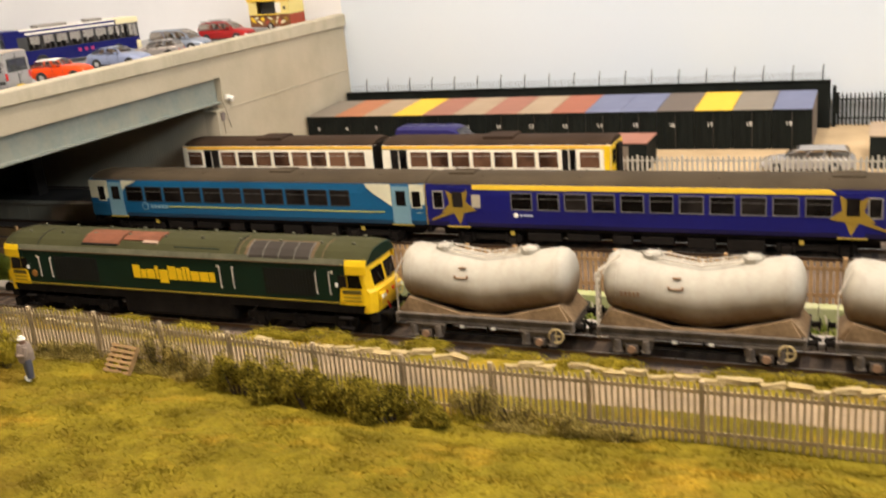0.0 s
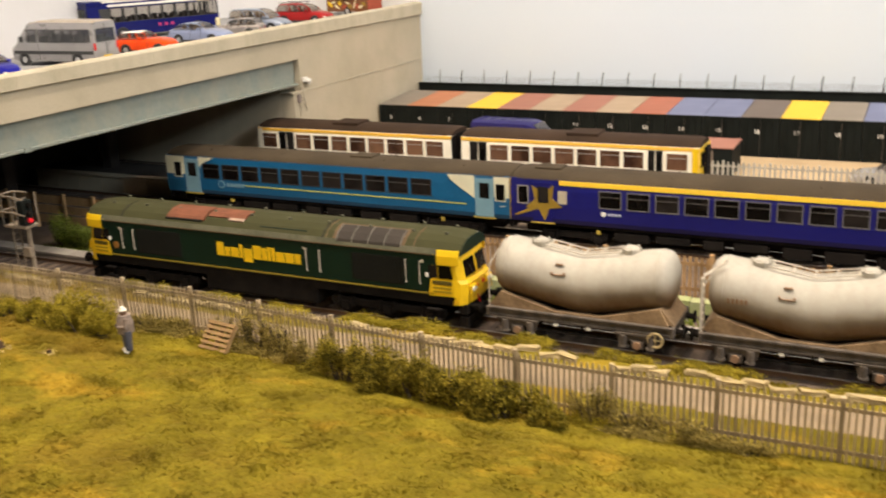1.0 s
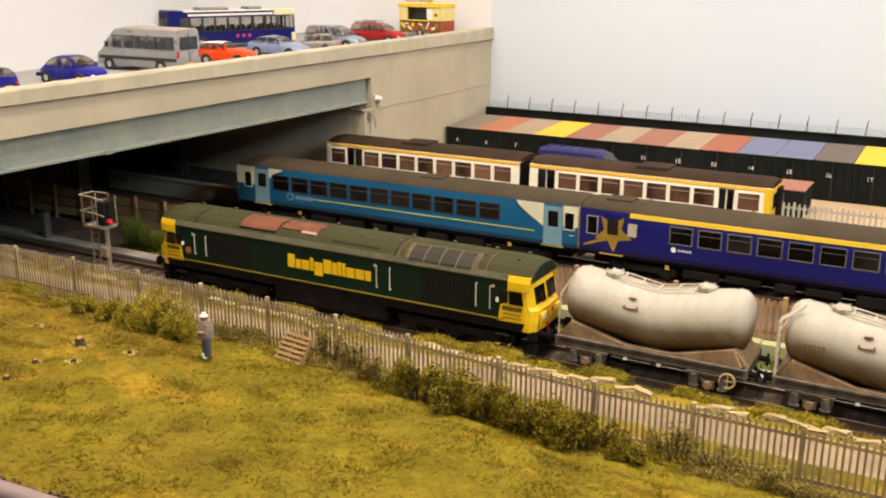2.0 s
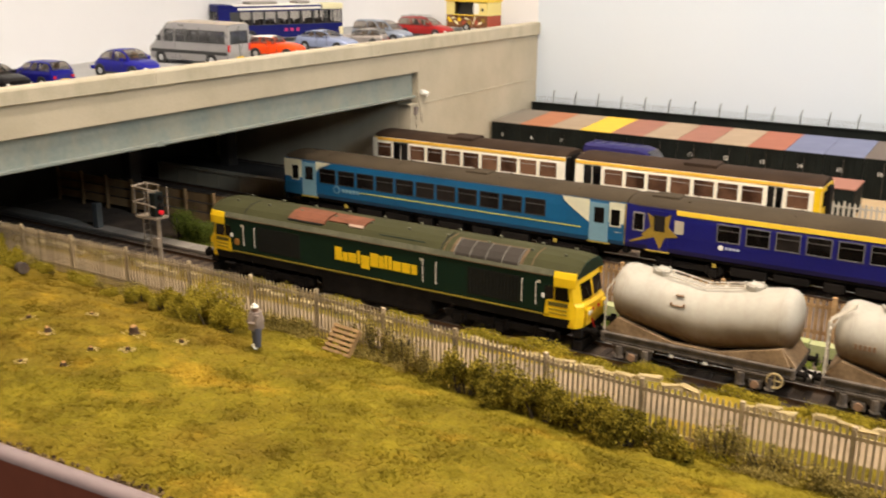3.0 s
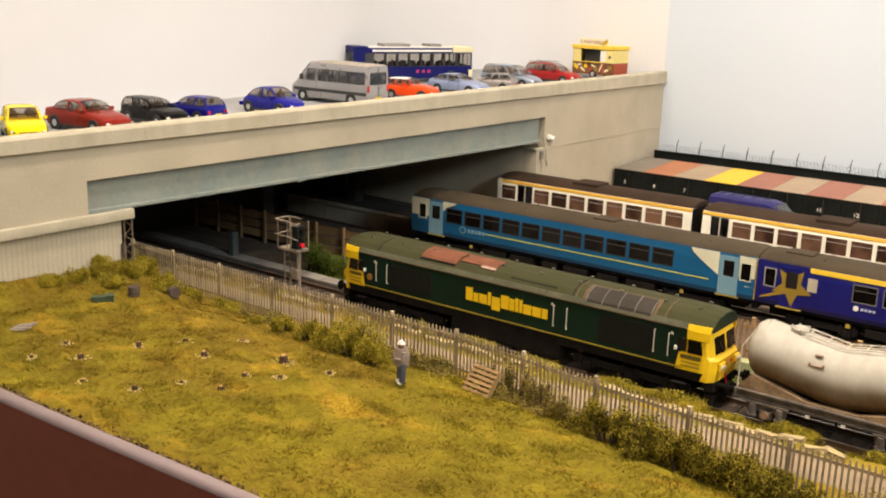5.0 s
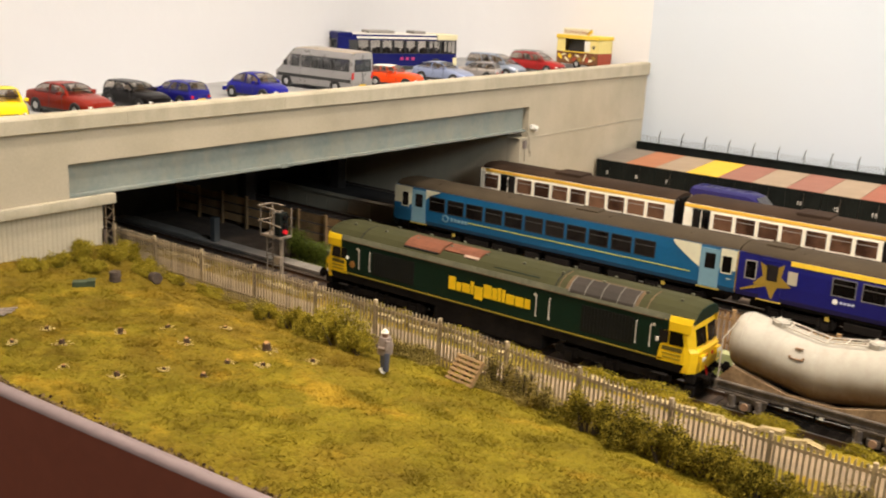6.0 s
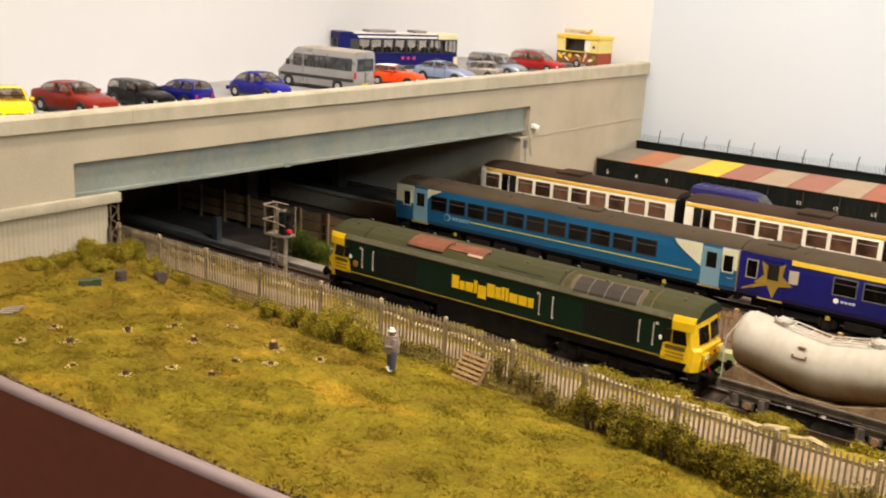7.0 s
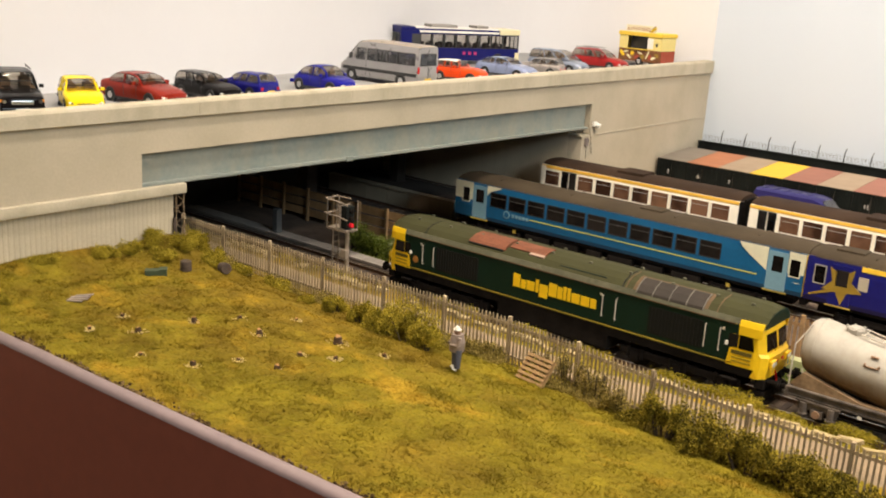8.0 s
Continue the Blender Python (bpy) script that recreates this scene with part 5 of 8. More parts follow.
RED_PAINT = car_paint("dull_red_car_paint", (0.23, 0.02, 0.011))
RED_BRIGHT = car_paint("cherry_red_car_paint", (0.33, 0.02, 0.02))
BLACK_PAINT = car_paint("black_car_paint", (0.006, 0.005, 0.005), 0.0)
BLUE_PAINT = car_paint("royal_blue_car_paint", (0.012, 0.012, 0.19))
BEETLE_BLUE = car_paint("bright_blue_car_paint", (0.016, 0.016, 0.25))
YELLOW_PAINT = car_paint("canary_yellow_car_paint", (0.85, 0.62, 0.01), 0.0)
SILVER_PAINT = car_paint("silver_grey_car_paint", (0.36, 0.35, 0.35), 0.4)
SKY_PAINT = car_paint("light_blue_car_paint", (0.27, 0.32, 0.48), 0.4)
GOLD_PAINT = car_paint("champagne_car_paint", (0.33, 0.30, 0.28), 0.4)
ICE_PAINT = car_paint("pale_blue_silver_car_paint", (0.27, 0.31, 0.39), 0.4)
ORANGE_PAINT = car_paint("orange_red_car_paint", (0.75, 0.07, 0.012), 0.0)
WHITE_PAINT = car_paint("white_car_paint", (0.8, 0.78, 0.74), 0.0)
PURPLE_PAINT = car_paint("dark_blue_van_paint", (0.026, 0.023, 0.115), 0.0)
BUS_BLUE = car_paint("dark_blue_bus_paint", (0.012, 0.014, 0.105), 0.0)
BUS_CREAM = car_paint("cream_bus_paint", (0.72, 0.66, 0.42), 0.0)
GLASS_CAR = clear_pane("tinted_car_glass", (0.66, 0.62, 0.57), 0.06)
PLASTIC = material("dark_grey_plastic", (0.03, 0.03, 0.03), 0.6, vary=0.2)
SEAT = material("car_interior", (0.30, 0.215, 0.14), 0.8, vary=0.2)

SEAT_DARK = material("charcoal_seat_cloth", (0.055, 0.05, 0.055), 0.85, vary=0.25)


def road_wheel(x, s, w, r, parent, size):
    bm = bmesh.new()
    rod(bm, (x * size, s * (w - 0.2) * size, r * size), (x * size, s * (w + 0.01) * size, r * size), r * size, 18)
    tyre = part("wheel", bm, RUBBER, parent, smooth=30)
    bm = bmesh.new()
    rod(bm, (x * size, s * (w - 0.05) * size, r * size), (x * size, s * (w + 0.022) * size, r * size), r * 0.66 * size, 14, r * 0.5 * size)
    part("rim", bm, SILVER, tyre, "silver wheel rim", smooth=30)


def flowing(stations, steps=4):
    """The same stations with rounded ones between them."""
    out = []
    for i in range(len(stations) - 1):
        p0, p1, p2, p3 = [stations[min(max(i + d, 0), len(stations) - 1)] for d in (-1, 0, 1, 2)]
        for k in range(steps):
            u = k / steps
            x = p1[0] + (p2[0] - p1[0]) * u
            out.append((x,) + tuple(p1[c] + 0.5 * u * (p2[c] - p0[c] + u * (2 * p0[c] - 5 * p1[c] + 4 * p2[c] - p3[c] + u * (3 * (p1[c] - p2[c]) + p3[c] - p0[c]))) for c in (1, 2)))
    return out + [stations[-1]]


def road_car(name, x, y, z, rz, label, paint, length, width, height, belt, body, cabin, size=0.86, roof_paint=None, group="parked cars", rack=False, grille=PLASTIC, lens=LENS_CLEAR):
    """body: (x, half-width factor, top) stations from tail to nose, in parts of the length and metres. cabin: x of tail base, tail top,
    windscreen top, windscreen base, in parts of the length."""
    ob = thing(name, x, y, z, rz, label, "car", group)
    w, r = width / 2, 0.31
    bm = bmesh.new()
    rings = []
    for f, k, top in flowing(body):
        v, a = (f - 0.5) * length * size, w * k * size
        z0 = (0.2 if 0.04 < f < 0.96 else 0.32) * size
        t = top * size
        rings.append([(v, a * 0.93, z0), (v, a, z0 + 0.14 * size), (v, a * 1.0, t - 0.26 * size), (v, a * 0.96, t - 0.09 * size), (v, a * 0.84, t - 0.02 * size), (v, a * 0.45, t + 0.01 * size),
                      (v, -a * 0.45, t + 0.01 * size), (v, -a * 0.84, t - 0.02 * size), (v, -a * 0.96, t - 0.09 * size), (v, -a, t - 0.26 * size), (v, -a, z0 + 0.14 * size), (v, -a * 0.93, z0)])
    loft(bm, rings)
    part("body", bm, paint, ob, smooth=55)
    # cabin: pillars and roof in paint, glass between them, seats inside
    xb, xt, xf, xn = [(f - 0.5) * length * size for f in cabin]
    zb, zt = (belt - 0.05) * size, height * size
    wb, wt = w * 0.90 * size, w * 0.74 * size
    dh = zt - zb

    def rise(v):
        """Roof line over the cabin: slopes at both ends, a gentle arch between."""
        if v < xt:
            return math.sin(math.pi / 2 * max(v - xb, 0) / (xt - xb)) ** 0.85 * 0.93
        if v > xf:
            return math.sin(math.pi / 2 * max(xn - v, 0) / (xn - xf)) ** 0.85 * 0.93
        return 0.93 + 0.07 * math.sin(math.pi * (v - xt) / (xf - xt))

    where = [xb + (xt - xb) * f for f in (0, 0.3, 0.65)] + [xt + (xf - xt) * f for f in (0, 0.25, 0.5, 0.75, 1)] + [xf + (xn - xf) * f for f in (0.35, 0.7, 1)]
    rows = []
    for v in where:
        h = max(rise(v), 0.02)
        a = wb + (wt - wb) * h
        rows.append([Vector((v, wb, zb)), Vector((v, wb + (a - wb) * 0.45, zb + dh * h * 0.45)), Vector((v, a, zb + dh * h * 0.86)), Vector((v, a * 0.86, zb + dh * h * 0.97)), Vector((v, a * 0.45, zb + dh * h)),
                     Vector((v, -a * 0.45, zb + dh * h)), Vector((v, -a * 0.86, zb + dh * h * 0.97)), Vector((v, -a, zb + dh * h * 0.86)), Vector((v, -wb - (a - wb) * 0.45, zb + dh * h * 0.45)), Vector((v, -wb, zb))])
    n_row = len(where) - 1

    def skin(name, cells, mat, grow=0.0, label=""):
        bm = bmesh.new()
        for i, j in cells:
            quad = [rows[i][j], rows[i + 1][j], rows[i + 1][j + 1], rows[i][j + 1]]
            bm.faces.new([bm.verts.new(q * 1.0 + Vector((0, q.y, q.z - zb)) * grow) for q in quad])
        bmesh.ops.remove_doubles(bm, verts=bm.verts, dist=1e-4)
        return part(name, bm, mat, ob, label, smooth=50)

    skin("roof", [(i, j) for i in range(3, 7) for j in (2, 3, 4, 5, 6)], roof_paint or paint)
    skin("windscreen", [(i, j) for i in range(7, n_row) for j in (3, 4, 5)], GLASS_CAR, 0, "glossy windscreen")
    skin("rear_window", [(i, j) for i in range(0, 3) for j in (3, 4, 5)], GLASS_CAR, 0, "glossy rear window")
    for j0 in (0, 7):
        skin("side_window", [(i, j) for i in range(1, n_row - 1) for j in (j0, j0 + 1)], GLASS_CAR, 0, "tinted side glass")
    for j in (2, 6):
        skin("pillar", [(i, j) for i in (0, 1, 2)], paint)
        skin("pillar", [(i, j) for i in (7, 8, n_row - 1)], paint)
    for j in (0, 7):
        skin("quarter_panel", [(0, j), (0, j + 1)], paint)
        skin("quarter_panel", [(n_row - 1, j), (n_row - 1, j + 1)], paint)
    # black rubber seals round the glass and the sills below the doors
    def seal(name, line, r=0.016):
        bm = bmesh.new()
        for p, q in zip(line, line[1:]):
            rod(bm, p, q, r * size, 5)
        part(name, bm, RUBBER, ob, "black rubber seal")

    for j in (0, 9):
        seal("waist_seal", [r[j] + Vector((0, 0.006 if j == 0 else -0.006, 0.05 * size)) for r in rows[1:n_row]])
    for j in (2, 7):
        seal("gutter_seal", [r[j] for r in rows[1:n_row]], 0.013)
    seal("screen_seal", [rows[7][j] for j in (3, 4, 5, 6)])
    seal("screen_seal", [rows[n_row - 1][j] for j in (3, 4, 5, 6)], 0.024)
    seal("rear_seal", [rows[3][j] for j in (3, 4, 5, 6)])
    for s in (-1, 1):
        boxes("sill", [(-0.22 * length * size, 0.22 * length * size, s * w * 0.93 * size, s * w * 0.985 * size, 0.19 * size, 0.30 * size)], PLASTIC, ob)
    # seats and dashboard under the glass
    bm = bmesh.new()
    box(bm, xb + 0.15, xn - 0.1, -wb * 0.88, wb * 0.88, zb + 0.012, zb + 0.03)
    part("cabin_floor", bm, SEAT, ob, "dark cabin trim")
    for f in (0.30, 0.62):
        for s in (-1, 1):
            bm = bmesh.new()
            v = xb + (xn - xb) * f
            box(bm, v, v + 0.14 * size, s * 0.20 * size, s * 0.62 * w * size * 1.1, zb + 0.01, zb + dh * 0.50, bevel=0.02)
            box(bm, v + 0.02, v + 0.10 * size, s * 0.30 * size, s * 0.48 * size, zb + dh * 0.50, zb + dh * 0.72, bevel=0.015)
            part("seat", bm, SEAT, ob)
    for f in (0.42, 0.72) if xf - xt > 1.3 * size else (0.5,):
        for s in (-1, 1):
            bm = bmesh.new()
            v0, v1 = xb + (xn - xb) * f, xt + (xf - xt) * f
            rod(bm, (v0, s * (wb + 0.004), zb), (v1, s * (wt + 0.01), zb + dh * 0.86), 0.035 * size, 6)
            part("door_pillar", bm, paint, ob)
    # lamps, bumpers, plates, mirrors, wheels
    nose, tail = length / 2 * size, -length / 2 * size
    zl = (body[-2][2] - 0.24) * size
    for s in (-1, 1):
        bm = bmesh.new()
        box(bm, nose - 0.30 * size, nose - 0.02 * size, s * w * body[-2][1] * 0.66 * size, s * w * body[-2][1] * 1.0 * size, zl - 0.03 * size, zl + 0.15 * size, bevel=0.05 * size)
        lamp_unit = part("headlight", bm, lens, ob, smooth=60)
        bm = bmesh.new()
        rod(bm, (nose - 0.12 * size, s * w * body[-2][1] * 0.82 * size, zl + 0.06 * size), (nose + 0.012 * size, s * w * body[-2][1] * 0.82 * size, zl + 0.06 * size), 0.075 * size, 10)
        part("reflector", bm, CHROME, lamp_unit, "chrome lamp reflector")
        bm = bmesh.new()
        box(bm, tail - 0.012 * size, tail + 0.10 * size, s * w * body[0][1] * 0.72 * size, s * w * body[0][1] * 0.97 * size, (body[0][2] - 0.36) * size, (body[0][2] - 0.12) * size, bevel=0.01 * size)
        part("tail_lamp", bm, LENS_RED, ob)
        bm = bmesh.new()
        box(bm, xn - 0.45 * size, xn - 0.28 * size, s * w * 0.97 * size, s * (w + 0.16) * size, zb + 0.03 * size, zb + 0.18 * size, bevel=0.03 * size)
        part("door_mirror", bm, paint, ob)
        for e in (-0.30, 0.31):
            bm = bmesh.new()
            rod(bm, (e * length * size, s * (w - 0.12) * size, r * size), (e * length * size, s * (w + 0.004) * size, r * size), 0.37 * size, 18)
            part("wheel_arch", bm, PLASTIC, ob)
            road_wheel(e * length, s, w, r, ob, size)
        bm = bmesh.new()
        for f in (0.42, 0.62):
            box(bm, (f - 0.5) * length * size - 0.008, (f - 0.5) * length * size + 0.008, s * w * 0.985 * size, s * w * 1.004 * size, 0.38 * size, zb)
        part("door_shut", bm, PLASTIC, ob)
    boxes("front_grille", [(nose - 0.06 * size, nose + 0.015 * size, -0.42 * size, 0.42 * size, zl - 0.06 * size, zl + 0.08 * size)], grille, ob, bevel=0.01)
    boxes("front_bumper", [(nose - 0.10 * size, nose + 0.04 * size, -w * 0.86 * size, w * 0.86 * size, 0.34 * size, 0.48 * size)], paint, ob, bevel=0.03)
    boxes("rear_bumper", [(tail - 0.06 * size, tail + 0.1 * size, -w * 0.90 * size, w * 0.90 * size, 0.34 * size, 0.54 * size)], paint, ob, bevel=0.03)
    boxes("front_plate", [(nose + 0.04 * size, nose + 0.055 * size, -0.26 * size, 0.26 * size, 0.36 * size, 0.46 * size)], WHITE, ob)
    boxes("rear_plate", [(tail - 0.075 * size, tail - 0.06 * size, -0.26 * size, 0.26 * size, 0.42 * size, 0.53 * size)], YELLOW, ob)
    if rack:
        for s in (-1, 1):
            bm = bmesh.new()
            rod(bm, (xt, s * wt * 0.9, zt + 0.08 * size), (xf, s * wt * 0.9, zt + 0.08 * size), 0.025 * size, 6)
            for f in (0.1, 0.5, 0.9):
                rod(bm, (xt + (xf - xt) * f, s * wt * 0.9, zt - 0.02), (xt + (xf - xt) * f, s * wt * 0.9, zt + 0.1 * size), 0.02 * size, 6)
            part("roof_rail", bm, PLASTIC, ob)
    return ob


HATCH = [(0, 0.86, 0.82), (0.03, 0.94, 0.96), (0.2, 1, 0.98), (0.62, 1, 0.95), (0.78, 0.99, 0.93), (0.92, 0.94, 0.82), (0.985, 0.84, 0.68), (1.0, 0.76, 0.58)]
SALOON = [(0, 0.84, 0.84), (0.03, 0.93, 0.96), (0.18, 0.99, 1.0), (0.6, 1, 0.95), (0.72, 0.99, 0.92), (0.9, 0.94, 0.80), (0.985, 0.82, 0.66), (1.0, 0.74, 0.56)]
SUV = [(0, 0.90, 0.95), (0.02, 0.96, 1.08), (0.2, 1, 1.10), (0.64, 1, 1.08), (0.75, 0.99, 1.06), (0.93, 0.97, 1.0), (0.99, 0.93, 0.92), (1.0, 0.9, 0.8)]
BUBBLE = [(0, 0.62, 0.62), (0.04, 0.78, 0.80), (0.16, 0.98, 0.95), (0.5, 1, 0.93), (0.72, 0.98, 0.93), (0.88, 0.86, 0.84), (0.97, 0.66, 0.68), (1.0, 0.55, 0.55)]
road_car("off_roader", -45.4, 15.7, DECK, -22, "black off-road car with roof rails on the car park", BLACK_PAINT, 4.4, 1.8, 1.75, 1.10, SUV, (0.03, 0.07, 0.52, 0.64), size=0.95, rack=True, grille=CHROME, lens=LENS_AMBER)
road_car("hatchback_car", -45.2, 18.4, DECK, -24, "canary yellow hatchback parked by the parapet", YELLOW_PAINT, 4.1, 1.85, 1.50, 0.95, HATCH, (0.03, 0.12, 0.50, 0.66))
road_car("saloon_car", -45.5, 21.7, DECK, 4, "dull red saloon parked nose to the parapet", RED_PAINT, 4.5, 1.75, 1.40, 0.95, SALOON, (0.14, 0.27, 0.52, 0.68), size=0.97)
road_car("estate_car", -45.6, 25.3, DECK, -2, "glossy black estate car with bright headlights", BLACK_PAINT, 4.4, 1.72, 1.42, 0.95, HATCH, (0.02, 0.07, 0.50, 0.66))
road_car("hatchback_car", -45.6, 27.6, DECK, 183, "royal blue hatchback parked tail to the parapet", BLUE_PAINT, 3.9, 1.68, 1.42, 0.95, HATCH, (0.03, 0.12, 0.50, 0.66))
road_car("beetle_car", -45.35, 32.7, DECK, 0, "bright blue round-backed car beside a bay line", BEETLE_BLUE, 4.0, 1.72, 1.46, 0.92, BUBBLE, (0.14, 0.34, 0.56, 0.74), size=0.95)
road_car("small_car", -45.6, 44.4, DECK, 14, "orange-red small car with a white roof", ORANGE_PAINT, 3.6, 1.68, 1.40, 0.95, HATCH, (0.04, 0.12, 0.50, 0.60), roof_paint=WHITE_PAINT, size=0.94)
road_car("coupe_car", -46.0, 49.9, DECK, 4, "light blue metallic coupe", SKY_PAINT, 4.2, 1.74, 1.36, 0.93, SALOON, (0.06, 0.26, 0.50, 0.68), size=0.97)
road_car("hatchback_car", -46.2, 53.9, DECK, 196, "champagne silver hatchback parked tail out", GOLD_PAINT, 4.1, 1.70, 1.42, 0.95, HATCH, (0.03, 0.12, 0.50, 0.66))
road_car("people_carrier", -47.0, 57.6, DECK, 4, "pale blue silver people carrier", ICE_PAINT, 4.5, 1.80, 1.64, 1.02, HATCH, (0.02, 0.07, 0.56, 0.78), size=0.97)
road_car("people_carrier", -47.2, 63.6, DECK, 2, "cherry red estate car with roof rails", RED_BRIGHT, 4.5, 1.78, 1.55, 1.0, HATCH, (0.02, 0.08, 0.54, 0.74), rack=True, size=0.97)


def box_vehicle(bm, size, stations):
    """Rings of a van or bus body: (x, half width, bottom, shoulder, top)."""
    loft(bm, [[(x * size, w * 0.97 * size, a * size), (x * size, w * size, (a + 0.2) * size), (x * size, w * size, b * size), (x * size, w * 0.93 * size, (c - 0.12) * size), (x * size, w * 0.72 * size, c * size),
               (x * size, -w * 0.72 * size, c * size), (x * size, -w * 0.93 * size, (c - 0.12) * size), (x * size, -w * size, b * size), (x * size, -w * size, (a + 0.2) * size), (x * size, -w * 0.97 * size, a * size)] for x, w, a, b, c in stations])


def shell(ob, paint, glass, outline, sill, head, gaps, screen=(), size=1.0, tall=1.0, roof=None, tail_gap=0.0, nose_gap=0.0, band_from=None):
    """A hollow van or bus body. outline: (x, half width, bottom, top); gaps: x0, x1 of the side windows; screen: x0, x1 of a sloping windscreen."""
    px = [p[0] for p in outline]
    cuts = sorted({*px, *[v for g in gaps for v in g], *screen, *([] if band_from is None else [band_from])})
    at = lambda v, k: float(np.interp(v, px, [p[k] for p in outline]))
    rings = []
    for v in cuts:
        w, a, c = at(v, 1), at(v, 2), at(v, 3)
        hd = min(head, c - 0.16)
        sl = min(sill, hd - 0.08)
        half = [(w * 0.97, a), (w, a + 0.18), (w, sl), (w * 0.965, hd), (w * 0.91, c - 0.09), (w * 0.70, c)]
        rings.append([Vector((v * size, y * size, z * size * tall)) for y, z in half] + [Vector((v * size, -y * size, z * size * tall)) for y, z in reversed(half)])
    n = len(rings[0])
    inside = lambda v, pairs: any(a - 1e-6 <= v <= b + 1e-6 for a, b in pairs)
    body, top, posts, panes = bmesh.new(), bmesh.new(), [], []

    def quad(bm, pts):
        bm.faces.new([bm.verts.new(p) for p in pts])

    for i in range(len(cuts) - 1):
        mid = (cuts[i] + cuts[i + 1]) / 2
        for j in range(n - 1):
            q = [rings[i][j], rings[i + 1][j], rings[i + 1][j + 1], rings[i][j + 1]]
            if j in (2, 8) and inside(mid, gaps):
                panes.append(("side_window", q))
            elif j in (4, 5, 6) and screen and inside(mid, [screen]):
                panes.append(("windscreen", q))
            elif j in (2, 8) and band_from is not None and mid > band_from:
                posts.append(q)
            else:
                quad(top if j in (4, 5, 6) and not (screen and mid > screen[0]) else body, q)
        quad(body, [rings[i][0], rings[i][n - 1], rings[i + 1][n - 1], rings[i + 1][0]])
    for ring, gap, name in ((rings[0], tail_gap, "rear_window"), (rings[-1], nose_gap, "windscreen")):
        for j in range(5):
            a, b, c, d = ring[j], ring[n - 1 - j], ring[n - 2 - j], ring[j + 1]
            if gap and j == 2:
                lerp = lambda p, q, f: p + (q - p) * f
                quad(body, [a, lerp(a, b, gap), lerp(d, c, gap), d])
                quad(body, [lerp(a, b, 1 - gap), b, c, lerp(d, c, 1 - gap)])
                panes.append((name, [lerp(a, b, gap), lerp(a, b, 1 - gap), lerp(d, c, 1 - gap), lerp(d, c, gap)]))
            else:
                quad(body, [a, b, c, d])
    for bm in (body, top):
        bmesh.ops.remove_doubles(bm, verts=bm.verts, dist=1e-4)
    part("body", body, paint, ob, smooth=35)
    part("roof", top, roof or paint, ob, smooth=35)
    for q in posts:
        bm = bmesh.new()
        quad(bm, q)
        part("window_post", bm, PLASTIC, ob, "black window post")
    for name, q in panes:
        bm = bmesh.new()
        quad(bm, q)
        part(name, bm, glass, ob)
        # a black rubber seal round the pane
        seal = bmesh.new()
        for p, r in zip(q, q[1:] + q[:1]):
            rod(seal, p, r, 0.028 * size, 5)
        part("window_seal", seal, PLASTIC, ob)
    # trim inside: dark floor and seat rows
    x0, x1 = cuts[0], max(g[1] for g in gaps)
    w = at(0, 1)
    boxes("cabin_floor", [((x0 + 0.2) * size, (x1 - 0.1) * size, -w * 0.93 * size, w * 0.93 * size, (sill - 0.3) * size * tall, (sill - 0.26) * size * tall)], SEAT_DARK, ob, "dark cabin floor")
    v = x0 + 0.75
    while v < x1 - 0.6:
        for s in (-1, 1):
            bm = bmesh.new()
            box(bm, v * size, (v + 0.16) * size, s * w * 0.22 * size, s * w * 0.80 * size, (sill - 0.26) * size * tall, (sill + 0.34) * size * tall, bevel=0.03)
            part("seat", bm, SEAT_DARK, ob)
        v += 0.85


GLASS_DIM = clear_pane("smoked_minibus_glass", (0.46, 0.45, 0.45), 0.10)


# beige holds both dust and the warm reflection on the silver roof
VAN_ROOF = car_paint("dusty_warm_reflection_van_roof", (0.36, 0.31, 0.25), 0.1)


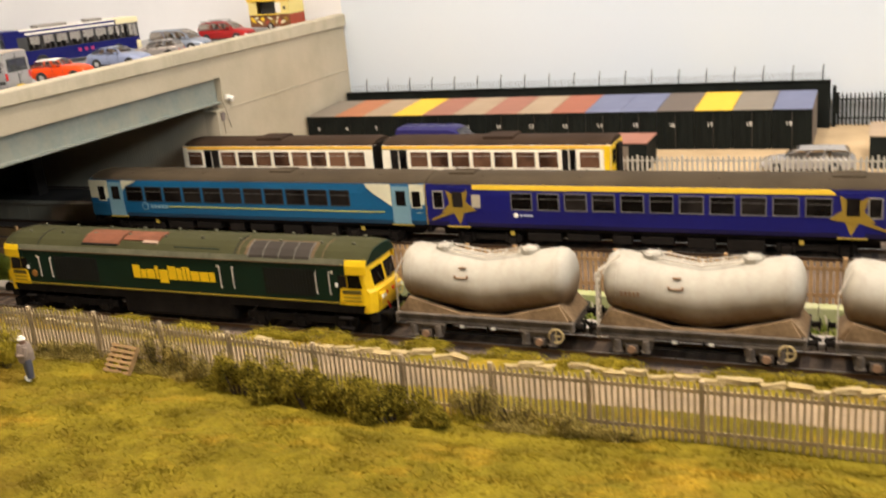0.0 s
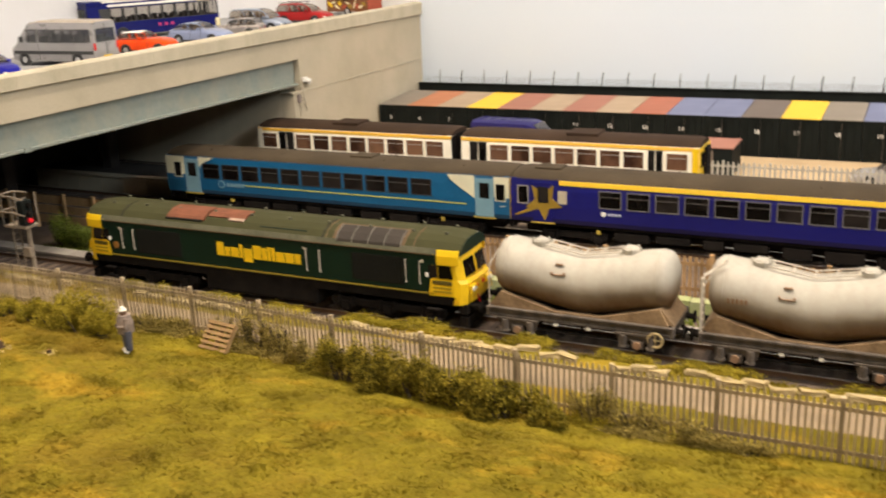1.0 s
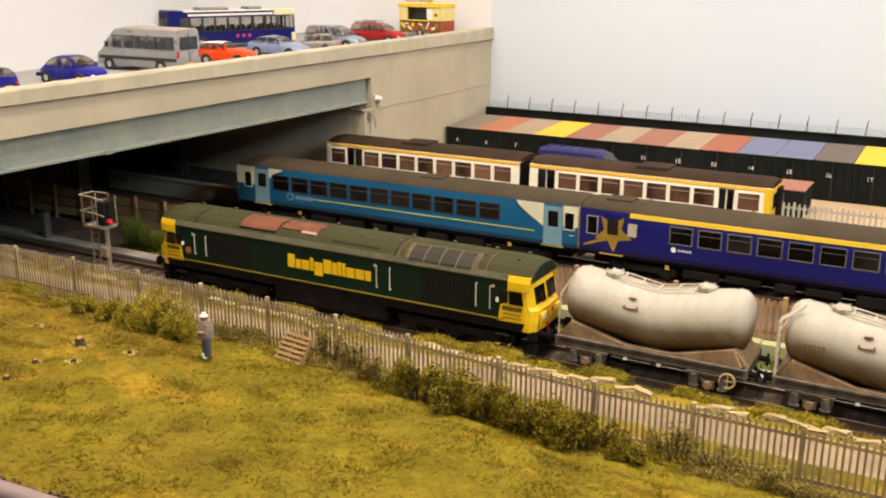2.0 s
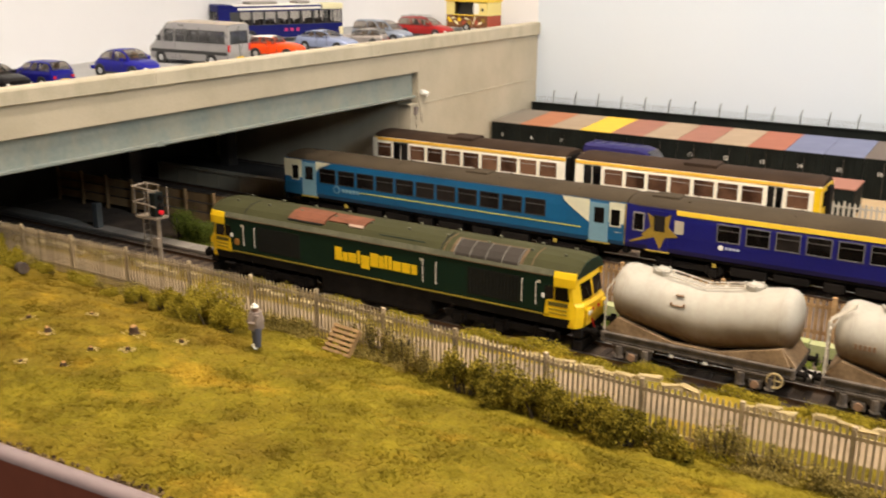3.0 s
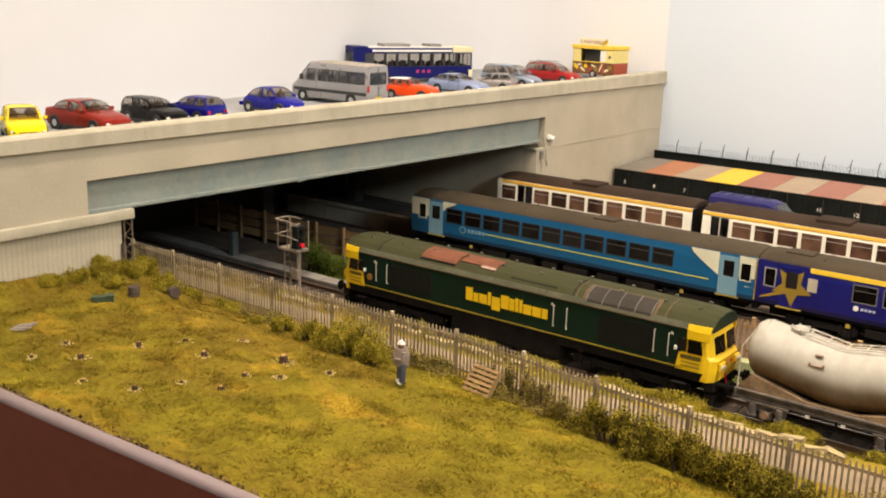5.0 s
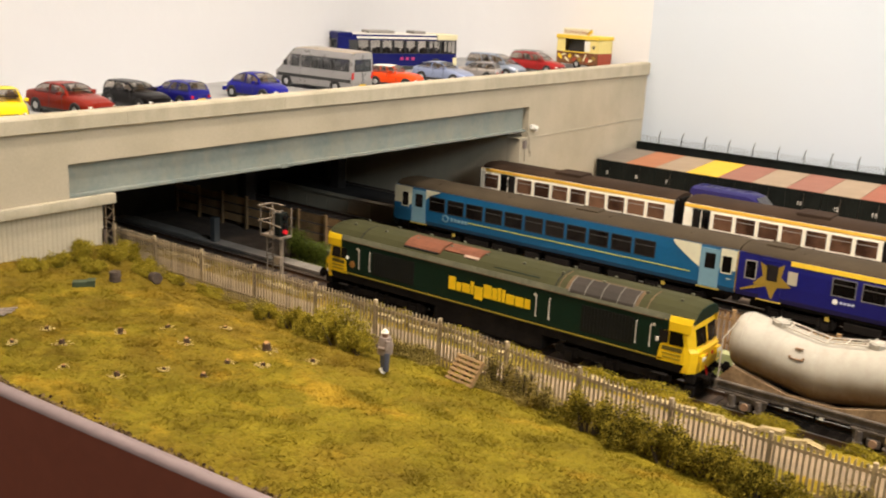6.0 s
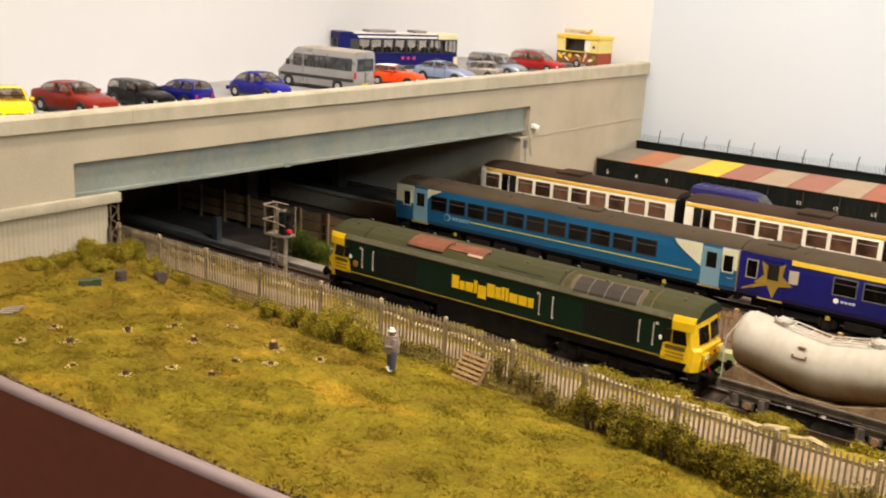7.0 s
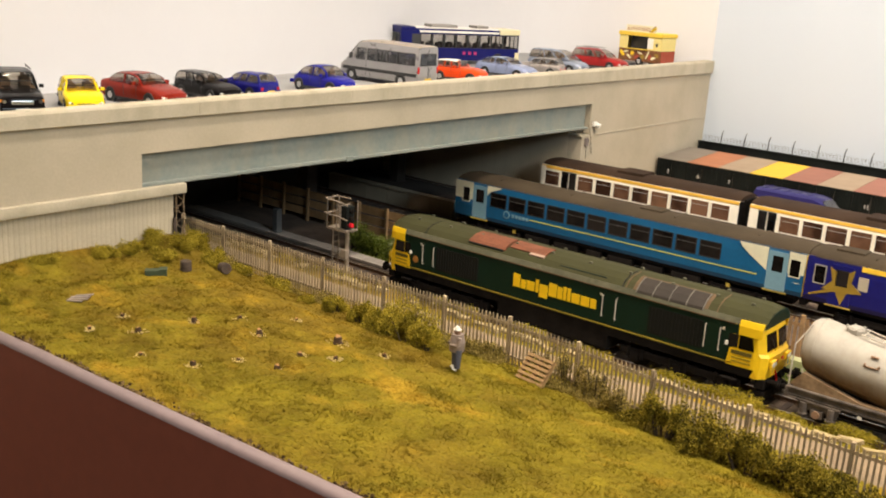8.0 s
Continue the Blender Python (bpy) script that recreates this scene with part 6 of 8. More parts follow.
def minibus(x, y, z, rz, size=0.86, tall=1.0):
    ob = thing("minibus", x, y, z, rz, "silver-grey minibus with tinted side windows and black rubbing strip", "van")
    shell(ob, SILVER_PAINT, GLASS_DIM, [(-3.3, 0.93, 0.35, 2.62), (-3.22, 0.98, 0.3, 2.68), (1.0, 0.98, 0.3, 2.72), (1.6, 0.98, 0.3, 2.60), (2.4, 0.97, 0.3, 1.80), (2.75, 0.94, 0.3, 1.42), (3.2, 0.84, 0.34, 1.14), (3.3, 0.74, 0.38, 1.0)], 1.45, 2.18,
          [(-3.05, -1.72), (-1.66, -0.42), (-0.36, 0.82), (1.05, 1.75)], (1.6, 2.4), size, tall, roof=VAN_ROOF, tail_gap=0.10)
    h = size * tall
    for s in (-1, 1):
        bm = bmesh.new()
        box(bm, -3.2 * size, 2.9 * size, s * 0.96 * size, s * 1.0 * size, 0.72 * h, 0.92 * h)
        part("rubbing_strip", bm, PLASTIC, ob, "black rubbing strip")
        for e in (-1.95, 2.15):
            bm = bmesh.new()
            rod(bm, (e * size, s * 0.85 * size, 0.35 * size), (e * size, s * 0.985 * size, 0.35 * size), 0.44 * size, 18)
            part("wheel_arch", bm, PLASTIC, ob)
            road_wheel(e, s, 0.98, 0.35, ob, size)
        boxes("tail_lamp", [(-3.32 * size, -3.2 * size, s * 0.80 * size, s * 0.955 * size, 0.95 * h, 1.38 * h)], LENS_RED, ob, bevel=0.02)
        boxes("headlight", [(3.05 * size, 3.26 * size, s * 0.55 * size, s * 0.82 * size, 0.8 * h, 1.02 * h)], LENS_CLEAR, ob, bevel=0.03)
        boxes("door_mirror", [(2.05 * size, 2.2 * size, s * 1.0 * size, s * 1.2 * size, 1.45 * h, 1.8 * h)], PLASTIC, ob, bevel=0.02)
        boxes("shut_line", [(0.92 * size, 0.94 * size, s * 0.96 * size, s * 0.983 * size, 0.4 * h, 2.3 * h)], PLASTIC, ob)
    boxes("rear_plate", [(-3.34 * size, -3.3 * size, -0.28 * size, 0.28 * size, 0.5 * h, 0.62 * h)], YELLOW, ob)
    boxes("rear_door_shut", [(-3.31 * size, -3.28 * size, -0.02 * size, 0.02 * size, 0.6 * h, 2.5 * h)], PLASTIC, ob)
    return ob


ROOF_PALE = material("pale_grey_bus_roof", (0.62, 0.60, 0.56), 0.5, vary=0.08, coarse=1.5)


def midibus(x, y, z, rz, size):
    ob = thing("single_deck_bus", x, y, z, rz, "dark blue single-deck bus with cream front and roof pods", "bus")
    tall = 0.98
    h = size * tall
    e = 5.25
    shell(ob, BUS_BLUE, CLEAR_GLASS, [(-e, 1.15, 0.35, 2.74), (-e + 0.1, 1.2, 0.3, 2.85), (e - 0.5, 1.2, 0.3, 2.85), (e, 1.12, 0.3, 2.76)], 1.32, 2.34,
          [(-3.6 + k * 1.05, -2.66 + k * 1.05) for k in range(7)] + [(3.78, 4.3), (4.4, 5.12)], (), size, tall, roof=ROOF_PALE, tail_gap=0.12, nose_gap=0.06, band_from=-4.35)
    bm = bmesh.new()
    box(bm, 3.4 * size, (e + 0.03) * size, -1.205 * size, 1.205 * size, 2.40 * h, 2.86 * h, bevel=0.06)
    part("cream_front_dome", bm, BUS_CREAM, ob, "cream front dome")
    bm = bmesh.new()
    box(bm, (e - 0.35) * size, (e + 0.03) * size, -1.205 * size, 1.205 * size, 0.35 * h, 1.0 * h, bevel=0.06)
    part("cream_front_corner", bm, BUS_CREAM, ob, "cream front lower panel")
    boxes("rear_dome", [((-e - 0.02) * size, (-e + 1.2) * size, -1.16 * size, 1.16 * size, 2.55 * h, 2.90 * h)], BUS_BLUE, ob, "blue rear roof dome", bevel=0.08)
    for s in (-1, 1):
        bm = bmesh.new()
        box(bm, -3.7 * size, 3.3 * size, s * 1.13 * size, s * 1.19 * size, 2.46 * h, 2.62 * h)
        part("fleet_strip", bm, WHITE, ob, "white strip with unreadable lettering")
        for k in range(3):
            boxes("advert_block", [((0.1 + k * 0.5) * size, (0.36 + k * 0.5) * size, s * 1.195 * size, s * 1.208 * size, 0.78 * h, 1.02 * h)], ADVERT, ob, "small pink-red advert block")
        for v in (-2.75, 3.3):
            bm = bmesh.new()
            rod(bm, (v * size, s * 1.05 * size, 0.42 * size), (v * size, s * 1.205 * size, 0.42 * size), 0.50 * size, 18)
            part("wheel_arch", bm, PLASTIC, ob)
            road_wheel(v, s, 1.2, 0.42, ob, size)
        boxes("tail_lamp", [((-e - 0.015) * size, (-e + 0.05) * size, s * 0.9 * size, s * 1.08 * size, 0.8 * h, 1.2 * h)], LENS_RED, ob, bevel=0.01)
    for a, b in ((-2.5, -0.2), (1.5, 2.6)):
        bm = bmesh.new()
        box(bm, a * size, b * size, -0.7 * size, 0.7 * size, 2.84 * h, 3.06 * h, bevel=0.05)
        part("roof_pod", bm, ROOF_POD, ob, "grey roof pod")
    return ob


ADVERT = material("pink_red_advert_print", (0.36, 0.02, 0.12), 0.4, vary=0.1, bump=0)
ROOF_POD = material("grey_roof_pod_plastic", (0.26, 0.24, 0.22), 0.6, vary=0.1)


KIOSK_YELLOW = material("bright_yellow_kiosk_paint", (0.80, 0.55, 0.05), 0.5, vary=0.06)
KIOSK_PALE = material("pale_yellow_kiosk_paint", (0.75, 0.62, 0.22), 0.5, vary=0.06)
KIOSK_CREAM = material("cream_kiosk_print", (0.80, 0.74, 0.50), 0.5, vary=0.06)
KIOSK_RED = material("brick_red_kiosk_print", (0.33, 0.055, 0.025), 0.5, vary=0.15)
KIOSK_BROWN = material("brown_food_print", (0.17, 0.065, 0.02), 0.5, vary=0.4, coarse=0.5, fine=0.15)


def hot_dog_stall(x, y, z, rz):
    ob = thing("hot_dog_stall", x, y, z, rz, "yellow and brown hot dog trailer with serving hatch", "food stall")
    L, W = 2.08, 1.0
    bm = bmesh.new()
    for a, b, c, d in ((-L, -1.25, 1.15, 2.05), (0.75, L, 1.15, 2.05)):
        box(bm, a, b, -W, -W + 0.06, c, d)
    box(bm, -L, L, W - 0.06, W, 1.15, 2.05)
    box(bm, -L, -L + 0.06, -W, W, 1.15, 2.05)
    box(bm, L - 0.06, L, -W, W, 1.15, 2.05)
    part("upper_wall", bm, KIOSK_PALE, ob)
    bm = bmesh.new()
    box(bm, -L, L, -W, W, 0.30, 1.15, bevel=0.03)
    part("lower_wall", bm, KIOSK_BROWN, ob, "brown lower panel printed with food")
    bm = bmesh.new()
    box(bm, -L - 0.08, L + 0.08, -W - 0.1, W + 0.1, 2.05, 2.32, bevel=0.05)
    part("roof_canopy", bm, KIOSK_YELLOW, ob, "bright yellow roof valance")
    # dark sheet stands in for the shade inside the stall
    boxes("hatch_interior", [(-1.25, 0.75, -W + 0.5, -W + 0.54, 1.15, 2.05)], PLASTIC, ob, "dark sheet standing for the shaded interior behind the hatch")
    boxes("counter", [(-1.3, 0.8, -W - 0.2, -W + 0.1, 1.13, 1.19)], KIOSK_YELLOW, ob, bevel=0.01)
    # printed food: rolls, round burgers, drinking straws and cups, thin discs and bars on the panel
    for px, pz, wide, tall, turn, ink in ((-1.72, 0.80, 0.30, 0.13, -35, YELLOW), (-1.35, 0.93, 0.24, 0.07, 10, KIOSK_CREAM), (-1.02, 0.62, 0.28, 0.08, -30, KIOSK_CREAM), (-0.72, 0.86, 0.19, 0.16, 0, YELLOW), (-0.28, 0.62, 0.22, 0.14, 20, KIOSK_RED),
                                          (0.05, 0.90, 0.26, 0.06, -15, KIOSK_CREAM), (0.30, 0.66, 0.20, 0.15, 0, STAR_GOLD), (0.78, 0.80, 0.34, 0.06, 62, KIOSK_CREAM), (1.02, 0.66, 0.16, 0.20, 0, KIOSK_RED), (1.35, 0.62, 0.25, 0.09, 15, KIOSK_CREAM), (1.68, 0.82, 0.20, 0.13, -20, STAR_GOLD)):
        bm = bmesh.new()
        c, d = math.cos(math.radians(turn)), math.sin(math.radians(turn))
        ring = [(wide * math.cos(a), tall * math.sin(a)) for a in [2 * math.pi * i / 12 for i in range(12)]]
        prism(bm, [(px + u * c - v * d, pz + u * d + v * c) for u, v in ring], "y", -W - 0.012, -W + 0.01)
        part("food_print", bm, ink, ob, "printed snack shape")
    boxes("price_board", [(0.72, 1.25, -W - 0.02, -W, 1.25, 1.95)], WHITE, ob, "white price board")
    boxes("end_panel", [(L, L + 0.012, -W + 0.02, W - 0.02, 0.34, 1.13)], KIOSK_RED, ob, "plain red-brown end panel")
    bm = bmesh.new()
    rod(bm, (1.62, -W - 0.02, 1.55), (1.62, -W + 0.01, 1.55), 0.12, 12)
    part("vent", bm, PLASTIC, ob, "round black vent")
    sign = boxes("sign_board", [(-1.5, 1.45, -W - 0.02, -W + 0.05, 2.32, 2.78)], KIOSK_CREAM, ob, "pale roof sign board", bevel=0.01)
    words("HOT DOGS", 0.30, KIOSK_RED, sign, Matrix.Translation((0.05, -W - 0.03, 2.52)) @ Matrix.Rotation(math.radians(90), 4, "X"))
    for k, (u, lean, tall) in enumerate(((-1.36, 0.10, 0.26), (-1.18, -0.05, 0.16), (-1.02, 0.06, 0.22), (-0.86, 0.03, 0.28))):
        bm = bmesh.new()
        rod(bm, (u, -W - 0.028, 2.42), (u + lean, -W - 0.028, 2.42 + tall), 0.022, 6)
        part("script_stroke", bm, KIOSK_RED, sign, "red stroke of unreadable script")
    bm = bmesh.new()
    rod(bm, (0.98, -W - 0.05, 2.40), (1.38, -W - 0.05, 2.70), 0.10, 10, 0.12)
    part("roll_emblem", bm, YELLOW, sign, "yellow bread roll emblem")
    bm = bmesh.new()
    rod(bm, (0.90, -W - 0.12, 2.42), (1.40, -W - 0.12, 2.78), 0.035, 8)
    part("sausage_emblem", bm, KIOSK_BROWN, sign)
    for s in (-1, 1):
        road_wheel(0.0, s, W, 0.32, ob, 1.0)
    ob.scale = (1.0, 1.0, 1.17)
    return ob


minibus(-47.0, 39.3, DECK, 181, 0.94, 0.94)
midibus(-54.3, 54.55, DECK, 66, 0.93)
hot_dog_stall(-47.2, 71.0, DECK, -6)


def cargo_van(x, y, z, rz, paint, label, size=0.95):
    ob = thing("cargo_van", x, y, z, rz, label, "van")
    bm = bmesh.new()
    box_vehicle(bm, size, [(-2.9, 0.92, 0.35, 1.5, 2.05), (-2.8, 0.97, 0.3, 1.5, 2.2), (0.9, 0.97, 0.3, 1.5, 2.22), (1.4, 0.97, 0.3, 1.45, 2.1), (2.1, 0.96, 0.3, 1.2, 1.45), (2.6, 0.92, 0.3, 0.95, 1.15), (2.9, 0.78, 0.36, 0.75, 0.9)])
    part("body", bm, paint, ob, smooth=35)
    for k in range(5):
        bm = bmesh.new()
        box(bm, (-2.5 + k * 0.72) * size, (-2.42 + k * 0.72) * size, -0.66 * size, 0.66 * size, 2.19 * size, 2.245 * size, bevel=0.01)
        part("roof_rib", bm, paint, ob)
    bm = bmesh.new()
    prism(bm, [(1.45 * size, 2.06 * size), (2.07 * size, 1.48 * size), (2.1 * size, 1.52 * size), (1.48 * size, 2.1 * size)], "y", -0.72 * size, 0.72 * size)
    part("windscreen", bm, GLASS_CAR, ob)
    for s in (-1, 1):
        bm = bmesh.new()
        prism(bm, [(0.8 * size, 1.25 * size), (1.95 * size, 1.25 * size), (1.45 * size, 1.8 * size), (0.8 * size, 1.8 * size)], "y", s * 0.95 * size, s * 0.985 * size)
        part("cab_window", bm, GLASS_CAR, ob)
        for e in (-1.8, 1.9):
            road_wheel(e, s, 0.97, 0.34, ob, size)
        boxes("headlight", [(2.6 * size, 2.88 * size, s * 0.5 * size, s * 0.8 * size, 0.75 * size, 0.92 * size)], LENS_CLEAR, ob)
    return ob


cargo_van(-29.6, 62.6, 0.12, -4, PURPLE_PAINT, "dark blue panel van parked in the yard", 1.1)
road_car("yard_car", -4.9, 59.9, 0.12, 181, "silver car parked behind the yard fence", SILVER_PAINT, 5.4, 1.8, 1.50, 0.92, SALOON, (0.03, 0.10, 0.58, 0.74), size=0.98, group="", rack=False)

# ---- storage yard ----
ROOFS = {
    "grey": material("grey_brown_card_roof", (0.22, 0.19, 0.155), 0.7, vary=0.1), "orange": material("orange_card_roof", (0.41, 0.165, 0.08), 0.7, vary=0.1),
    "tan": material("tan_card_roof", (0.36, 0.27, 0.185), 0.7, vary=0.1), "yellow": material("yellow_card_roof", (0.72, 0.47, 0.035), 0.7, vary=0.06),
    "salmon": material("salmon_card_roof", (0.31, 0.135, 0.095), 0.7, vary=0.1), "blue": material("slate_blue_card_roof", (0.15, 0.17, 0.28), 0.7, vary=0.1),
    "brown": material("dark_brown_card_roof", (0.13, 0.105, 0.09), 0.7, vary=0.1), "rust": material("rust_red_card_roof", (0.33, 0.115, 0.07), 0.7, vary=0.1)}
CONT_SIDE = material("brown_grey_container_side", (0.14, 0.11, 0.085), 0.7, vary=0.15)
order = ["grey", "orange", "tan", "yellow", "salmon", "tan", "salmon", "tan", "rust", "blue", "blue", "brown", "yellow", "grey", "blue"]
names = {"grey": "grey", "orange": "orange", "tan": "tan", "yellow": "yellow", "salmon": "salmon pink", "blue": "slate blue", "brown": "dark brown", "rust": "rust red"}
for k, colour in enumerate(order):
    x0 = -42.36 + k * 2.495
    ob = thing("storage_container", x0 + 1.245, 65.7, 0.12, 0, f"black storage container with {names[colour]} roof", "container", "row of storage containers")
    w = 1.225
    bm = bmesh.new()
    prism(bm, [(0.05, 0.0), (5.4, 0.0), (5.4, 2.88), (0.05, 2.60)], "x", -w, w)
    part("body", bm, CONT_SIDE, ob)
    for s in (-1, 1):
        bm = bmesh.new()
        a, b = sorted((s * 0.02, s * (w - 0.06)))
        box(bm, a, b, -0.02, 0.06, 0.12, 2.46, bevel=0.01)
        for j in range(5):
            v = a + 0.12 + j * (b - a - 0.2) / 4
            box(bm, v - 0.04, v + 0.04, -0.05, -0.01, 0.2, 2.4)
        door = part("door", bm, BLACK_STEEL, ob, "black corrugated door leaf")
        for v in (s * 0.3, s * 0.8):
            bm = bmesh.new()
            rod(bm, (v, -0.09, 0.15), (v, -0.09, 2.42), 0.025, 6)
            part("lock_bar", bm, BLACK_STEEL, door)
    bm = bmesh.new()
    for a, b, c, d in ((-w, w, 0.0, 0.12), (-w, w, 2.46, 2.6), (-w, -w + 0.07, 0.12, 2.46), (w - 0.07, w, 0.12, 2.46)):
        box(bm, a, b, -0.05, 0.06, c, d)
    part("door_frame", bm, BLACK_STEEL, ob)
    bm = bmesh.new()
    prism(bm, [(-0.04, 2.61), (5.42, 2.89), (5.42, 2.93), (-0.04, 2.65)], "x", -w, w)
    part("roof", bm, ROOFS[colour], ob, f"{names[colour]} roof sheet")
    words(str(5 + k), 0.40, WHITE, ob, Matrix.Translation((-0.2, -0.11, 1.68)) @ Matrix.Rotation(math.radians(90), 4, "X"), "unit_number")

# dark boundary wall with razor wire behind the containers
wall = thing("boundary_wall", 0, 72.5, 0.12, 0, "black boundary wall topped with razor wire", "wall")
bm = bmesh.new()
box(bm, -42.3, -4.2, -0.12, 0.12, 0, 3.28)
box(bm, -42.3, -4.2, -0.2, 0.16, 3.28, 3.38)
part("panel", bm, BLACK_STEEL, wall)
x = -40.4
while x < -4.5:
    bm = bmesh.new()
    rod(bm, (x, 0, 3.3), (x + 0.04, 0, 4.1), 0.04, 5)
    rod(bm, (x + 0.04, 0, 4.1), (x + 0.10, 0.1, 4.45), 0.03, 5)
    part("wire_post", bm, BLACK_STEEL, wall)
    x += 1.98
bm = bmesh.new()
turns, n = 140, 12
pts = [Vector((-41.9 + 37.4 * i / (turns * n) + 0.13 * math.cos(2 * math.pi * i / n), 0.13 * math.cos(2 * math.pi * i / n), 3.64 + 0.28 * math.sin(2 * math.pi * i / n))) for i in range(turns * n + 1)]
loft(bm, [[p + Vector((0.013 * math.cos(a), 0.013 * math.sin(a), 0.010 * math.sin(a + 1))) for a in (0.5, 2.6, 4.7)] for p in pts])
part("razor_wire", bm, material("dull_grey_wire", (0.06, 0.057, 0.055), 0.5, vary=0.2), wall, "coils of razor wire")


def palisade(name, label, line, base, high, spacing, bay, mat, thick=0.055, tip=0.16, upper=0.80):
    """Upright pales on two rails between posts, along points (x, y)."""
    ob = thing(name, 0, 0, 0, 0, label, "fence")
    run = [Vector(p) for p in line]
    bm = bmesh.new()
    prism(bm, [(-thick, 0), (thick, 0), (thick, high - tip), (thick * 0.3, high), (-thick * 0.3, high), (-thick, high - tip)], "y", -0.016, 0.016)
    pale = part("pale", bm, mat, ob)
    bm = bmesh.new()
    box(bm, -0.06, 0.06, 0.03, 0.15, -0.3, high + 0.03)
    post = part("post", bm, mat, ob)
    started = {"pale": False, "post": False}

    def put(kind, ob_kind, x, y, z, rz):
        if not started[kind]:
            ob_kind.matrix_basis = pose(x * S, y * S, z * S, 0, 0, rz)
            started[kind] = True
        else:
            repeat(ob_kind, x, y, z, 0, 0, rz)

    for a, b in zip(run, run[1:]):
        d = b - a
        rz = math.degrees(math.atan2(d.y, d.x))
        zs = [base(p.x, p.y) if callable(base) else base for p in (a, b)]
        count = max(1, round(d.length / spacing))
        for i in range(count):
            p = a.lerp(b, i / count)
            put("pale", pale, p.x, p.y, zs[0] + (zs[1] - zs[0]) * i / count + random.uniform(-0.02, 0.02), rz + random.uniform(-1.5, 1.5))
        put("post", post, a.x, a.y, zs[0], rz)
        for f in (0.22, upper):
            bm = bmesh.new()
            off = Vector((-d.y, d.x)).normalized() * 0.05
            p, q = a + off, b + off
            loft(bm, [[(p.x, p.y - 0.02, zs[0] + high * f - 0.05), (p.x, p.y + 0.02, zs[0] + high * f - 0.05), (p.x, p.y + 0.02, zs[0] + high * f + 0.05), (p.x, p.y - 0.02, zs[0] + high * f + 0.05)],
                      [(q.x, q.y - 0.02, zs[1] + high * f - 0.05), (q.x, q.y + 0.02, zs[1] + high * f - 0.05), (q.x, q.y + 0.02, zs[1] + high * f + 0.05), (q.x, q.y - 0.02, zs[1] + high * f + 0.05)]])
            part("rail", bm, mat, ob)
    return ob


palisade("palisade_fence", "dark steel palisade fence at the back of the yard", [(-3.7 + 2.7 * k, 73.3) for k in range(6)], 0.12, 2.3, 0.27, 2.7, BLACK_STEEL, 0.06)
palisade("palisade_fence", "low galvanised palisade fence along the yard", [(-17.2 + 2.7 * k, 57.6) for k in range(10)], 0.02, 1.5, 0.30, 2.7, PALING_LIGHT, 0.07)
gate = thing("gate_post", -3.95, 72.9, 0.12, 0, "black steel gate post at the wall's end", "post")
bm = bmesh.new()
box(bm, -0.12, 0.12, -0.12, 0.12, 0, 2.9, bevel=0.02)
part("shaft", bm, BLACK_STEEL, gate)
bm = bmesh.new()
box(bm, 0.12, 0.34, -0.06, 0.06, 0.9, 2.4, bevel=0.03)
part("hinge_plate", bm, BLACK_STEEL, gate)
for x0, x1, y0, y1, high, roof, label in ((-17.6, -14.3, 59.4, 62.4, 1.75, "salmon", "small dark cabin with a salmon pink roof"), (-1.5, 3.2, 60.4, 64.6, 1.9, "tan", "low dark cabin with a pale roof")):
    ob = thing("site_cabin", (x0 + x1) / 2, (y0 + y1) / 2, 0.12, 0, label, "cabin")
    w, d = (x1 - x0) / 2, (y1 - y0) / 2
    bm = bmesh.new()
    box(bm, -w, w, -d, d, 0, high, bevel=0.03)
    part("body", bm, BLACK_STEEL, ob)
    bm = bmesh.new()
    box(bm, -w - 0.05, w + 0.05, -d - 0.05, d + 0.05, high, high + 0.08, bevel=0.02)
    part("roof", bm, ROOFS[roof], ob)
    boxes("door", [(-0.5, 0.5, -d - 0.03, -d, 0.1, high - 0.15)], CONT_SIDE, ob)

# ---- between the tracks: timber fence, kerb, trough, platform ----
fence = thing("timber_fence", 0, 39.4, -0.6, 0, "brown timber board fence between the tracks", "fence")
bm = bmesh.new()
box(bm, -0.09, 0.09, -0.16, 0.0, 0.0, 2.18, bevel=0.015)
post = part("post", bm, TIMBER, fence)
bm = bmesh.new()
box(bm, 0.0, 2.33, 0.0, 0.06, -0.24, 0.24)
board = part("board", bm, TIMBER, fence)
fresh = True
x = -60.6
while x < 16:
    if x < -32:
        for z in (0.55, 1.15, 1.75):
            if fresh:
                board.matrix_basis = pose(x * S, 0, z * S)
            else:
                repeat(board, x, 0, z, random.uniform(-1, 1))
            if fresh:
                post.matrix_basis = pose(x * S, 0, 0)
                fresh = False
    repeat(post, x, 0, 0)
    x += 2.34
bm = bmesh.new()
box(bm, -0.07, 0.07, 0.0, 0.05, 0.0, 1.95)
slat = part("slat", bm, TIMBER, fence)
x = -31.9
slat.matrix_basis = pose(x * S, 0, 0)
while x < 14:
    x += 0.25
    repeat(slat, x, random.uniform(0, 0.01), random.uniform(-0.03, 0.03))
for z in (0.4, 1.55):
    bm = bmesh.new()
    box(bm, -32, 14.5, 0.05, 0.11, z, z + 0.14)
    part("rail", bm, TIMBER, fence)

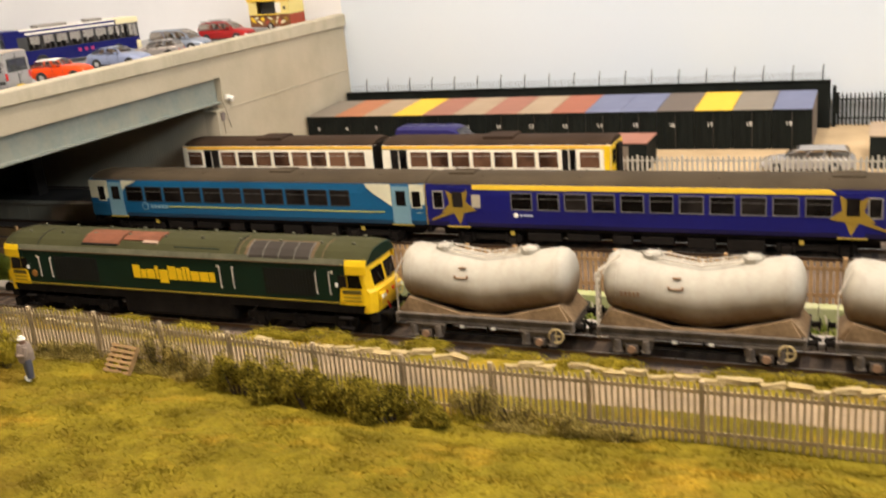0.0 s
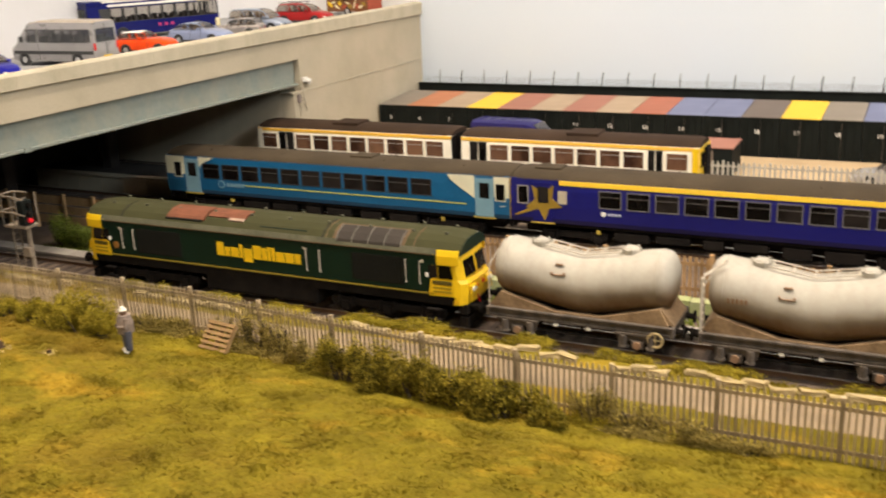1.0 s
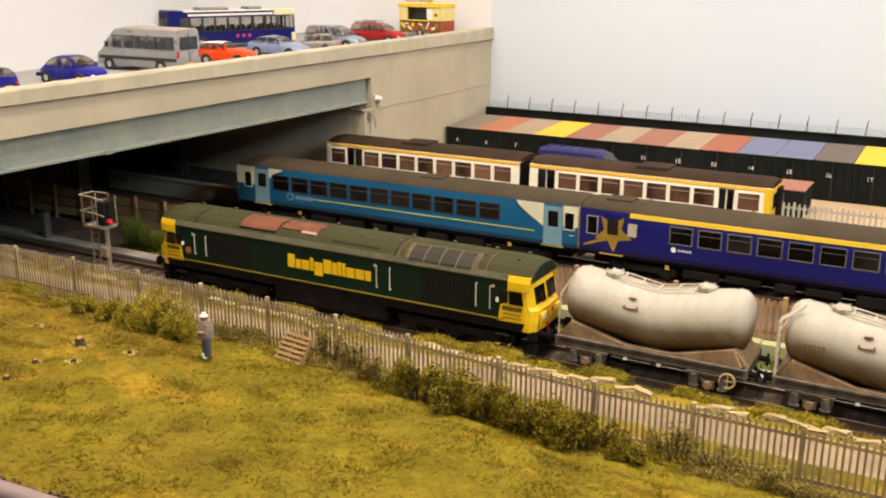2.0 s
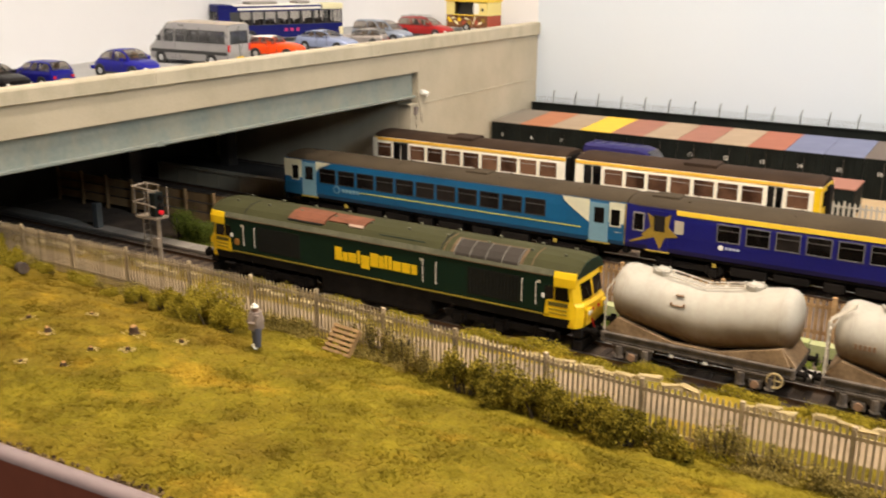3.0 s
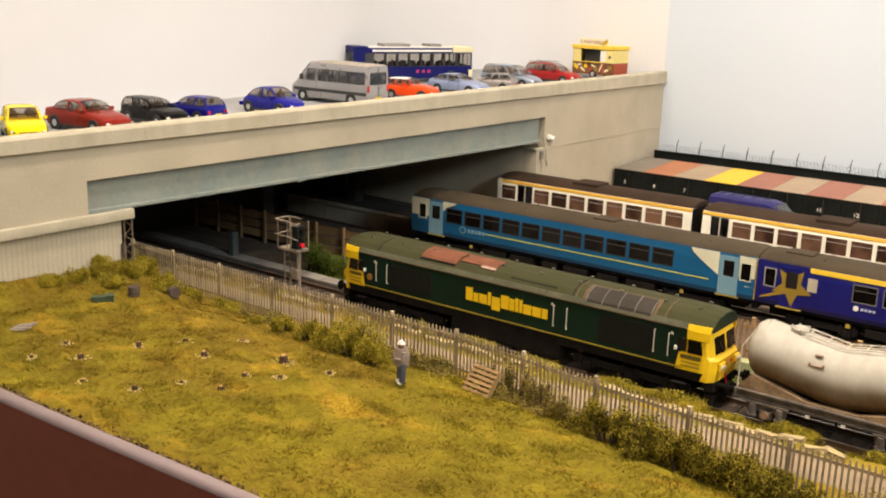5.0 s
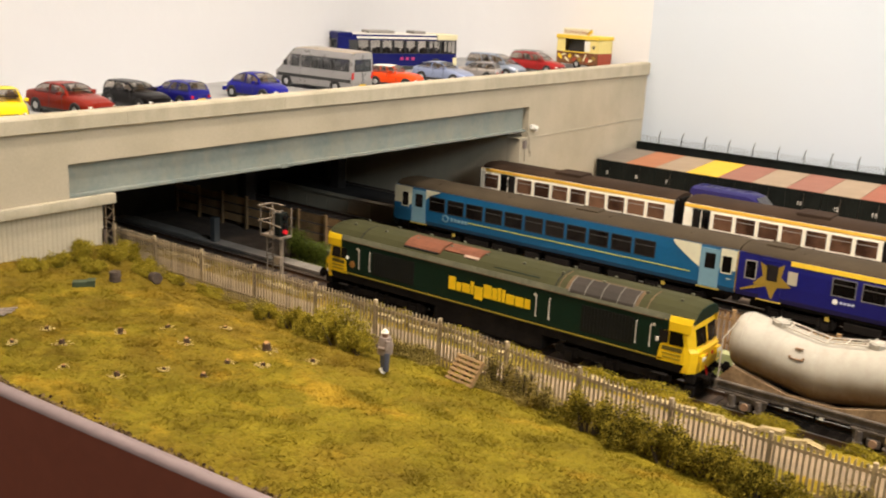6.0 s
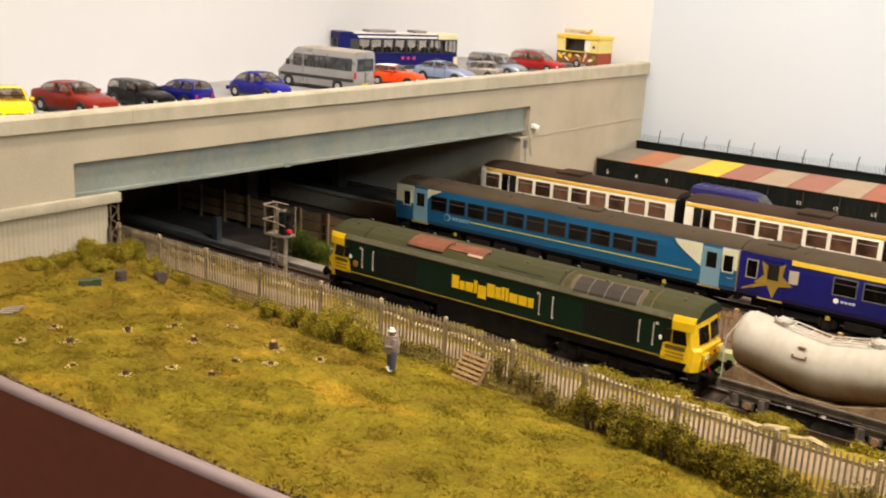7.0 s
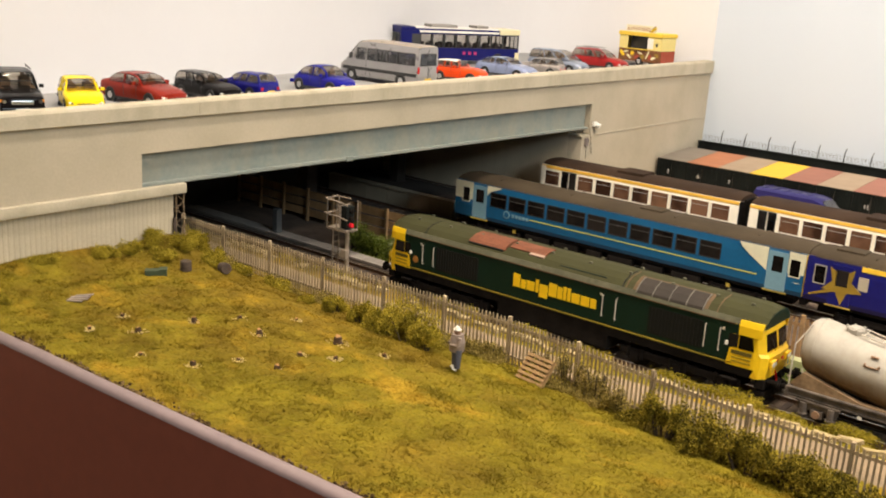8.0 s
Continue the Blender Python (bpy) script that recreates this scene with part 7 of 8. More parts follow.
kerb = thing("concrete_kerb", 0, 37.9, -0.62, 0, "cream concrete kerb stones streaked with moss", "kerb")
bm = bmesh.new()
box(bm, 0.015, 2.985, -0.28, 0.28, 0, 0.62, bevel=0.03)
stone = part("kerb_stone", bm, material("mossy_cream_kerb", (0.50, 0.47, 0.33), 0.9, vary=0.2, coarse=0.9, fine=0.1, other=(0.30, 0.33, 0.13), spread=0.2), kerb)
for k in range(22):
    if k == 0:
        stone.matrix_basis = pose(-48 * S, 0, 0)
    else:
        repeat(stone, -48 + 3 * k, 0, random.uniform(-0.03, 0.02))
trough = thing("cable_trough", 0, 35.0, -0.62, 0, "grey concrete cable trough with lids beside the rails", "trough")
bm = bmesh.new()
box(bm, -62, 16, -0.42, 0.42, 0, 0.28)
part("channel", bm, TROUGH, trough)
bm = bmesh.new()
box(bm, 0.01, 0.99, -0.45, 0.45, 0.285, 0.40, bevel=0.02)
lid = part("lid", bm, material("grey_concrete_lid", (0.35, 0.32, 0.28), 0.85, vary=0.15, coarse=0.8, fine=0.1, spread=0.3), trough)
for k in range(72):
    if k == 0:
        lid.matrix_basis = pose(-60 * S, 0, 0)
    else:
        repeat(lid, -60 + k, random.uniform(-0.02, 0.02), 0)
platform = thing("platform", 0, 47.4, -0.62, 0, "low grey concrete platform running into the tunnel", "platform")
bm = bmesh.new()
box(bm, -61, -30, 0.1, 4.0, 0.0, 1.1)
part("slab", bm, SOFFIT, platform)
bm = bmesh.new()
box(bm, 0.02, 1.98, 0, 0.1, 0.0, 1.05)
panel = part("face_panel", bm, CLADDING, platform)
bm = bmesh.new()
box(bm, 0.02, 1.98, -0.1, 0.5, 1.1, 1.24, bevel=0.02)
cope = part("coping", bm, CONCRETE, platform)
for k in range(15):
    if k == 0:
        panel.matrix_basis = cope.matrix_basis = pose(-60 * S, 0, 0)
    else:
        repeat(panel, -60 + 2 * k, 0, 0)
        repeat(cope, -60 + 2 * k, 0, 0)

# ---- colour light signal ----
sig = thing("colour_light_signal", -38.0, 27.3, -0.5, 0, "grey colour light signal with caged platform showing red", "signal")
STEEL = material("pale_grey_signal_steel", (0.23, 0.185, 0.14), 0.6, vary=0.2, coarse=0.6, fine=0.1)
bm = bmesh.new()
rod(bm, (0, 0, 0), (0, 0, 5.2), 0.10, 10)
part("mast", bm, STEEL, sig)
bm = bmesh.new()
box(bm, -1.0, 0.25, -0.35, 0.4, 4.35, 4.45, bevel=0.01)
part("platform_deck", bm, STEEL, sig)
for z in (5.05, 5.75):
    bm = bmesh.new()
    pts = [(0.3, -0.35, z - 0.1), (-0.35, -0.4, z), (-1.15, -0.35, z), (-1.15, 0.45, z), (-0.3, 0.45, z)]
    for p, q in zip(pts, pts[1:]):
        rod(bm, p, q, 0.035, 6)
    part("cage_rail", bm, STEEL, sig)
for px, py in ((-1.0, -0.35), (-1.0, 0.4), (-0.35, -0.38), (0.22, 0.4)):
    bm = bmesh.new()
    rod(bm, (px, py, 4.4), (px, py, 5.75), 0.03, 6)
    part("cage_post", bm, STEEL, sig)
bm = bmesh.new()
box(bm, -0.16, 0.2, -0.3, 0.22, 4.5, 5.55, bevel=0.03)
head = part("signal_head", bm, BLACK_STEEL, sig, "black signal head")
boxes("backboard", [(-0.2, -0.16, -0.34, 0.26, 4.5, 5.6)], STEEL, head)
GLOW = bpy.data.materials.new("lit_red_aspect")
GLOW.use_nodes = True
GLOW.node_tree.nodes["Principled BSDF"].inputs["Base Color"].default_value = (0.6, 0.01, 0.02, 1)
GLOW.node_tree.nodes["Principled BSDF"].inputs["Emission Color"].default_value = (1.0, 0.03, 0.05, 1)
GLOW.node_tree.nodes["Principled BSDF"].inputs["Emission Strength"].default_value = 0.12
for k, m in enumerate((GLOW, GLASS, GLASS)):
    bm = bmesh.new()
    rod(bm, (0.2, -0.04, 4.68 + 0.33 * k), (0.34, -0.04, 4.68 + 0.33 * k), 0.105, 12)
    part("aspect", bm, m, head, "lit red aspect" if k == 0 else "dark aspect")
for s in (-1, 1):
    bm = bmesh.new()
    rod(bm, (-0.75, s * 0.18, 0), (-0.75, s * 0.18, 4.4), 0.03, 6)
    part("ladder_stile", bm, STEEL, sig)
bm = bmesh.new()
rod(bm, (-0.75, -0.18, 0), (-0.75, 0.18, 0), 0.022, 5)
rung = part("ladder_rung", bm, STEEL, sig)
for k in range(13):
    if k == 0:
        rung.matrix_basis = pose(0, 0, 0.3 * S)
    else:
        repeat(rung, 0, 0, 0.3 + 0.31 * k)
boxes("relay_box", [(-0.15, 0.2, -0.3, -0.1, 3.1, 3.5)], STEEL, sig)

# ---- the front fence ----
posts = [-44.0, -41.1, -37.95, -34.7, -31.3, -28.25, -25.3, -22.3, -19.4, -16.2, -13.2, -10.5, -7.8, -4.9, -2.0, 0.9, 3.8, 6.7]
palisade("palisade_fence", "rust-grey steel palisade fence along the grass field", [(x, fence_y(x)) for x in posts], lambda x, y: 2.42, 1.76, 0.16, 3.0, PALING, 0.030, 0.09, 0.86)
RUST_STEEL = material("brown_rusty_steel", (0.25, 0.18, 0.11), 0.85, vary=0.35, coarse=0.5, fine=0.08)
gate = thing("fence_end_frame", BX, 21.2, 2.4, 0, "rusty lattice frame at the fence's end by the abutment", "gate")
for v in (0.06, 0.46):
    bm = bmesh.new()
    rod(bm, (-0.02, v, 0.0), (-0.02, v, 3.17), 0.026, 6)
    part("upright", bm, RUST_STEEL, gate)
for k in range(9):
    bm = bmesh.new()
    near, far = (0.06, 0.46) if k % 2 else (0.46, 0.06)
    rod(bm, (-0.02, near, 0.15 + 0.33 * k), (-0.02, far, 0.48 + 0.33 * k), 0.018, 6)
    part("brace", bm, RUST_STEEL, gate)
bm = bmesh.new()
box(bm, -0.02, 0.10, -0.14, -0.03, 0.0, 2.1, bevel=0.015)
part("timber_post", bm, SLEEPER, gate, "dark brown timber post")

# broken pale stones along the top of the bank
stones = thing("coping_stones", 0, 0, 0, 0, "row of broken cream stones along the bank", "stone edging")
rnd = random.Random(4)
x = -44.0
shapes = []
for k in range(5):
    bm = bmesh.new()
    box(bm, -0.32, 0.32, -0.11, 0.11, -0.08, 0.06, bevel=0.035)
    for v in bm.verts:
        v.co += Vector((rnd.uniform(-0.08, 0.08), rnd.uniform(-0.06, 0.06), rnd.uniform(-0.05, 0.05)))
    shapes.append(part("stone", bm, PALE_STONE, stones))
used = set()
while x < 14:
    k = rnd.randrange(5)
    y = 24.75 + rnd.uniform(-0.12, 0.12)
    where = (x, y, ground_height(x, y) + 0.035, rnd.uniform(-7, 7), rnd.uniform(-5, 5), rnd.uniform(-16, 16))
    if k not in used:
        used.add(k)
        shapes[k].matrix_basis = pose(where[0] * S, where[1] * S, where[2] * S, *where[3:])
    else:
        repeat(shapes[k], *where)
    x += rnd.choice((0.45, 0.55, 0.6, 0.75, 1.1, 1.9))

# ---- grass ----
rng = np.random.default_rng(3)


def blades(name, n, xr, yr, tall, wide, mat, label, keep=lambda x, y: True, lean=0.5):
    """Many thin three-sided blades on the ground."""
    verts, faces = [], []
    while len(faces) < n:
        x, y = rng.uniform(*xr), rng.uniform(*yr)
        if not keep(x, y):
            continue
        z = ground_height(x, y) - 0.03
        patch = 0.65 + 0.7 * (noise.noise((x * 0.5, y * 0.5, 9.0)) * 0.5 + 0.5)
        h, a = tall * rng.uniform(0.5, 1.2) * patch, rng.uniform(0, 6.283)
        dx, dy = wide * math.cos(a) / 2, wide * math.sin(a) / 2
        lx, ly = rng.normal(0, lean * h), rng.normal(0, lean * h)
        i = len(verts)
        verts += [(x - dx, y - dy, z), (x + dx, y + dy, z), (x + lx, y + ly, z + h)]
        faces.append((i, i + 1, i + 2))
    ob = cloud(name, verts, faces, mat, label, "grass", "stuff")
    return ob


blades("grass", 210000, (-43.5, 4.0), (9.2, 23.5), 0.075, 0.035, GRASS, "short olive and ochre static grass", lambda x, y: edge_y(x) - 0.05 < y < path_edge(x) + 0.2, lean=1.3)
blades("grass_tuft", 30000, (-43.5, 4.0), (9.2, 22.0), 0.12, 0.045, GRASS, "longer tufts of olive static grass", lambda x, y: edge_y(x) - 0.05 < y < fence_y(x) and noise.noise((x * 0.9, y * 1.3, 6.0)) > 0.12, lean=0.8)
blades("bank_grass", 12000, (-44, 8), (24.6, 27.2), 0.16, 0.07, GRASS, "olive grass along the top of the bank", lambda x, y: noise.noise((x * 0.4, y * 0.8, 3.0)) > -0.15)


# clods of dark soil and straw along the front edge strip
SOIL = material("dark_brown_soil", (0.06, 0.036, 0.018), 0.95, vary=0.4, coarse=0.5, fine=0.1, bump=0.0, other=(0.19, 0.13, 0.055), island=0.6)
SOIL.node_tree.nodes["Principled BSDF"].inputs["Specular IOR Level"].default_value = 0.05
verts, faces = [], []
for _ in range(3200):
    x = rng.uniform(-44.0, 4.0)
    if noise.noise((x * 0.6, 0.0, 2.0)) < rng.uniform(-0.45, 0.15):
        continue
    y = edge_y(x) - 0.20 + abs(rng.normal(0, 0.11))
    r, z = rng.uniform(0.025, 0.075), max(ground_height(x, y), 3.84) + rng.uniform(-0.02, 0.04)
    i, turn = len(verts), rng.uniform(0, 6.28)
    ring = [(x + r * rng.uniform(0.7, 1.2) * math.cos(turn + a), y + r * rng.uniform(0.6, 1.1) * math.sin(turn + a), z + rng.uniform(-0.02, 0.02)) for a in (0, 1.26, 2.51, 3.77, 5.03)]
    verts += ring + [(x, y, z + r * 0.9), (x, y, z - r)]
    faces += [(i + a, i + (a + 1) % 5, i + 5) for a in range(5)] + [(i + (a + 1) % 5, i + a, i + 6) for a in range(5)]
cloud("soil_clods", verts, faces, SOIL, "dark crumbly soil along the edge strip", "soil", "stuff")


# ---- bushes ----
def bush(x, y, z, sx, sy, sz, n, mat, label, seed, leaf=0.05, name="bush", lumps=7, stems=True, size=(0.30, 0.55)):
    r = np.random.default_rng(seed)
    ob = thing(name, x, y, z, 0, label, "bush", "scrub bushes")
    centres = [(r.uniform(-0.62, 0.62) * sx, r.uniform(-0.5, 0.5) * sy, sz * r.uniform(0.15, 0.60), r.uniform(*size)) for _ in range(lumps)]
    verts, faces = [], []
    for _ in range(int(n * 3.6)):
        cx, cy, cz, k = centres[r.integers(lumps)]
        d = r.normal(size=3)
        d /= np.linalg.norm(d)
        reach = k * (0.55 + 0.5 * r.random() ** 0.5) * (0.78 + 0.85 * noise.noise((d[0] * 2.6 + seed, d[1] * 2.6, d[2] * 2.6)))
        p = np.array([cx + d[0] * reach * sx, cy + d[1] * reach * sy, max(cz + d[2] * reach * sz, -0.02 * sz + 0.03)])
        a, b = r.normal(size=3), r.normal(size=3)
        a *= leaf * r.uniform(0.5, 1.1) / np.linalg.norm(a)
        b -= a * (a @ b) / (a @ a)
        b *= leaf * r.uniform(0.4, 0.8) / np.linalg.norm(b)
        i = len(verts)
        verts += [p - a, p + b * 0.7, p + a, p - b * 0.7]
        faces.append((i, i + 1, i + 2, i + 3))
    cloud("foliage", verts, faces, mat, parent=ob)
    if stems:
        bm = bmesh.new()
        for cx, cy, cz, k in centres:
            rod(bm, (cx * 0.3, cy * 0.3, -0.1), (cx, cy, cz + 0.2 * sz), 0.045, 5, 0.015)
        part("stem", bm, TWIG, ob)
    return ob


def gh(x, y):
    return ground_height(x, y) - 0.05


# the long overgrown hedge in front of the fence
hedge = [(-19.4, 20.9, 0.9, 0.7, 1.0), (-18.3, 20.6, 1.1, 0.8, 1.35), (-17.0, 20.4, 1.2, 0.9, 1.5), (-15.6, 20.2, 1.2, 1.0, 1.45), (-14.3, 20.1, 1.2, 1.0, 1.4), (-13.0, 20.0, 1.1, 1.0, 1.3), (-12.0, 20.1, 0.9, 0.8, 1.05), (-16.3, 20.9, 1.2, 0.5, 1.5), (-13.6, 20.7, 1.2, 0.5, 1.4)]
uneven = (0.85, 1.22, 0.98, 1.30, 0.98, 1.18, 0.88, 1.10, 0.98)
for k, (x, y, sx, sy, sz) in enumerate(hedge):
    bush(x, y, gh(x, y), sx, sy, sz * uneven[k], 2600, LEAF_DARK, "dense olive bush in the overgrown hedge", 20 + k, 0.047, lumps=7, size=(0.18, 0.44))
for k, (x, y, sx, sy, sz) in enumerate([(-23.6, 22.05, 0.8, 0.3, 1.3), (-22.4, 21.95, 1.0, 0.35, 1.6), (-21.2, 21.7, 0.9, 0.35, 1.5), (-20.2, 21.5, 0.8, 0.35, 1.2), (-18.6, 21.4, 1.0, 0.35, 1.3), (-10.8, 20.9, 1.1, 0.4, 1.5), (-9.6, 20.9, 1.0, 0.4, 1.2), (-8.4, 20.9, 0.9, 0.35, 0.8), (-25.6, 22.2, 0.9, 0.3, 0.9), (-26.9, 22.2, 1.0, 0.3, 0.8), (-6.9, 20.9, 1.0, 0.35, 0.5), (-30.0, 22.1, 1.2, 0.3, 0.8), (-33.5, 22.1, 1.2, 0.3, 0.7)]):
    bush(x, y, gh(x, y), sx, sy, sz, 640, LEAF_BROWN, "thin brown scrub tangled in the fence", 40 + k, 0.041, lumps=11, size=(0.22, 0.42))
for k, (x, y, sx, sy, sz) in enumerate([(-29.4, 20.5, 1.0, 0.9, 1.45), (-28.0, 20.4, 1.1, 0.9, 1.5), (-27.0, 20.0, 0.9, 0.8, 1.15), (-32.2, 20.9, 0.7, 0.6, 0.75), (-33.8, 21.0, 0.5, 0.4, 0.45), (-30.4, 20.6, 0.8, 0.7, 1.15)]):
    bush(x, y, gh(x, y), sx, sy, sz, 2400 if sx > 0.7 else 1100, LEAF, "rounded olive bush beside the fence", 60 + k, 0.043, lumps=8, size=(0.22, 0.44))
for k, (x, y, sx, sy, sz) in enumerate([(-41.8, 19.6, 0.8, 0.7, 0.75), (-40.8, 20.4, 0.9, 0.7, 0.75), (-41.8, 17.0, 0.8, 0.7, 0.5), (-41.9, 14.6, 0.7, 0.7, 0.35), (-39.4, 20.7, 0.8, 0.5, 0.45), (-39.2, 11.2, 0.8, 0.5, 0.5), (-41.3, 21.2, 0.9, 0.6, 0.85), (-40.1, 21.5, 0.9, 0.5, 0.7), (-38.7, 21.7, 0.8, 0.4, 0.45), (-41.9, 18.4, 0.7, 0.7, 0.55), (-40.5, 19.3, 0.9, 0.6, 0.4), (-36.6, 21.8, 0.8, 0.35, 0.4)]):
    bush(x, y, gh(x, y), sx, sy, sz, 1900, LEAF, "low olive scrub at the foot of the abutment", 80 + k, 0.040, lumps=8)
for k, (x, y, sx, sy, sz) in enumerate([(-46.6, 36.4, 1.3, 0.8, 2.1), (-45.0, 36.6, 1.2, 0.7, 1.5), (-43.4, 36.6, 1.5, 0.8, 1.7), (-18.2, 36.5, 0.9, 0.6, 1.0), (-9.8, 36.5, 0.8, 0.6, 1.1), (-1.3, 36.4, 0.8, 0.6, 1.0), (-5.0, 36.6, 0.9, 0.5, 0.6)]):
    bush(x, y, -0.6, sx, sy, sz, 2000, LEAF_GREEN, "bright green weeds between the tracks", 100 + k, 0.046, lumps=7)
for k, (x, y, sx, sy, sz) in enumerate([(-10.6, 26.2, 1.7, 0.7, 0.8), (-8.6, 26.0, 1.4, 0.6, 0.65), (-24.2, 25.9, 1.3, 0.6, 0.6), (-17.2, 26.0, 1.6, 0.6, 0.55), (-3.6, 26.0, 1.5, 0.6, 0.6), (-30.5, 25.8, 1.2, 0.5, 0.5), (-20.5, 25.9, 1.3, 0.5, 0.5)]):
    bush(x, y, gh(x, y), sx, sy, sz, 1700, LEAF, "grassy tussock on top of the bank", 120 + k, 0.043, lumps=7)

# brown scrub along the foot of the fence
rnd = random.Random(12)
for k in range(24):
    x = -41.6 + 1.45 * k + rnd.uniform(-0.3, 0.3)
    y = fence_y(x) - rnd.uniform(0.35, 0.8)
    bush(x, y, gh(x, y), rnd.uniform(0.7, 1.1), rnd.uniform(0.3, 0.5), rnd.uniform(0.25, 0.6), 700, LEAF_BROWN if k % 3 else LEAF, "low brown scrub along the foot of the fence", 160 + k, 0.04, lumps=8, stems=False)
for k in range(14):
    x = -40 + 3.2 * k + rnd.uniform(-0.8, 0.8)
    y = 25.35 + rnd.uniform(-0.3, 0.5)
    bush(x, y, gh(x, y), rnd.uniform(0.9, 1.6), rnd.uniform(0.4, 0.6), rnd.uniform(0.25, 0.5), 900, LEAF, "grassy tussock on top of the bank", 190 + k, 0.04, lumps=8, stems=False)

# weeds and pale pegs along the strip between trough and kerb
verts, faces = [], []
for _ in range(9000):
    x, y = rng.uniform(-47, 12), rng.uniform(35.5, 37.5)
    if noise.noise((x * 0.35, y, 4.0)) < -0.25:
        continue
    h, a = rng.uniform(0.1, 0.42), rng.uniform(0, 6.28)
    i = len(verts)
    verts += [(x - 0.06 * math.cos(a), y - 0.06 * math.sin(a), -0.63), (x + 0.06 * math.cos(a), y + 0.06 * math.sin(a), -0.63), (x + rng.normal(0, 0.1), y + rng.normal(0, 0.1), -0.63 + h)]
    faces.append((i, i + 1, i + 2))
cloud("trackside_weeds", verts, faces, LEAF_GREEN, "low green weeds between the tracks", "grass", "stuff")
pegs = thing("marker_pegs", 0, 36.9, -0.6, 0, "row of short pale wooden pegs in the weeds", "pegs")
bm = bmesh.new()
rod(bm, (0, 0, 0), (-0.08, 0.05, 0.55), 0.04, 6)
peg = part("peg", bm, CONCRETE_PALE, pegs)
for k in range(37):
    if k == 0:
        peg.matrix_basis = pose(-46 * S, 0, 0)
    else:
        repeat(peg, -46 + 1.55 * k, random.uniform(-0.05, 0.05), 0, 0, random.uniform(-8, 8))

# ---- small things in the field ----
WOOD = material("bare_pallet_wood", (0.29, 0.18, 0.075), 0.85, vary=0.25, coarse=0.5, fine=0.06, bump=0.3)
pallet = new("wooden_pallet")
tagged(pallet, "bare wooden pallet leaning against the fence", "pallet")
pallet.matrix_world = Matrix.Translation(Vector((-23.3, 21.1, 2.75)) * S) @ Matrix.Rotation(math.radians(-8), 4, "Z") @ Matrix.Rotation(math.radians(52), 4, "X") @ Matrix.Diagonal((0.9, 0.78, 1.3, 1))
for k in range(6):
    bm = bmesh.new()
    box(bm, -0.64, 0.64, k * 0.215 + 0.0, k * 0.215 + 0.12, 0.10, 0.14)
    part("slat", bm, WOOD, pallet)
for v in (-0.56, 0.0, 0.56):
    bm = bmesh.new()
    box(bm, v - 0.05, v + 0.05, 0.0, 1.2, 0.0, 0.10)
    part("bearer", bm, WOOD, pallet)
FIG = [material("white_hat_paint", (0.75, 0.72, 0.62), 0.6), material("grey_brown_jacket_paint", (0.24, 0.185, 0.15), 0.8), material("blue_grey_trouser_paint", (0.075, 0.08, 0.11), 0.8), material("brown_face_paint", (0.20, 0.11, 0.07), 0.7)]
bm = bmesh.new()


def limb(p, q, r, r2, slot):
    n = len(bm.faces)
    rod(bm, p, q, r, 10, r2)
    bm.faces.ensure_lookup_table()
    for f in bm.faces[n:]:
        f.material_index = slot


for s in (-1, 1):
    limb((s * 0.13, 0, 0.08), (s * 0.12, 0, 0.88), 0.10, 0.14, 2)
    limb((s * 0.10, -0.10, 0.0), (s * 0.10, -0.02, 0.10), 0.09, 0.07, 0)
    limb((s * 0.26, 0, 1.42), (s * 0.30, -0.05, 1.10), 0.075, 0.07, 1)
    limb((s * 0.30, -0.05, 1.10), (s * 0.08, -0.24, 1.08), 0.07, 0.06, 1)
limb((0, 0, 0.78), (0, 0, 1.15), 0.24, 0.25, 1)
limb((0, 0, 1.15), (0, 0, 1.50), 0.26, 0.19, 1)
limb((0, -0.01, 1.48), (0, -0.02, 1.74), 0.10, 0.09, 3)
limb((0, -0.02, 1.68), (0, -0.02, 1.71), 0.135, 0.125, 0)
limb((0, -0.02, 1.70), (0, -0.02, 1.82), 0.11, 0.06, 0)
figure = part("figurine", bm, FIG, smooth=40)
figure.matrix_world = pose(-24.8 * S, 19.0 * S, (ground_height(-24.8, 19.0) + 0.02) * S, 0, 0, -35) @ Matrix.Diagonal((1.0, 1.0, 0.78, 1.0))
tagged(figure, "painted model worker figurine standing on the grass", "figurine")

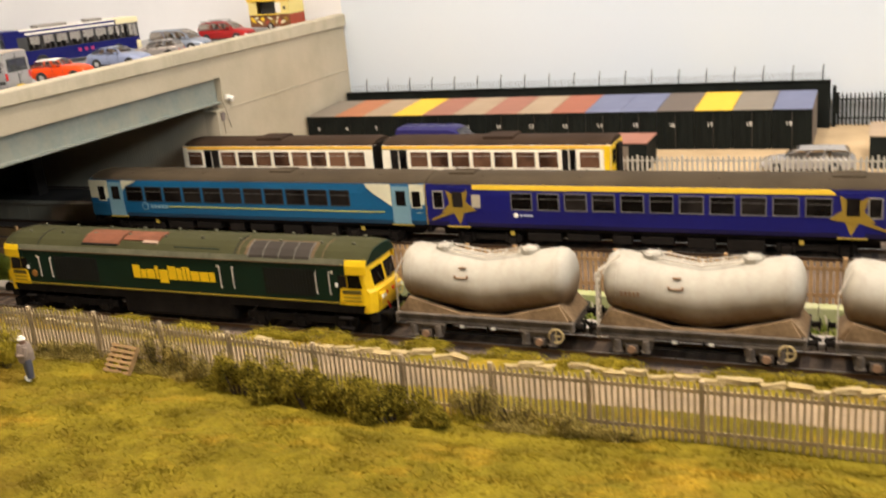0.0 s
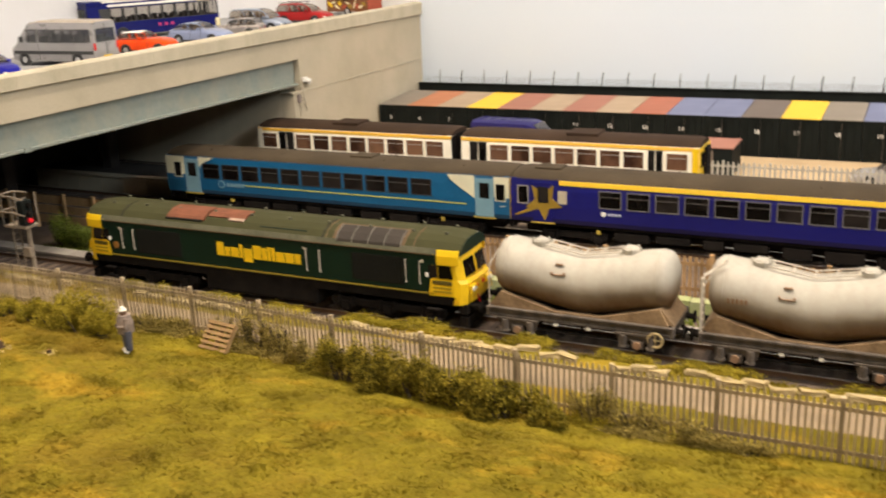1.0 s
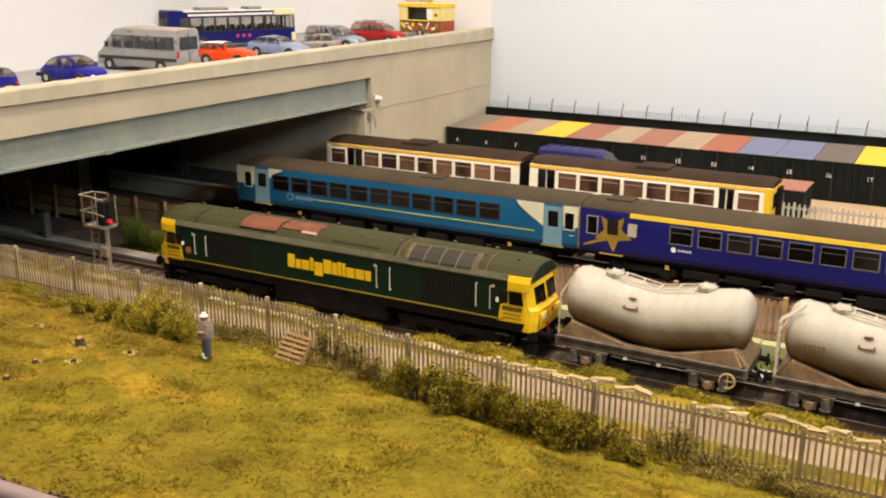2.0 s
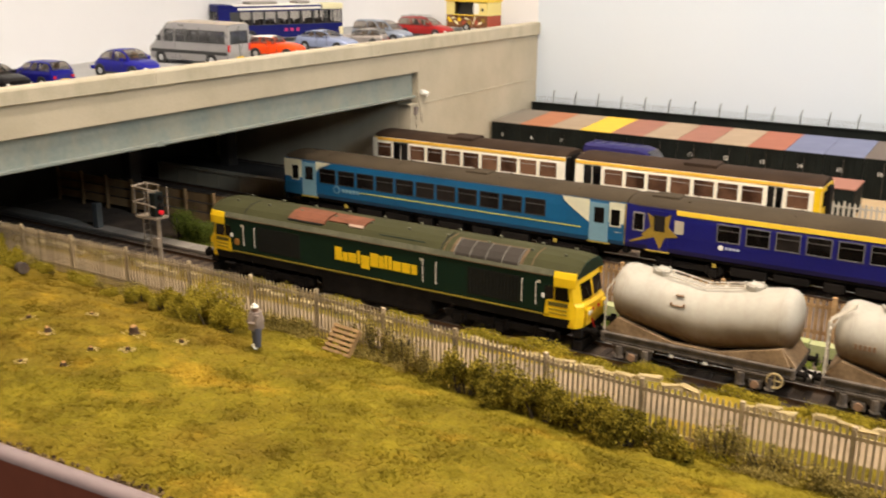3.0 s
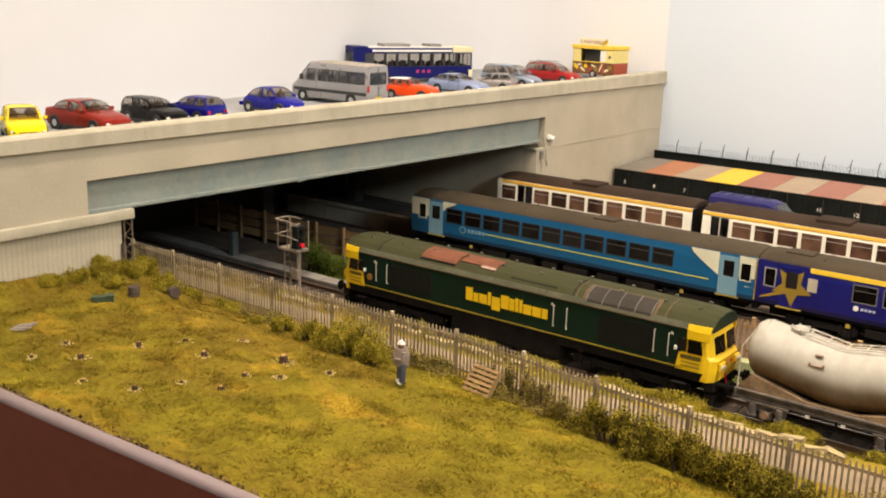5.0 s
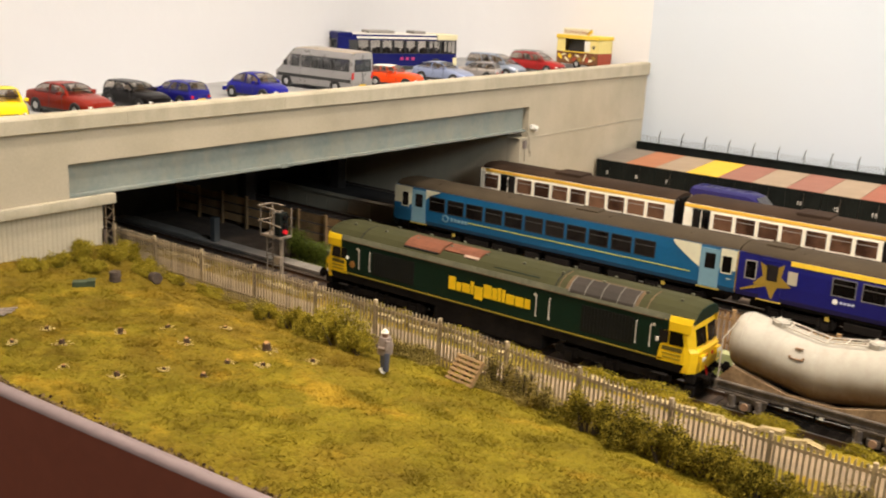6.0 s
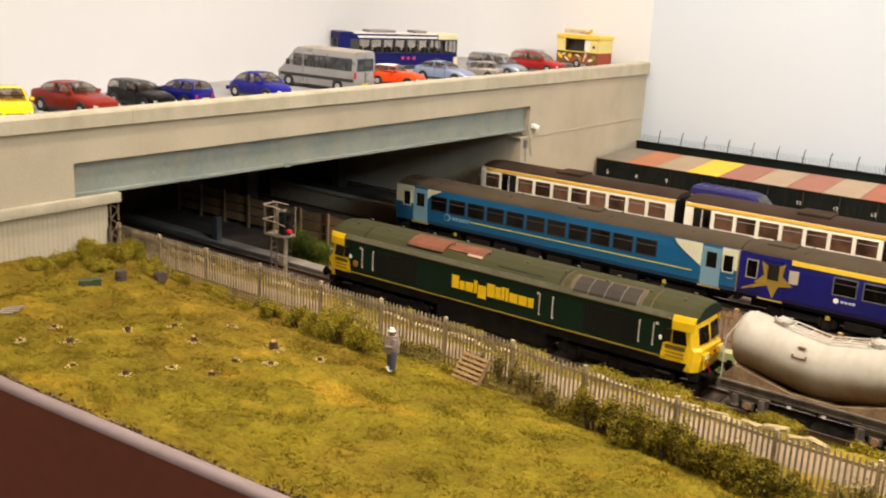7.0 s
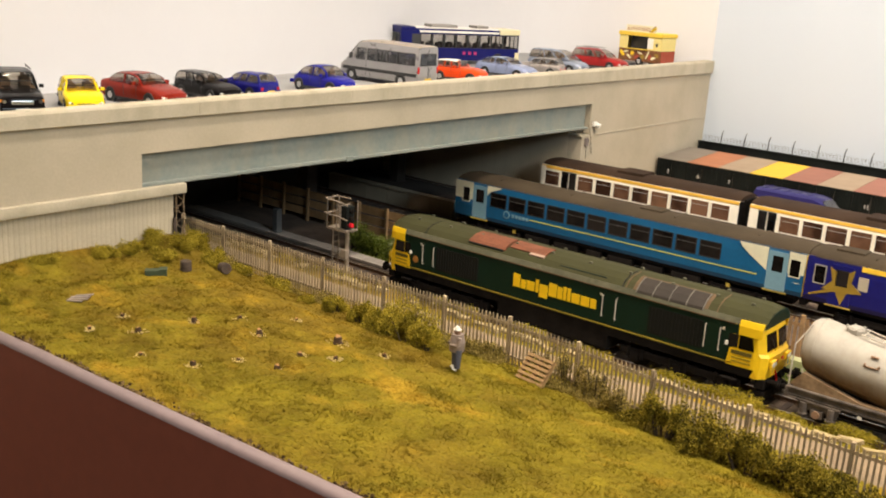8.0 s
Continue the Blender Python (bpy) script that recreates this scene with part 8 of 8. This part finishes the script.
BARK = material("cut_stump_bark", (0.065, 0.035, 0.016), 0.9, vary=0.3, coarse=0.3, fine=0.06, bump=0.4)
CUT = material("fresh_cut_wood", (0.42, 0.22, 0.075), 0.8, vary=0.2, coarse=0.2, fine=0.05)
SAWDUST = material("pale_sawdust", (0.56, 0.43, 0.16), 0.9, vary=0.25)
rnd = random.Random(8)
for x, y, big in ((-29.8, 12.6, 1.0), (-29.4, 14.0, 0.7), (-28.3, 14.6, 1.0), (-28.7, 15.9, 1.0), (-27.4, 16.2, 0.8), (-30.8, 16.0, 1.1), (-33.1, 15.1, 1.0), (-32.4, 16.5, 0.9), (-33.4, 13.1, 1.1), (-31.6, 12.0, 0.8), (-31.3, 18.1, 0.7),
                (-28.7, 17.6, 1.5), (-34.6, 12.1, 0.8), (-35.2, 13.7, 0.8), (-26.8, 17.8, 0.8)):
    k = big * 0.54
    ob = thing("tree_stump", x, y, ground_height(x, y) - 0.05, rnd.uniform(0, 360), "small cut tree stump in the grass", "stump", "tree stumps")
    bm = bmesh.new()
    n = 11
    loft(bm, [[(r * k * (1 + 0.18 * math.sin(3 * a + x)) * math.cos(a), r * k * (1 + 0.18 * math.cos(2 * a + y)) * math.sin(a), z * k) for a in [2 * math.pi * i / n for i in range(n)]] for r, z in ((0.23, 0.0), (0.165, 0.11), (0.145, 0.34))])
    part("trunk", bm, BARK, ob, smooth=40)
    bm = bmesh.new()
    rod(bm, (0, 0, 0.335 * k), (0.01, 0, 0.355 * k), 0.125 * k, 11)
    part("cut_face", bm, CUT, ob)
    bm = bmesh.new()
    for j in range(34):
        a, far = rnd.uniform(0, 6.28), rnd.uniform(0.22, 0.62) * k
        u, v, w = far * math.cos(a), far * math.sin(a) * 0.8, rnd.uniform(0.010, 0.026)
        box(bm, u - w, u + w, v - w * 0.7, v + w * 0.7, 0.05, rnd.uniform(0.07, 0.095))
    part("sawdust", bm, SAWDUST, ob, "pale sawdust and chippings")
    for j in range(3):
        a = rnd.uniform(0, 6.28)
        bm = bmesh.new()
        rod(bm, (0.15 * k * math.cos(a), 0.15 * k * math.sin(a), 0.06), (0.34 * k * math.cos(a), 0.34 * k * math.sin(a), 0.015), 0.045 * k, 6, 0.02)
        part("root", bm, CUT if j % 2 else BARK, ob)

RUST_DRUM = material("dark_rusty_drum", (0.065, 0.045, 0.032), 0.8, vary=0.35, coarse=0.4, fine=0.08)
crate = thing("green_crate", -38.6, 17.4, ground_height(-38.6, 17.4) - 0.03, 52, "dumped dark green box lying in the grass", "box")
crate.scale = (0.82, 0.82, 0.82)
GREEN_BOX = material("faded_dark_green_paint", (0.04, 0.06, 0.028), 0.7, vary=0.3)
bm = bmesh.new()
box(bm, -0.5, 0.5, -0.24, 0.24, 0.0, 0.38, bevel=0.04)
part("body", bm, GREEN_BOX, crate)
bm = bmesh.new()
box(bm, 0.16, 0.53, -0.27, 0.27, 0.37, 0.44, bevel=0.02)
part("lid", bm, GREEN_BOX, crate)
for x, y, rz, label in ((-38.8, 18.95, 20, "dark rusty drum standing in the scrub"), (-38.7, 20.7, 70, "dark rusty drum lying beside the fence")):
    ob = thing("oil_drum", x, y, ground_height(x, y) - 0.12, rz, label, "drum", "dumped drums")
    if rz == 70:
        ob.matrix_world = pose(x * S, y * S, (ground_height(x, y) + 0.16) * S, 82, 0, rz)
    bm = bmesh.new()
    loft(bm, [[(r * math.cos(2 * math.pi * i / 16), r * math.sin(2 * math.pi * i / 16), z) for i in range(16)] for r, z in ((0.24, 0.0), (0.25, 0.02), (0.25, 0.22), (0.27, 0.24), (0.25, 0.26), (0.25, 0.44), (0.27, 0.46), (0.25, 0.48), (0.25, 0.66), (0.235, 0.68))])
    part("casing", bm, RUST_DRUM, ob, smooth=40)
    ob.scale = (0.9, 0.9, 0.78)
    bm = bmesh.new()
    rod(bm, (0.1, 0, 0.675), (0.1, 0, 0.70), 0.05, 8)
    part("bung", bm, BARK, ob)
planks = thing("plank_pile", -37.4, 13.4, ground_height(-37.4, 13.4), 30, "small heap of weathered grey planks", "planks")
planks.scale = (0.62, 0.62, 0.62)
GREY_WOOD = material("weathered_grey_plank", (0.27, 0.22, 0.18), 0.9, vary=0.2, spread=0.3)
for k in range(6):
    bm = bmesh.new()
    box(bm, -0.5, 0.5, -0.08, 0.08, 0, 0.06)
    one = part("plank", bm, GREY_WOOD, planks)
    one.matrix_basis = pose(0.05 * (k % 3) * S, (0.19 * k - 0.5) * S, (0.04 + 0.05 * (k % 2)) * S, 3, -6, rnd.uniform(-14, 14))
